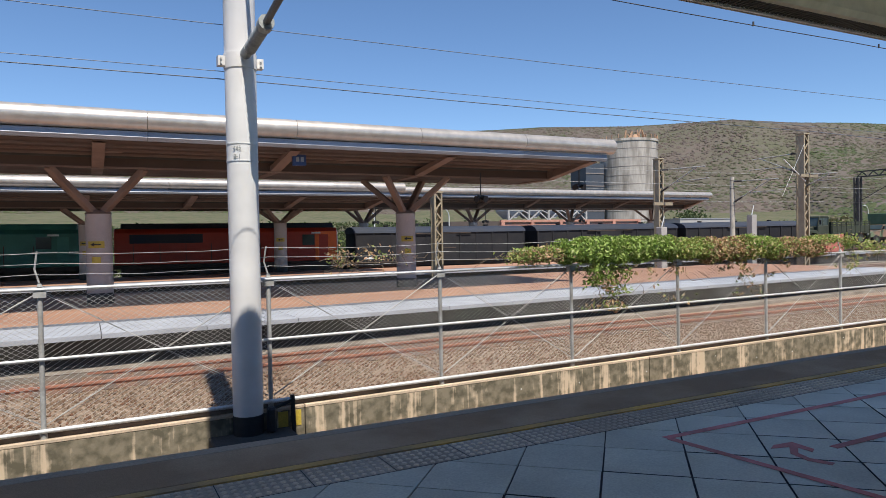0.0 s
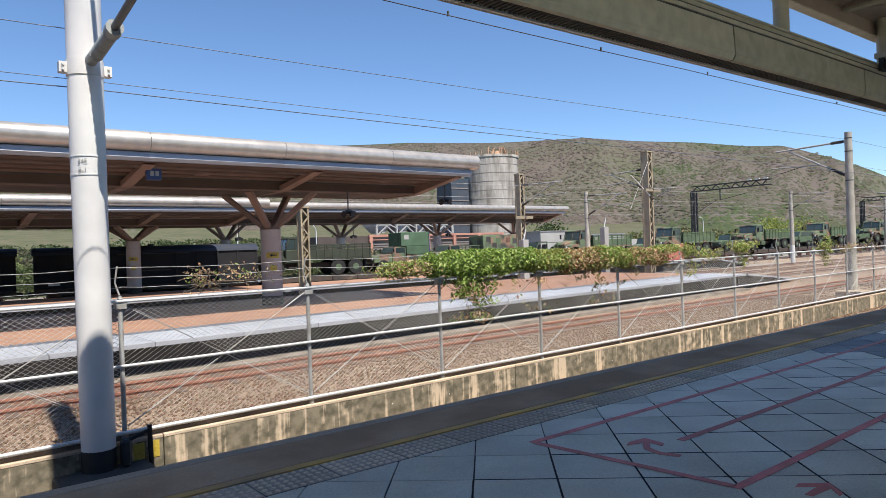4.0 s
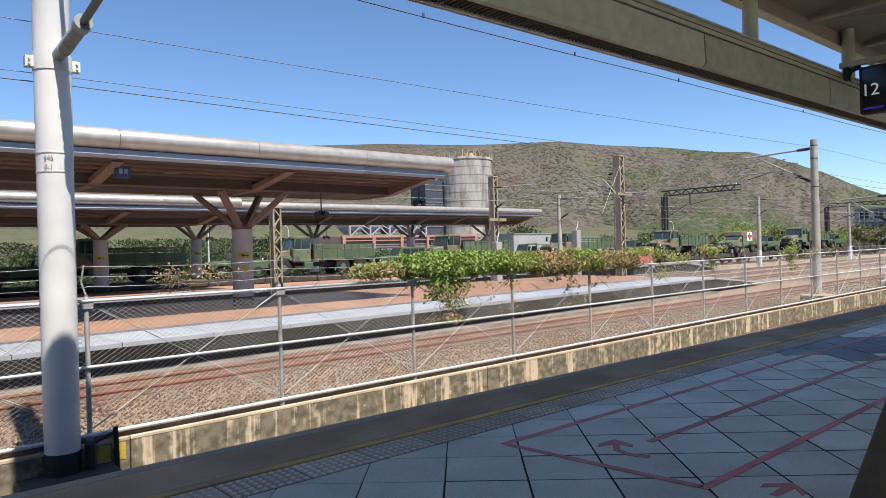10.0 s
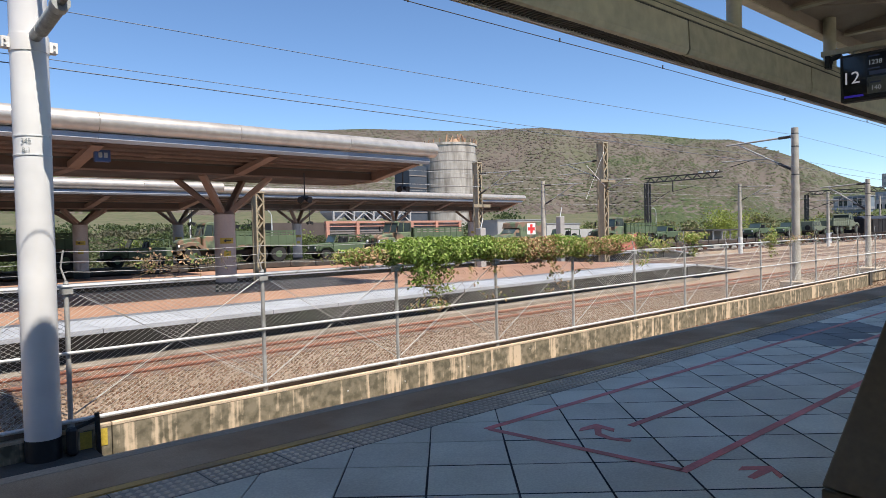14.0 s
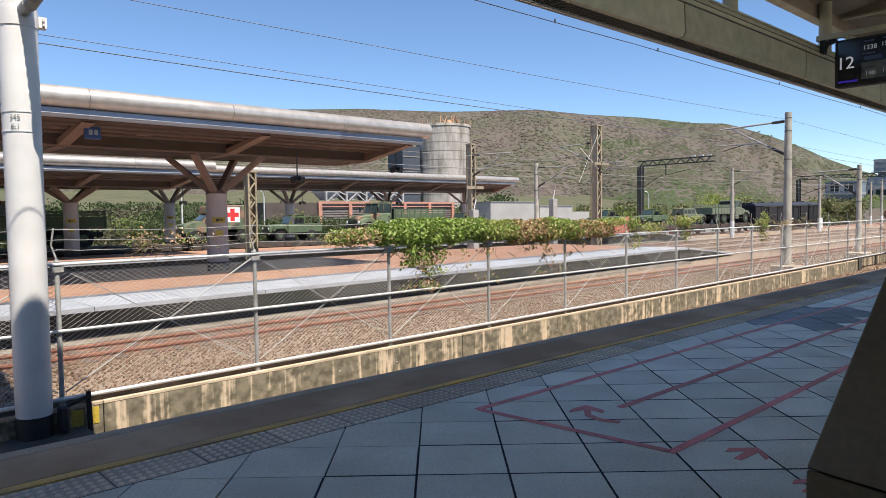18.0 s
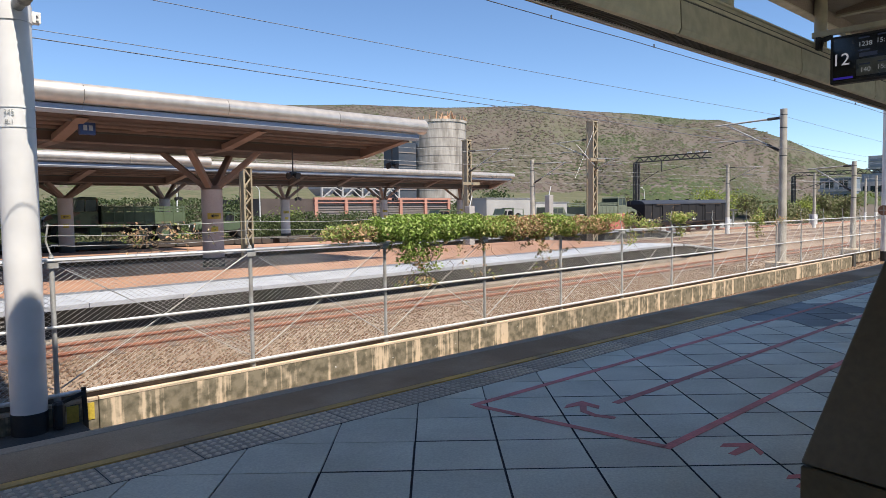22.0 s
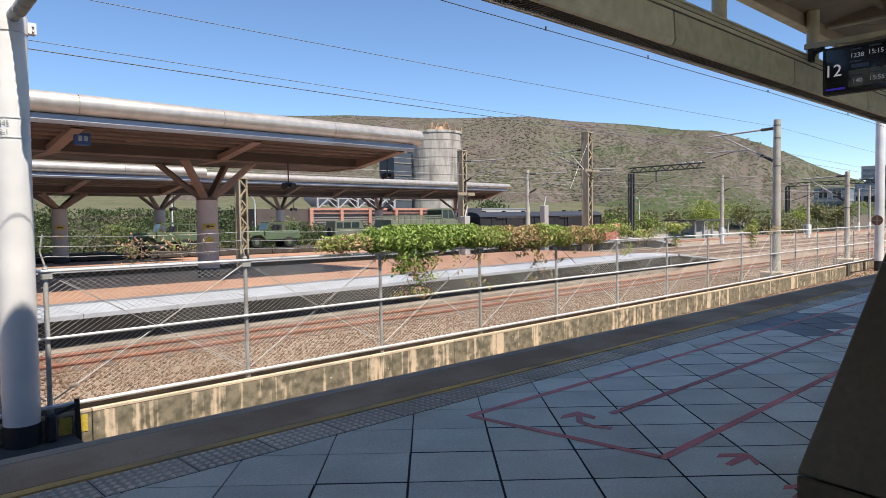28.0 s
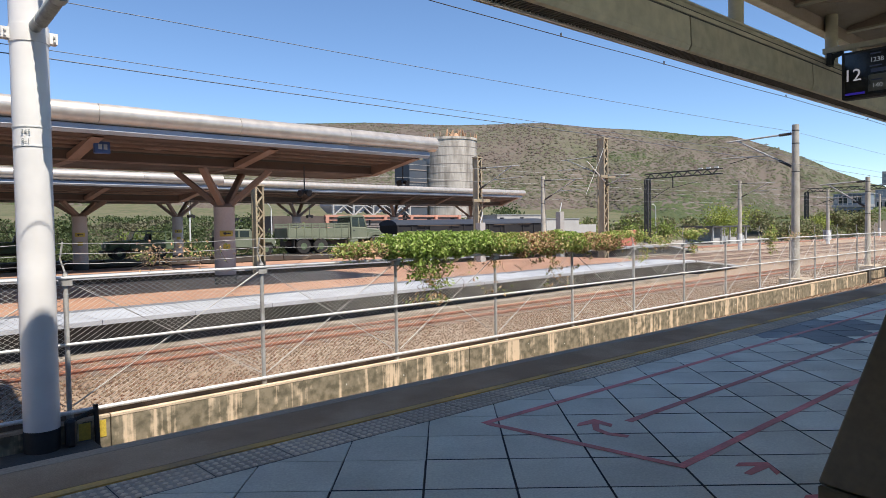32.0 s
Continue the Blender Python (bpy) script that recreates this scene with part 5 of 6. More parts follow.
def flat_wagon(length):
    w = thing("flat_wagon", "dark steel flat wagon carrying army vehicles", "railway wagon", group="flat wagons of the train")
    h = length / 2
    bm = bmesh.new()
    box(bm, -h, h, -1.28, 1.28, 0.98, 1.06)
    part("deck", bm, DECK, w)
    for s in (-1, 1):
        bm = bmesh.new()
        prism(bm, [(s * 1.22, 0.70), (s * 1.22, 0.978), (s * 1.30, 0.978), (s * 1.30, 0.70)], -h, h)
        part("side_sill", bm, UNDER, w)
    boxpart("centre_sill", (-h, h, -0.25, 0.25, 0.55, 0.978), UNDER, w)
    for k in range(7):
        x = -h + 0.6 + k * (length - 1.2) / 6
        for s in (-1, 1):
            boxpart("stake_pocket", (x - 0.06, x + 0.06, s * 1.30 - 0.04 + s * 0.042, s * 1.30 + 0.04 + s * 0.042, 0.80, 1.16), UNDER, w)
    bogie(w, -h + 2.1)
    bogie(w, h - 2.1)
    couplers(w, -h, h)
    return w


def box_wagon(length, label="black steel covered goods wagon"):
    w = thing("covered_wagon", label, "railway wagon", group="covered wagons of the train")
    h = length / 2
    bm = bmesh.new()
    arc = [(1.32 * math.cos(a), 3.02 + 0.42 * math.sin(a)) for a in [math.pi * i / 10 for i in range(11)]]
    prism(bm, [(-1.32, 1.02)] + [(1.32, 1.02)] + arc[:-1] + [(-1.32, 3.02)], -h, h)
    part("body", bm, BOXCAR, w)
    bm = bmesh.new()
    prism(bm, [(1.40 * math.cos(a), 3.03 + 0.45 * math.sin(a)) for a in [math.pi * i / 10 for i in range(11)]], -h - 0.08, h + 0.08)
    part("roof", bm, LOCOBLUE, w, "dark bluish curved roof")
    boxpart("underframe", (-h, h, -1.2, 1.2, 0.72, 1.015), UNDER, w)
    for s in (-1, 1):
        n = max(5, int(length / 1.25))
        for k in range(n + 1):
            x = -h + 0.06 + k * (length - 0.12) / n
            boxpart("side_post", (x - 0.05, x + 0.05, s * 1.35 - 0.03, s * 1.35 + 0.03, 1.03, 3.0), BOXCAR, w)
        d = boxpart("sliding_door", (-0.95, 0.95, s * 1.40 - 0.03, s * 1.40 + 0.03, 1.08, 2.92), BOXCAR, w)
        boxpart("door_bar", (-0.9, 0.9, s * 1.445 - 0.012, s * 1.445 + 0.012, 1.9, 1.98), UNDER, d)
        boxpart("door_rail", (-2.1, 2.1, s * 1.43 - 0.02, s * 1.43 + 0.02, 2.94, 3.0), UNDER, w)
        boxpart("sill_rail", (-h, h, s * 1.36 - 0.03, s * 1.36 + 0.03, 1.0, 1.07), UNDER, w)
        boxpart("number_bar", (-h + 0.7, -h + 1.35, s * 1.335 - 0.012, s * 1.335 + 0.012, 1.25, 1.42), WHITEMARK, w, "small white lettering bars")
    for k in (-0.3, 0.0, 0.3):
        bm = bmesh.new()
        rod(bm, (length * k, 0, 3.42), (length * k, 0, 3.58), 0.16, 0.2, 10)
        part("roof_vent", bm, BOXCAR, w)
    bogie(w, -h + 1.9)
    bogie(w, h - 1.9)
    couplers(w, -h, h)
    return w


def locomotive(length, label, body, roof):
    w = thing("locomotive", label, "locomotive")
    h = length / 2
    bm = bmesh.new()
    prism(bm, [(-1.38, 1.25), (1.38, 1.25), (1.38, 3.2), (1.15, 3.45), (-1.15, 3.45), (-1.38, 3.2)], -h + 0.15, h - 0.9)
    part("body", bm, body, w, bevel=0.03)
    bm = bmesh.new()
    prism(bm, [(-1.2, 3.453), (1.2, 3.453), (0.95, 3.78), (-0.95, 3.78)], -h + 0.5, h - 1.1)
    part("roof", bm, roof, w, "dark blue roof")
    for s in (-1, 1):
        boxpart("waist_stripe", (h - 3.4, h - 1.0, s * 1.388 - 0.008, s * 1.388 + 0.008, 2.08, 2.14), WHITEMARK, w, "thin white stripe")
        boxpart("side_grille", (-h + 1.0, -h + 5.2, s * 1.392 - 0.012, s * 1.392 + 0.012, 2.55, 3.1), roof, w)
        for k in range(7):
            x = -h + 1.2 + k * 1.5
            boxpart("body_panel_joint", (x - 0.02, x + 0.02, s * 1.384 - 0.006, s * 1.384 + 0.006, 1.3, 2.5), UNDER, w)
        boxpart("cab_window", (h - 3.2, h - 2.4, s * 1.39 - 0.012, s * 1.39 + 0.012, 2.3, 3.0), PANE, w)
        boxpart("cab_door", (h - 2.1, h - 1.5, s * 1.39 - 0.01, s * 1.39 + 0.01, 1.3, 3.0), body, w)
        rodpart("handrail", (h - 0.86, s * 1.35, 1.25), (h - 0.86, s * 1.35, 2.9), 0.03, WHITEMARK, w)
        boxpart("plate_bar", (h - 2.6, h - 2.0, s * 1.395 - 0.01, s * 1.395 + 0.01, 3.05, 3.16), WHITEMARK, w)
    boxpart("end_panel", (h - 0.895, h - 0.84, -1.3, 1.3, 1.3, 3.3), WHITEMARK, w, "white edged end")
    boxpart("walkway", (-h, h, -1.4, 1.4, 1.0, 1.245), UNDER, w)
    boxpart("underframe", (-h + 0.5, h - 0.5, -1.2, 1.2, 0.5, 0.995), UNDER, w)
    if body is SHADED_ORANGE:
        for s in (-1, 1):
            # the sunlit end of the cab, painted as a brighter panel
            boxpart("cab_side", (h - 2.35, h - 0.92, s * 1.386 - 0.006, s * 1.386 + 0.006, 1.28, 3.2), SUNLIT_ORANGE, w, "cab side with sunlight put into a brighter orange")
    boxpart("fuel_tank", (-2.2, 2.2, -1.1, 1.1, 0.35, 0.99), UNDER, w)
    bogie(w, -h + 2.8, 2.6)
    bogie(w, h - 2.8, 2.6)
    couplers(w, -h, h)
    return w


def tyre(parent, x, y, r, wdt=0.3):
    bm = bmesh.new()
    rod(bm, (x, y - wdt / 2, r), (x, y + wdt / 2, r), r, n=18)
    bmesh.ops.bevel(bm, geom=[e for e in bm.edges if e.calc_face_angle(0) > 1.0], offset=0.05, segments=1, affect="EDGES")
    t = part("wheel", bm, TYRE, parent)
    s = 1 if y > 0 else -1
    bm = bmesh.new()
    rod(bm, (x, y + s * (wdt / 2 - 0.03), r), (x, y + s * (wdt / 2 + 0.012), r), r * 0.52, r * 0.4, 12)
    part("rim", bm, OLIVE, t)


def army_truck(label, bed, mat=CAMO, racks=True):
    """Faces -x, with its front at x = 0."""
    t = thing("army_truck", label, "army truck", group="army trucks on the train")
    side = mat if mat in (SHADED_OLIVE, FADED) else OLIVE
    boxpart("chassis", (0.15, 7.9, -0.45, 0.45, 0.62, 0.92), UNDER, t)
    bm = bmesh.new()
    slab(bm, [(0.12, 0.95), (0.05, 1.50), (0.30, 1.70), (1.53, 1.84), (1.53, 0.95)], -0.72, 0.72)
    part("bonnet", bm, mat, t, bevel=0.07)
    for s in (-1, 1):
        bm = bmesh.new()
        slab(bm, [(0.05, 0.98), (0.12, 1.34), (0.55, 1.52), (1.28, 1.50), (1.62, 1.12), (1.62, 0.98), (1.48, 0.98), (1.25, 1.24), (0.85, 1.32), (0.45, 1.22), (0.28, 0.98)], s * 0.97 - 0.25, s * 0.97 + 0.25)
        part("mudguard", bm, mat, t, bevel=0.03)
        bm = bmesh.new()
        rod(bm, (0.0, s * 0.92, 1.22), (0.10, s * 0.92, 1.22), 0.11, n=12)
        part("headlight", bm, WHITEMARK, t, "round headlight")
        boxpart("step", (1.7, 2.3, s * 1.05 - 0.16, s * 1.05 + 0.16, 0.6, 0.68), UNDER, t)
        boxpart("fuel_tank", (2.35, 3.05, s * 0.95 - 0.24, s * 0.95 + 0.24, 0.5, 0.95), side, t, bevel=0.05)
        bm = bmesh.new()
        rod(bm, (1.62, s * 1.1, 2.0), (1.50, s * 1.38, 2.05), 0.015, n=5)
        rod(bm, (1.62, s * 1.1, 2.4), (1.50, s * 1.38, 2.35), 0.015, n=5)
        box(bm, 1.46, 1.51, s * 1.40 - 0.09, s * 1.40 + 0.09, 2.0, 2.4)
        part("mirror", bm, BLACK, t)
    boxpart("bumper", (-0.12, 0.04, -1.15, 1.15, 0.72, 0.95), UNDER, t, bevel=0.02)
    g = boxpart("grille", (0.0, 0.045, -0.56, 0.56, 1.0, 1.46), BLACK, t)
    for k in range(7):
        boxpart("grille_bar", (-0.02, 0.0, -0.5 + k * 0.16, -0.46 + k * 0.16, 1.02, 1.44), mat, g)
    # cab: lower shell, posts, roof, and glass between them
    bm = bmesh.new()
    slab(bm, [(1.54, 0.95), (1.54, 1.88), (2.92, 1.92), (2.92, 0.95)], -1.10, 1.10)
    cab = part("cab", bm, mat, t, bevel=0.05)
    bm = bmesh.new()
    slab(bm, [(1.74, 2.62), (1.80, 2.74), (2.0, 2.80), (2.84, 2.78), (2.93, 2.66), (2.93, 2.60)], -1.06, 1.06)
    part("cab_roof", bm, mat, cab, bevel=0.04)
    bm = bmesh.new()
    for s in (-1, 1):
        bar(bm, (1.57, s * 1.03, 1.86), (1.80, s * 1.02, 2.66), 0.09, 0.09)
        bar(bm, (2.20, s * 1.06, 1.90), (2.24, s * 1.03, 2.66), 0.05, 0.06)
        bar(bm, (2.88, s * 1.04, 1.90), (2.88, s * 1.02, 2.66), 0.10, 0.12)
    bar(bm, (1.57, 0, 1.86), (1.80, 0, 2.66), 0.05, 0.05)
    box(bm, 2.86, 2.92, -1.0, 1.0, 1.90, 2.2)
    part("cab_posts", bm, mat, cab)
    bm = bmesh.new()
    slab(bm, [(1.60, 1.90), (1.80, 2.62), (1.785, 2.625), (1.585, 1.905)], -0.98, 0.98)
    part("windscreen", bm, SCREEN_GLASS, cab)
    for s in (-1, 1):
        bm = bmesh.new()
        slab(bm, [(1.64, 1.92), (1.84, 2.60), (2.82, 2.60), (2.82, 1.92)], s * 1.035 - 0.006, s * 1.035 + 0.006)
        part("side_window", bm, PANE, cab)
        boxpart("door_handle", (2.6, 2.75, s * 1.11 - 0.012, s * 1.11 + 0.012, 1.62, 1.66), BLACK, cab)
        boxpart("cab_seat", (2.25, 2.7, s * 0.5 - 0.3, s * 0.5 + 0.3, 1.93, 2.3), BLACK, cab, bevel=0.05)
    boxpart("rear_window", (2.885, 2.905, -0.9, 0.9, 2.2, 2.58), PANE, cab)
    x0, x1 = 3.06, 8.0
    boxpart("bed_floor", (x0, x1, -1.22, 1.22, 1.12, 1.26), mat, t)
    if bed == "drop":
        for s in (-1, 1):
            boxpart("bed_side", (x0, x1, s * 1.2 - 0.03, s * 1.2 + 0.03, 1.263, 1.86), side, t, bevel=0.01)
            for k in range(9):
                x = x0 + 0.12 + k * (x1 - x0 - 0.24) / 8
                boxpart("side_rib", (x - 0.04, x + 0.04, s * 1.25 - 0.02, s * 1.25 + 0.02, 1.15, 2.22), side, t)
            if racks:
                for z in (1.93, 2.10):
                    boxpart("rack_slat", (x0, x1, s * 1.2 - 0.02, s * 1.2 + 0.02, z, z + 0.11), side, t)
        boxpart("headboard", (x0, x0 + 0.06, -1.16, 1.16, 1.263, 2.25), side, t)
        boxpart("tailgate", (x1 - 0.06, x1, -1.16, 1.16, 1.263, 1.86), side, t)
        boxpart("bench", (x0 + 0.1, x1 - 0.1, 0.75, 1.12, 1.62, 1.68), DECK, t)
        for s in (-1, 1):
            boxpart("rear_mudflap", (7.5, 7.54, s * 1.0 - 0.24, s * 1.0 + 0.24, 0.55, 1.1), BLACK, t)
    for x in (0.86, 5.4, 6.75):
        for s in (-1, 1):
            tyre(t, x, s * 1.0, 0.56, 0.34)
    return t


def jeep(label, top, mat=OLIVE):
    """A light vehicle that faces -x, with its front at x = 0."""
    t = thing("jeep", label, "jeep", group="light army vehicles on the train")
    boxpart("chassis", (0.2, 3.9, -0.55, 0.55, 0.42, 0.60), UNDER, t)
    bm = bmesh.new()
    slab(bm, [(0.05, 0.6), (0.05, 1.05), (0.25, 1.14), (1.4, 1.22), (1.42, 0.6)], -0.72, 0.72)
    part("bonnet", bm, mat, t, bevel=0.04)
    bm = bmesh.new()
    slab(bm, [(1.43, 0.55), (1.43, 1.2), (4.05, 1.2), (4.05, 0.62)], -0.80, 0.80)
    part("tub", bm, mat, t, bevel=0.03)
    for s in (-1, 1):
        bm = bmesh.new()
        slab(bm, [(0.2, 0.75), (0.3, 1.0), (1.15, 1.0), (1.4, 0.72), (1.3, 0.72), (1.05, 0.9), (0.45, 0.9), (0.32, 0.72)], s * 0.86 - 0.14, s * 0.86 + 0.14)
        part("mudguard", bm, mat, t)
        bm = bmesh.new()
        rod(bm, (0.0, s * 0.55, 0.88), (0.08, s * 0.55, 0.88), 0.09, n=10)
        part("headlight", bm, WHITEMARK, t)
    boxpart("bumper", (-0.12, 0.03, -0.8, 0.8, 0.45, 0.6), UNDER, t)
    if top == "open":
        bm = bmesh.new()
        for s in (-1, 1):
            bar(bm, (1.5, s * 0.7, 1.2), (1.75, s * 0.7, 1.78), 0.05, 0.05)
            bar(bm, (2.7, s * 0.72, 1.2), (2.7, s * 0.72, 1.82), 0.06, 0.06)
            bar(bm, (3.9, s * 0.72, 1.2), (3.9, s * 0.72, 1.7), 0.06, 0.06)
            bar(bm, (1.75, s * 0.7, 1.78), (3.9, s * 0.72, 1.72), 0.05, 0.05)
        bar(bm, (1.75, -0.7, 1.78), (1.75, 0.7, 1.78), 0.05, 0.05)
        bar(bm, (2.7, -0.72, 1.82), (2.7, 0.72, 1.82), 0.06, 0.06)
        part("roll_cage", bm, mat, t)
        bm = bmesh.new()
        slab(bm, [(1.52, 1.24), (1.72, 1.72), (1.70, 1.74), (1.5, 1.25)], -0.66, 0.66)
        part("windscreen", bm, SCREEN_GLASS, t)
        for y in (-0.4, 0.4):
            bm = bmesh.new()
            slab(bm, [(2.1, 1.0), (2.1, 1.22), (2.5, 1.22), (2.62, 1.6), (2.75, 1.6), (2.62, 1.0)], y - 0.25, y + 0.25)
            part("seat", bm, BLACK, t)
    else:
        bm = bmesh.new()
        slab(bm, [(1.45, 1.203), (1.85, 1.84), (4.0, 1.86), (4.05, 1.203)], -0.76, 0.76)
        c = part("cabin", bm, mat, t, bevel=0.04)
        bm = bmesh.new()
        slab(bm, [(1.53, 1.28), (1.82, 1.76), (1.80, 1.78), (1.49, 1.28)], -0.66, 0.66)
        part("windscreen", bm, SCREEN_GLASS, c)
        for s in (-1, 1):
            for a, b in ((1.95, 2.6), (2.7, 3.3), (3.4, 3.9)):
                boxpart("side_window", (a, b, s * 0.765 - 0.01, s * 0.765 + 0.01, 1.3, 1.72), PANE, c)
    for x in (0.78, 3.2):
        for s in (-1, 1):
            tyre(t, x, s * 0.78, 0.39, 0.24)
    bm = bmesh.new()
    rod(bm, (4.06, 0.2, 1.0), (4.24, 0.2, 1.0), 0.36, n=16)
    part("spare_wheel", bm, TYRE, t)
    return t


def utility(label, kind):
    """A wide, flat army vehicle that faces -x, with its front at x = 0."""
    t = thing("utility_vehicle", label, "army vehicle", group="light army vehicles on the train")
    boxpart("chassis", (0.2, 4.6, -0.7, 0.7, 0.45, 0.68), UNDER, t)
    bm = bmesh.new()
    slab(bm, [(0.05, 0.70), (0.05, 1.10), (0.30, 1.22), (1.55, 1.36), (1.58, 0.70)], -0.98, 0.98)
    part("bonnet", bm, CAMO, t, bevel=0.04)
    bm = bmesh.new()
    slab(bm, [(1.59, 0.68), (1.59, 1.38), (1.85, 1.86), (2.75, 1.88), (2.8, 0.68)], -1.02, 1.02)
    cab = part("cab", bm, CAMO, t, bevel=0.04)
    bm = bmesh.new()
    slab(bm, [(1.60, 1.42), (1.83, 1.82), (1.81, 1.84), (1.575, 1.43)], -0.9, 0.9)
    part("windscreen", bm, SCREEN_GLASS, cab)
    for s in (-1, 1):
        boxpart("side_window", (1.9, 2.65, s * 1.025 - 0.01, s * 1.025 + 0.01, 1.4, 1.78), PANE, cab)
        bm = bmesh.new()
        rod(bm, (0.0, s * 0.75, 0.98), (0.08, s * 0.75, 0.98), 0.09, n=10)
        part("headlight", bm, WHITEMARK, t)
        boxpart("mirror", (1.62, 1.68, s * 1.12 - 0.08, s * 1.12 + 0.08, 1.45, 1.72), BLACK, t)
    boxpart("bumper", (-0.1, 0.04, -1.0, 1.0, 0.5, 0.68), UNDER, t)
    boxpart("bed", (2.82, 4.7, -1.02, 1.02, 0.70, 1.25), CAMO, t, bevel=0.02)
    if kind == "shelter":
        boxpart("shelter_box", (2.35, 4.85, -1.06, 1.06, 1.89, 2.95), CANVAS, t, "plain green shelter roof box", bevel=0.03)
        boxpart("shelter_body", (2.81, 4.85, -1.06, 1.06, 1.26, 1.887), CANVAS, t, bevel=0.02)
        boxpart("vent_panel", (2.6, 3.0, -1.075, -1.063, 2.4, 2.75), GREYWALL, t)
        rodpart("corner_tube", (4.8, -1.1, 1.3), (4.8, -1.1, 2.9), 0.03, SIGNBLUE, t)
    else:
        for s in (-1, 1):
            for x in (3.0, 3.8, 4.6):
                boxpart("rack_post", (x - 0.03, x + 0.03, s * 0.98 - 0.03, s * 0.98 + 0.03, 1.253, 1.72), OLIVE, t)
            boxpart("rack_rail", (2.9, 4.7, s * 0.98 - 0.02, s * 0.98 + 0.02, 1.723, 1.78), OLIVE, t)
    for x in (0.85, 3.9):
        for s in (-1, 1):
            tyre(t, x, s * 0.9, 0.46, 0.3)
    return t


def shelter_trailer():
    t = thing("shelter_trailer", "camouflaged box shelter on a two-wheeled trailer on a flat wagon", "trailer", group="light army vehicles on the train")
    boxpart("box", (0.0, 3.5, -1.05, 1.05, 0.75, 2.55), CAMO, t, bevel=0.03)
    boxpart("frame", (-0.5, 3.6, -0.8, 0.8, 0.55, 0.745), UNDER, t)
    for x, z, mat in ((0.3, 2.0, DARKSTEEL), (0.9, 1.5, DARKSTEEL), (1.3, 1.9, OLIVE), (2.3, 1.9, CAMO_BROWN), (2.7, 1.2, CAMO_BROWN), (1.9, 1.1, OLIVE), (3.0, 1.8, DARKSTEEL)):
        boxpart("camouflage_square", (x, x + 0.45, -1.062, -1.052, z, z + 0.42), mat, t)
    for s in (-1, 1):
        tyre(t, 1.8, s * 0.9, 0.42, 0.26)
    return t


def ambulance():
    t = thing("field_ambulance", "camouflaged field ambulance with a red cross panel on the train", "ambulance")
    boxpart("chassis", (0.2, 4.9, -0.7, 0.7, 0.5, 0.72), UNDER, t)
    bm = bmesh.new()
    slab(bm, [(0.05, 0.72), (0.05, 1.25), (1.3, 1.5), (1.7, 1.95), (1.95, 1.95), (1.95, 0.72)], -1.0, 1.0)
    cab = part("cab", bm, CAMO, t, bevel=0.04)
    bm = bmesh.new()
    slab(bm, [(1.32, 1.53), (1.66, 1.9), (1.64, 1.92), (1.29, 1.54)], -0.85, 0.85)
    part("windscreen", bm, SCREEN_GLASS, cab)
    for s in (-1, 1):
        boxpart("side_window", (1.45, 1.9, s * 1.005 - 0.01, s * 1.005 + 0.01, 1.3, 1.6), PANE, cab)
        bm = bmesh.new()
        rod(bm, (0.0, s * 0.7, 1.05), (0.08, s * 0.7, 1.05), 0.1, n=10)
        part("headlight", bm, WHITEMARK, t)
    bm = bmesh.new()
    slab(bm, [(1.6, 1.98), (1.75, 2.45), (2.0, 2.55), (5.0, 2.55), (5.05, 0.9), (1.96, 0.9), (1.96, 1.98)], -1.08, 1.08)
    bx = part("treatment_body", bm, CAMO, t, bevel=0.04)
    for s in (-1, 1):
        boxpart("white_panel", (2.75, 3.75, s * 1.084 - 0.006, s * 1.084 + 0.006, 1.4, 2.4), WHITEMARK, bx, "white square panel")
        bm = bmesh.new()
        box(bm, 3.1, 3.4, s * 1.094 - 0.006, s * 1.094 + 0.006, 1.48, 2.32)
        box(bm, 2.83, 3.095, s * 1.094 - 0.006, s * 1.094 + 0.006, 1.75, 2.05)
        box(bm, 3.405, 3.67, s * 1.094 - 0.006, s * 1.094 + 0.006, 1.75, 2.05)
        part("red_cross", bm, REDCROSS, bx, "red cross sign")
    for x in (0.85, 3.95):
        for s in (-1, 1):
            tyre(t, x, s * 0.92, 0.46, 0.3)
    return t


def add(ob, s, up=0.0, turned=False):
    MOVERS.append((ob, s, up, turned))
    return ob


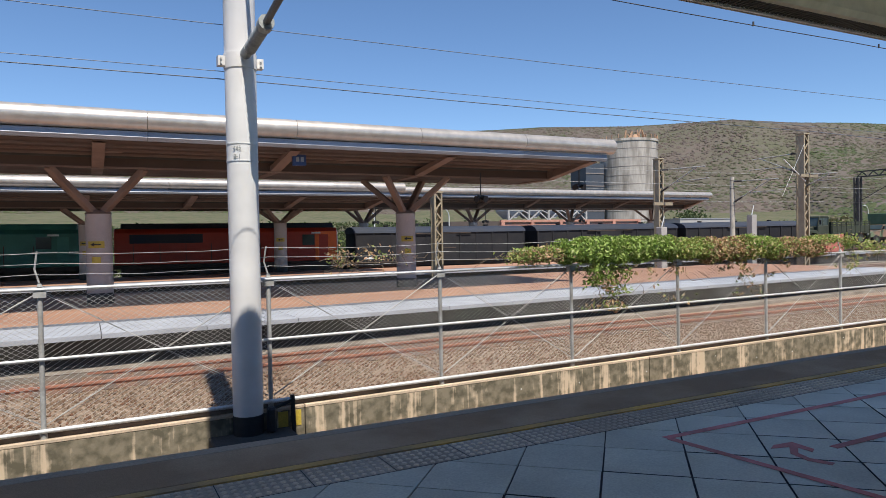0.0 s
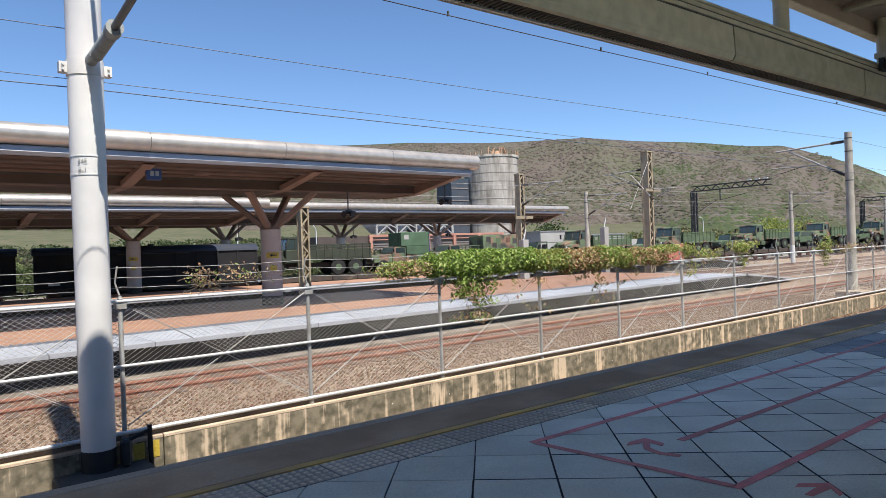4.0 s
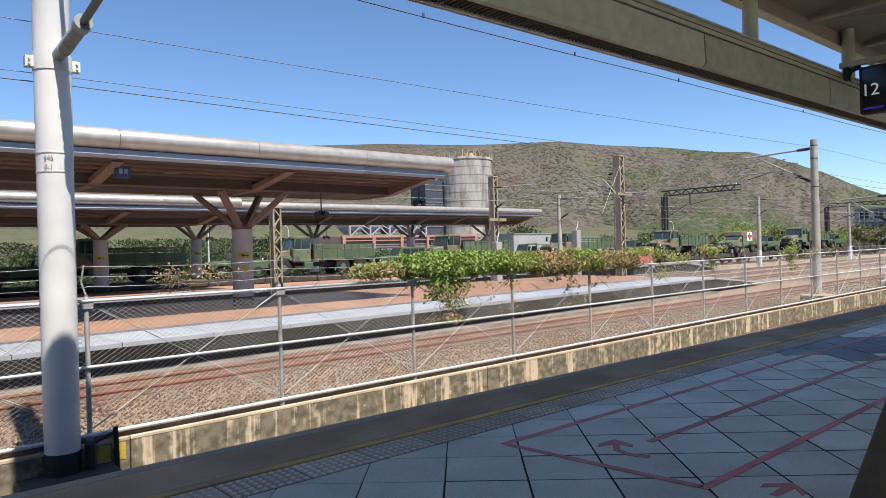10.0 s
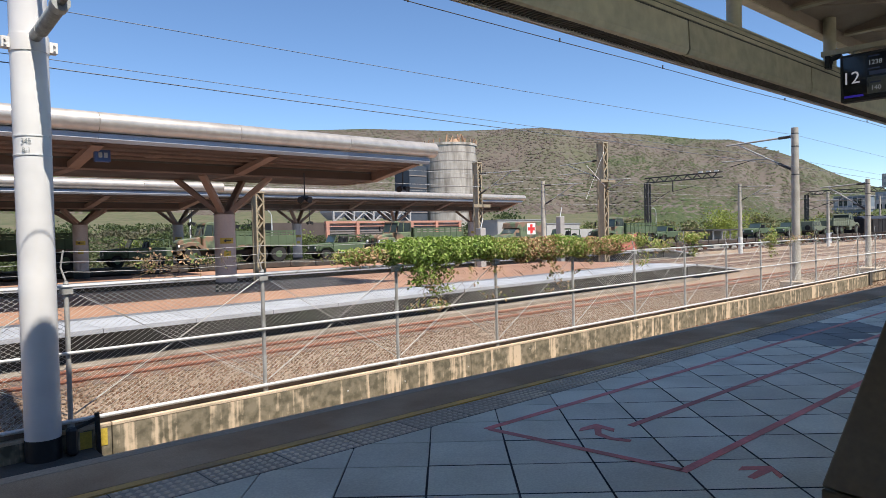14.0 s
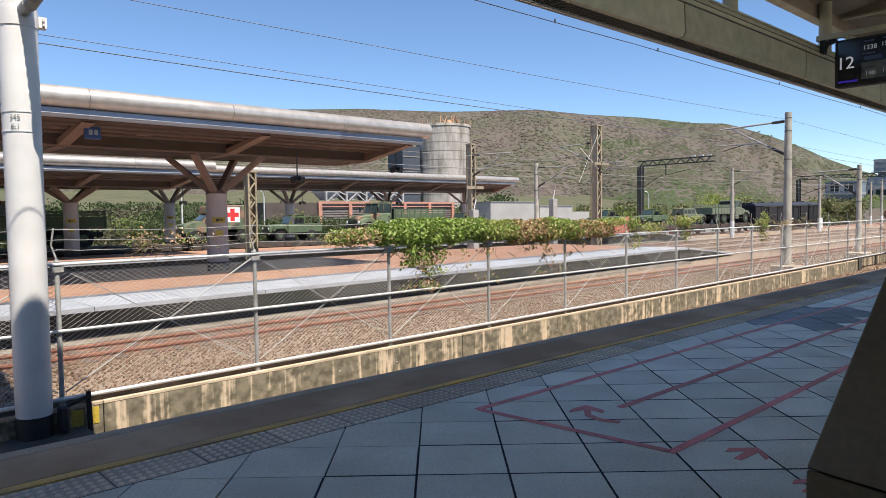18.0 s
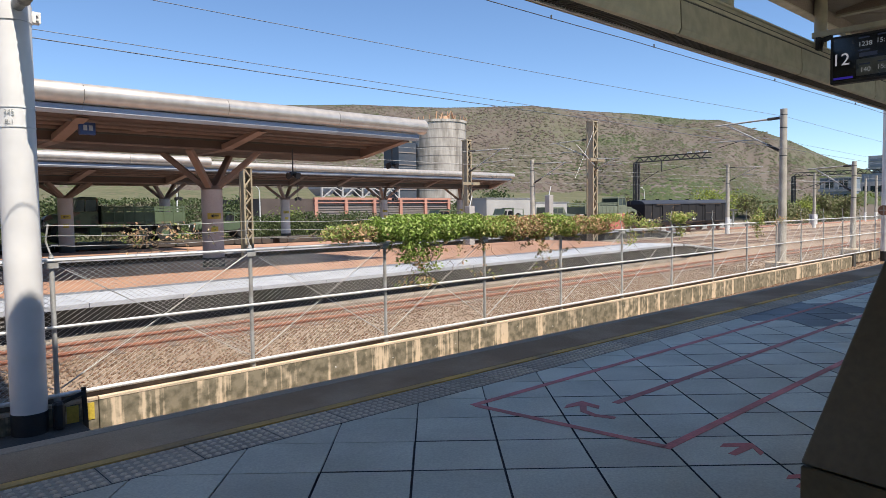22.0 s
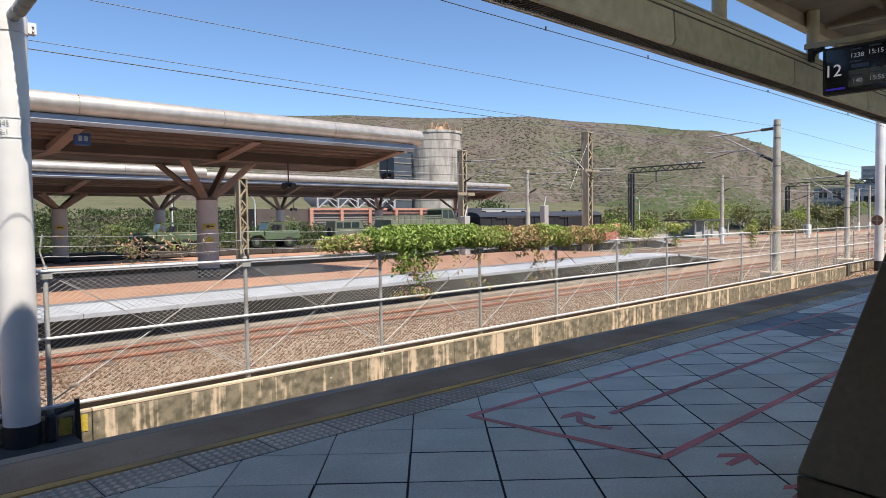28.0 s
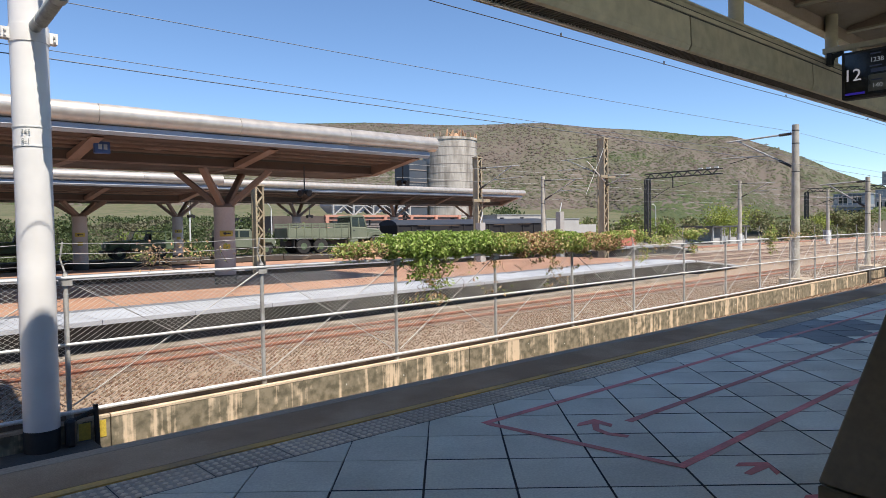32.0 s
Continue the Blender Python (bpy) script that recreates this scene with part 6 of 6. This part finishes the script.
def build_far_track():
    t = thing("track_train", "railway track on a low ballast bank, curving past the far platforms", "railway track", kind="structure")
    xs = [-60 + k * 4 for k in range(73)]

    def ribbon(name, mat, offsets, label=""):
        vs, fs = [], []
        n = len(offsets)
        for x in xs:
            p = far_track_point(x)
            d = (far_track_point(x + 1) - far_track_point(x - 1)).normalized()
            side = Vector((-d.y, d.x, 0)).normalized()
            vs += [p + side * o + Vector((0, 0, h)) for o, h in offsets]
        for i in range(len(xs) - 1):
            for j in range(n):
                a, b = i * n + j, i * n + (j + 1) % n
                fs.append((a, a + n, b + n, b))
        ob = new(name, from_lists(name, vs, fs, mat))
        ob.parent = t
        tagged(ob, label)
    ribbon("ballast_bank", BALLAST, [(-3.4, -1.6), (-1.5, -0.16), (1.5, -0.16), (3.4, -1.6)], "sloping grey-brown ballast bank")
    for s in (-0.56, 0.56):
        ribbon("rail", RUST, [(s - 0.05, -0.15), (s - 0.035, 0.0), (s + 0.035, 0.0), (s + 0.05, -0.15)])
    bm = bmesh.new()
    box(bm, -0.12, 0.12, -1.05, 1.05, -0.24, -0.12)
    me = mesh_of("sleeper", bm, SLEEPER)
    for k in range(120):
        x = 30 + k * 0.62
        d = far_track_point(x + 1) - far_track_point(x - 1)
        ob = new("sleeper", me)
        ob.parent = t
        ob.matrix_basis = Matrix.Translation(far_track_point(x)) @ pose(0, 0, 0, 0, 0, math.degrees(math.atan2(d.y, d.x)))


def build_train():
    origin = Matrix.Identity(4)
    add(locomotive(14.6, "orange-red diesel locomotive with a dark blue roof", SHADED_ORANGE, LOCOBLUE), 8.7)
    add(locomotive(12.0, "teal green engine at the head of the train", TEAL, TEAL), -5.3)
    first = box_wagon(12.9)
    add(first, 22.7)
    add(copy_thing(first, origin), 36.6)
    add(copy_thing(first, origin), 50.3)
    short = box_wagon(7.9, "short charcoal covered goods wagon with a curved roof")
    add(short, 234.8)
    add(copy_thing(short, origin), 242.6)
    flat = flat_wagon(12.7)
    for i in range(13):
        add(flat if i == 0 else copy_thing(flat, origin), 57.3 + (i + 0.5) * 13.3)
    deck = 1.06
    truck = army_truck("camouflaged army truck with an open dropside bed on a flat wagon", "drop")
    for i, s in enumerate((86.0, 98.2, 111.8, 124.9, 138.0, 152.8, 178.1)):
        add(truck if i == 0 else copy_thing(truck, origin), s - 1.75, deck)
    add(army_truck("olive army truck with a slatted rack, canopy shade put into its paint", "drop", SHADED_OLIVE), 57.2, deck)
    add(utility("army utility vehicle with a tall green shelter on a flat wagon", "shelter"), 65.4, deck)
    add(utility("camouflaged army pickup on a flat wagon", "pickup"), 70.3, deck)
    add(shelter_trailer(), 75.3, deck)
    add(army_truck("faded olive army truck with high sides, facing the train's tail", "drop", FADED), 229.9, deck, True)
    add(ambulance(), 163.5, deck)
    op = jeep("open olive jeep with roll bars on a flat wagon", "open")
    for i, s in enumerate((79.6, 93.4, 106.0, 131.9, 145.9, 169.4, 185.0, 203.2, 210.4)):
        add(op if i == 0 else copy_thing(op, origin), s, deck)
    hard = jeep("closed olive army jeep with a hard cabin on a flat wagon", "hard")
    add(hard, 118.8, deck)
    add(jeep("closed faded grey-green army jeep facing the train's tail", "hard", FADED), 221.3, deck, True)


# ---- behind the tracks ----
def build_far_side():
    # silo with its dark stair tower
    s = thing("silo", "tall weathered grey concrete silo with a rusty top", "silo", at=pose(103.4, 112, -1.3))
    bm = bmesh.new()
    rod(bm, (0, 0, 0), (0, 0, 22.0), 6.0, n=40, caps=True)
    part("shell", bm, SILO, s, smooth=True)
    for k in range(1, 12):
        bm = bmesh.new()
        rod(bm, (0, 0, k * 1.85), (0, 0, k * 1.85 + 0.12), 6.03, n=40)
        part("pour_joint", bm, LOUVRE, s, smooth=True)
    bm = bmesh.new()
    rod(bm, (0, 0, 22.0), (0, 0, 22.5), 6.15, n=40)
    part("rim", bm, SILO, s)
    rng = random.Random(4)
    for k in range(26):
        a = k / 26 * 6.283
        boxpart("rim_post", (6 * math.cos(a) - 0.08, 6 * math.cos(a) + 0.08, 6 * math.sin(a) - 0.08, 6 * math.sin(a) + 0.08, 22.5, 23.2 + rng.random() * 0.3), SILO_TOP, s)
    bm = bmesh.new()
    rod(bm, (1.5, 0, 22.5), (1.8, 0, 24.0), 2.2, 0.9, 9)
    for k in range(14):
        q = Vector((1.5 + rng.uniform(-2.2, 2.2), rng.uniform(-2, 2), 22.5))
        rod(bm, q, q + Vector((rng.uniform(-0.8, 0.8), 0, rng.uniform(1.2, 2.8))), 0.22, 0.08, 5)
    for v in bm.verts:
        v.co += Vector((noise.noise(v.co), noise.noise(v.co * 1.7), noise.noise(v.co * 0.6))) * 0.7
    part("rusty_plant", bm, SILO_TOP, s, "orange rusty machinery on top")
    t = thing("stair_tower", "dark blue sheet-clad tower beside the silo", "tower")
    boxpart("shaft", (91.8, 96.6, 112, 117, -1.3, 16.2), NAVY, t)
    for k in range(6):
        boxpart("band", (91.75, 96.65, 111.9, 111.99, 1 + k * 2.6, 1.2 + k * 2.6), LOUVRE, t)
    # louvred building with salmon frames
    b = thing("louvred_building", "long grey louvred shed with salmon pillars and beams", "building")
    boxpart("dark_end", (40.2, 47.4, 75.2, 90, -1.3, 3.45), DARKBROWN, b)
    boxpart("body", (47.4, 71.2, 75.3, 90, -1.3, 3.3), LOUVRE, b)
    for k in range(6):
        x = 47.7 + k * 4.65
        boxpart("pillar", (x - 0.24, x + 0.24, 74.8, 75.08, -1.3, 3.6), SALMON, b)
    for z in (3.32, 2.86):
        boxpart("beam", (47.4, 71.3, 74.85, 75.2, z, z + 0.28 if z > 3 else z + 0.12), SALMON, b)
    for k in range(11):
        boxpart("louvre", (47.4, 71.2, 75.1, 75.28, -0.6 + k * 0.32, -0.42 + k * 0.32), LOUVRE, b)
    boxpart("low_beam", (47.4, 71.3, 74.85, 75.08, 0.2, 0.42), SALMON, b)
    # steel hopper frame behind
    h = thing("hopper_frame", "pale steel frame with hoppers behind the shed", "steel frame")
    for k in range(5):
        x = 52.0 + k * 3.4
        boxpart("post", (x - 0.13, x + 0.13, 80, 80.3, -1.3, 6.2), POSTGREY, h)
        if k < 4:
            bm = bmesh.new()
            bar(bm, (x, 80.1, 3.6), (x + 1.7, 80.1, 4.9), 0.15, 0.15)
            bar(bm, (x + 3.4, 80.1, 3.6), (x + 1.7, 80.1, 4.9), 0.15, 0.15)
            bar(bm, (x, 80.1, 6.0), (x + 3.4, 80.1, 4.6), 0.12, 0.12)
            part("brace", bm, POSTGREY, h)
            bm = bmesh.new()
            slab(bm, [(x + 0.3, 6.0), (x + 0.3, 5.0), (x + 1.5, 4.0), (x + 1.9, 4.0), (x + 3.1, 5.0), (x + 3.1, 6.0)], 81, 84)
            part("hopper", bm, GREYROOF, h)
    boxpart("top_beam", (51.8, 65.9, 80, 80.35, 5.9, 6.15), POSTGREY, h)
    boxpart("roof", (51.5, 66.2, 80.5, 86, 6.2, 6.4), GREYROOF, h)
    # low grey buildings
    g = thing("low_building", "low plain grey concrete building behind the tracks", "building")
    boxpart("wall", (69.8, 80.4, 66, 72, -1.3, 3.35), GREYWALL, g)
    boxpart("low_block", (80.5, 88.6, 66, 72, -1.3, 2.75), GREYWALL, g)
    boxpart("side_wall", (88.7, 94.5, 67, 72, -1.3, 1.9), GREYWALL, g)
    boxpart("roof_edge", (80.4, 88.7, 65.9, 72.1, 2.75, 2.87), GREYROOF, g)
    boxpart("roof_edge", (69.7, 80.4, 65.9, 72.1, 3.35, 3.45), GREYROOF, g)
    # far office building
    o = thing("office_building", "distant blue-grey office building with window bands", "building")
    boxpart("wall", (260, 266, 75, 85.8, -1.3, 11.0), HAZY, o)
    boxpart("ledge", (259.4, 266, 74.8, 86.2, 6.6, 7.5), GREYROOF, o)
    boxpart("roof", (259.7, 266.2, 74.8, 86.0, 11.0, 11.35), GREYROOF, o)
    for k in range(7):
        y = 75.7 + k * 1.45
        boxpart("window", (259.86, 259.99, y, y + 1.1, 8.0, 10.4), PANE if k % 3 else GREYWALL, o)
        boxpart("mullion", (259.75, 259.99, y - 0.25, y - 0.08, 7.5, 11.0), GREYWALL, o)
        boxpart("window", (259.86, 259.99, y, y + 1.1, 3.2, 5.6), PANE, o)
    a = thing("annexe", "distant pale annexe beside the office building", "building")
    boxpart("wall", (280, 300, 66, 78.9, -1.3, 10.2), GREYWALL, a)
    boxpart("upper_floor", (281, 300, 66, 78.9, 10.2, 13.0), HAZY, a)
    for k in range(5):
        boxpart("window", (279.86, 279.99, 67 + k * 2.4, 68.5 + k * 2.4, 6.5, 8.6), PANE, a)
        boxpart("window", (280.86, 280.99, 67 + k * 2.4, 68.5 + k * 2.4, 10.8, 12.4), GREYROOF, a)
    t2 = thing("tower_block", "distant pale block on a narrower blue-grey base", "building")
    boxpart("base", (432, 452, 98, 116.0, -1.3, 21.5), HAZY, t2)
    boxpart("top_block", (430, 454, 96, 117.6, 21.5, 28.8), GREYROOF, t2)
    for k in range(2):
        boxpart("window_band", (429.8, 429.98, 97, 116.6, 22.6 + k * 3.2, 24.0 + k * 3.2), HAZY, t2)
    rodpart("aerial", (440, 112, 28.8), (440, 112, 36), 0.14, POSTGREY, t2)
    # open shed and switch cabinet beside the tracks
    h2 = thing("shed", "low open shed with a flat green-grey roof beside the tracks", "shed")
    boxpart("roof", (94.6, 106.6, 47, 52, 1.15, 1.36), DARKSTEEL, h2)
    boxpart("back_wall", (95.2, 106.1, 51.4, 51.7, -1.3, 1.15), GREYWALL, h2)
    for k in range(5):
        boxpart("post", (95.2 + k * 2.68, 95.38 + k * 2.68, 47.3, 47.48, -1.3, 1.15), POSTGREY, h2)
    for k in range(4):
        boxpart("panel", (95.45 + k * 2.68, 97.8 + k * 2.68, 47.6, 47.7, -1.3, -0.4 + 0.25 * (k % 2)), GREYROOF if k % 2 else GREYWALL, h2)
    c = thing("switch_cabinet", "pale grey upright switch cabinet beside the track", "cabinet")
    boxpart("body", (101.8, 102.9, 34.2, 34.9, -1.3, 0.52), WHITE, c, bevel=0.03)
    boxpart("lid", (101.7, 103.0, 34.1, 35.0, 0.52, 0.6), GREYROOF, c)
    boxpart("door", (101.74, 101.8, 34.28, 34.82, -1.0, 0.42), GREYROOF, c)
    # trees
    tree("tree", 86.5, 80, -1.3, 6.6, 4.6, TREE_LEAF, 1, 1700, "broad dark green tree beside the silo")
    tree("tree", 127.5, 60, -1.3, 5.6, 4.8, BRIGHT_LEAF, 2, 1500, "fresh yellow-green tree on the bank")
    tree("tree", 141, 60, -1.3, 5.8, 3.4, BANK_LEAF, 3, 1400, "olive leafy tree behind the tracks")
    tree("tree", 131, 46.3, -1.3, 4.2, 2.8, BRIGHT_LEAF, 4, 1200, "fresh yellow-green tree on the bank")
    tree("tree", 136, 44.6, -1.3, 5.2, 3.2, BANK_LEAF, 14, 1900, "olive tree before the office building")
    tree("tree", 141, 42.6, -1.3, 5.4, 3.2, BANK_LEAF, 15, 1900, "olive tree before the office building")
    tree("tree", 228, 62, -1.3, 7.5, 3.6, LIME_LEAF, 5, 900, "fresh yellow-green tree on the bank")
    tree("tree", 252, 62, -1.3, 8.0, 4.4, TREE_LEAF, 6, 900)
    tree("tree", 275, 62, -1.3, 8.4, 4.6, TREE_LEAF, 7, 900)
    tree("tree", 300, 62, -1.3, 8.0, 4.6, LIME_LEAF, 8, 900)
    for i, x in enumerate((6, 11, 16, 21, 27, 33, 38)):
        tree("tree", x + (i % 2), 66 + (i % 3) * 2, -1.3, 3.4 + (i % 3) * 0.7, 2.6, TREE_LEAF if i % 3 else LIME_LEAF, 20 + i, 700, "low green tree on the bank behind the train")
    shrubs("bank_shrubs", "green and yellow shrubs along the far bank", -8, 48, 58, 66, -1.3, 3.3, TREE_LEAF, 41, 26000, 0.13)
    shrubs("bank_shrubs", "yellow-green shrubs on the grassy bank", -20, 60, 68, 100, -1.0, 1.4, SCRUB_OLIVE, 44, 30000, 0.24, 0.1, 0.3)
    shrubs("bank_shrubs", "dark green shrubs on the grassy bank", -20, 60, 70, 110, -0.9, 1.5, TREE_LEAF, 45, 20000, 0.22, 0.1, 0.5)
    shrubs("bank_shrubs", "pale green shrubs along the far bank", 95, 330, 62, 74, -1.3, 4.2, LIME_LEAF, 42, 9000, 0.30)
    shrubs("bank_shrubs", "dark green shrubs along the far bank", 95, 330, 66, 80, -1.3, 5.2, BANK_LEAF, 43, 24000, 0.36)
    shrubs("bank_shrubs", "olive shrubs on the bank beside the silo", 55, 118, 76, 104, -0.6, 2.2, SCRUB_GREEN, 46, 9000, 0.32, 0.1, 0.35)
    shrubs("bank_shrubs", "olive shrubs along the far bank", 112, 176, 41.5, 49, -1.3, 3.6, BANK_LEAF, 47, 22000, 0.24)
    # street lamps on the bank
    for x, y, z in ((24.0, 60, 4.8), (33, 62, 5.0), (118, 70, 6.0)):
        l = thing("street_lamp", "grey curved street lamp on the bank", "street lamp", at=pose(x, y, -1.3))
        rodpart("pole", (0, 0, 0), (0, 0, z), 0.09, GALV, l, r2=0.06)
        bm = bmesh.new()
        last = Vector((0, 0, z))
        for k in range(1, 6):
            a = k / 5 * 1.3
            q = Vector((-1.2 * (1 - math.cos(a)), 0, z + 0.9 * math.sin(a)))
            rod(bm, last, q, 0.05, n=6)
            last = q
        part("arm", bm, GALV, l)
        boxpart("lamp_head", (-1.5, -0.8, -0.12, 0.12, z + 0.82, z + 0.94), WHITEMARK, l)


def motions():
    """Every wagon and vehicle follows the far track, slowing as it goes."""
    times = [0, 0.5] + list(range(1, 33))
    for ob, s, up, turned in MOVERS:
        walk(ob, [(t, train_pose(s - gone(t), up, turned)) for t in times])


# ---- put together ----
build_ground()
build_hill()
track("track_near", 7.42, -40, 90, RAIL_Z)
track("track_middle", 16.02, -40, 120, RAIL_Z - 0.02, math.radians(0.7))
track("track_third", 31.3, -40, 150, RAIL_Z, steel=RUST_DULL, bed=BALLAST)
track("track_yard", 23.6, 46, 150, RAIL_Z - 0.02, math.radians(0.5), steel=RUST_DULL, bed=BALLAST)
track("track_siding", 27.2, 46, 150, RAIL_Z - 0.02, math.radians(0.5), steel=RUST_DULL, bed=BALLAST)
platform = build_near_platform()
build_tape()
build_roof()
build_board()
build_cabinet()
build_wall()
build_fence()
build_vine()
build_mast()
far_platform("platform_a", "terracotta platform with a broad white edge", ((-40, 14.35), (36, 18.9)), ((-40, 30.6), (36, 29.2)), PLAT_Z)
far_platform("platform_b", "terracotta platform behind the first one", ((-40, 34.3), (60, 34.3)), ((-40, 46.5), (60, 38.2)), PLAT_Z)
far_platform("platform_c", "terracotta platform behind the train", ((8, 48.5), (56, 42.3)), ((8, 55), (56, 53)), PLAT_Z)
far_canopy("canopy_a", "silver-edged platform canopy on brown forked columns", -50, 18.37, 25.2, 4.37, 5.33, 4.01, (-33, -22, -10.75, 0.36, 11.42), PLAT_Z, 2.6, 0.40, 1.35, 1.12)
far_canopy("canopy_b", "second silver-edged platform canopy on forked columns", -45, 16.2, 41.5, 5.6, 4.73, 3.45, (-20.6, -10.3, 0.0, 10.45), PLAT_Z, 2.62, 0.39, 1.1)
far_canopy("canopy_c", "third silver-edged platform canopy behind the train", 8, 52.6, 49.5, 3.5, 5.35, 3.9, (18.9, 28.6, 38.7, 48.5), PLAT_Z, 2.75, 0.38, 1.15)
hanging("loudspeaker", "black twin horn loudspeaker hanging from the canopy", 18.0, 22.4, 3.58, 0.9)
hanging("loudspeaker", "black twin horn loudspeaker hanging from the canopy", 13.3, 22.4, 3.05, 1.0)
for hx in (18.9, 23.6, 28.3, 38.0):
    hanging("loudspeaker", "black horn loudspeaker hanging from the third canopy", hx, 47.0, 2.75, 1.1)
tall = lattice("lattice_mast", 43.2, 30, -1.3, 8.1, 0.46, 0.52, "tall brown steel lattice mast with cantilever arms")
cantilever(tall, 6.9, 3.9)
cantilever(tall, 5.4, -2.4, 0.9)
rodpart("guy_rod", (-0.25, -0.3, 7.4), (-2.5, -0.3, 3.9), 0.010, GALV, tall)
rodpart("slant_strut", (-0.2, -0.35, 4.9), (-2.4, -0.35, 6.3), 0.035, GALV, tall)
boxpart("cross_plate", (-0.9, 0.9, -0.5, -0.38, 5.2, 5.4), LATTICE, tall)
short_mast = lattice("lattice_mast", 33.2, 33.2, -1.3, 6.4, 0.34, 0.40, "brown steel lattice mast with cantilever arms")
cantilever(short_mast, 5.7, -3.8)
boxpart("cross_plate", (-0.8, 0.8, -0.42, -0.30, 3.4, 3.6), LATTICE, short_mast)
lattice("lattice_mast", 16.8, 33.0, -1.3, 4.0, 0.40, 0.40, "yellow-brown lattice mast between the platforms")
concrete_pole(30.95, 11.7, -1.15, 5.86, 0.165, ((5.5, 3.0),))
concrete_pole(42.5, 12.3, -1.15, 4.12, 0.14, ((3.9, 2.4),))
concrete_pole(39.9, 33, -1.3, 5.4, 0.17, ((5.1, -3.6),))
concrete_pole(72.4, 33, -1.3, 6.2, 0.20, ((5.9, -3.6),), fat=False)
concrete_pole(98.0, 33, -1.3, 6.0, 0.20, ((5.7, -3.6),), fat=False)
concrete_pole(119.6, 33, -1.3, 5.8, 0.16, (), fat=False)
concrete_pole(125.1, 33, -1.3, 6.4, 0.20, ((6.0, -3.6),), fat=False)
gantry(98.7, 60, -1.3, 9.0, 12.6, "dark steel lattice gantry arm over the yard")
gantry(165, 60, -1.3, 8.4, 20.0, "dark steel lattice gantry over the yard")
build_far_side()
blue = thing("platform_sign", "small blue hanging platform sign under the canopy", "sign")
boxpart("case", (5.93, 6.37, 21.72, 21.88, 4.03, 4.42), SIGNBLUE, blue, bevel=0.02)
boxpart("hanger", (6.1, 6.2, 21.77, 21.83, 4.42, 4.62), DARKSTEEL, blue)
for k in range(2):
    boxpart("figure_bar", (6.03 + k * 0.15, 6.13 + k * 0.15, 21.70, 21.715, 4.15, 4.30), GREYROOF, blue)
red = thing("red_cabinet", "rusty red cabinet at the end of the platform", "cabinet")
boxpart("body", (55.7, 58.2, 36.6, 37.6, PLAT_Z, 1.2), RED_BOX, red, bevel=0.02)
boxpart("door", (55.9, 58.0, 36.57, 36.595, PLAT_Z + 0.1, 1.05), RED_BOX, red)
for x, y, z in ((28.6, 28.4, 1.95), (36.8, 29.0, 2.65)):
    c = thing("relay_cabinet", "slim pale grey trackside cabinet", "cabinet", at=pose(x, y, 0))
    boxpart("body", (-0.22, 0.22, -0.2, 0.2, -1.3, z), GREYWALL, c, bevel=0.02)
    rodpart("antenna", (0, 0, z), (0.2, 0, z + 0.6), 0.03, GALV, c)
wire([(-30, 7.5, 4.95), (5, 7.5, 4.967), (12.1, 7.5, 5.0), (19.2, 7.5, 5.04), (26, 7.5, 5.06), (60, 7.6, 5.12)], 0.0075, mat=DARKSTEEL, clips=(6.2, 9.6, 13.0, 19.2, 25.9, 33.0))
wire([(-30, 11, 5.0), (2.66, 11, 5.01), (30.9, 11.7, 5.55), (80, 13, 5.4)], 0.007)
wire([(-30, 11, 4.3), (2.46, 11, 4.29), (30.9, 11.7, 4.5), (80, 13, 4.4)], 0.006)
wire([(-30, 11, 4.17), (2.46, 11, 4.17), (16.7, 11.3, 4.2), (30.9, 11.5, 4.15), (80, 13, 4.2)], 0.0085)
for wy, wz in ((31.3, 4.7), (31.3, 5.5), (47.5, 4.6), (47.0, 5.6)):
    wire([(-30, wy, wz), (16.8, wy, wz), (43, wy, wz), (72, wy, wz + 0.1), (102, wy, wz + 0.2), (160, wy, wz + 0.3)], 0.010, mat=POSTGREY, label="thin overhead wire over the far tracks")
build_far_track()
build_train()
build_tiles(platform)
motions()
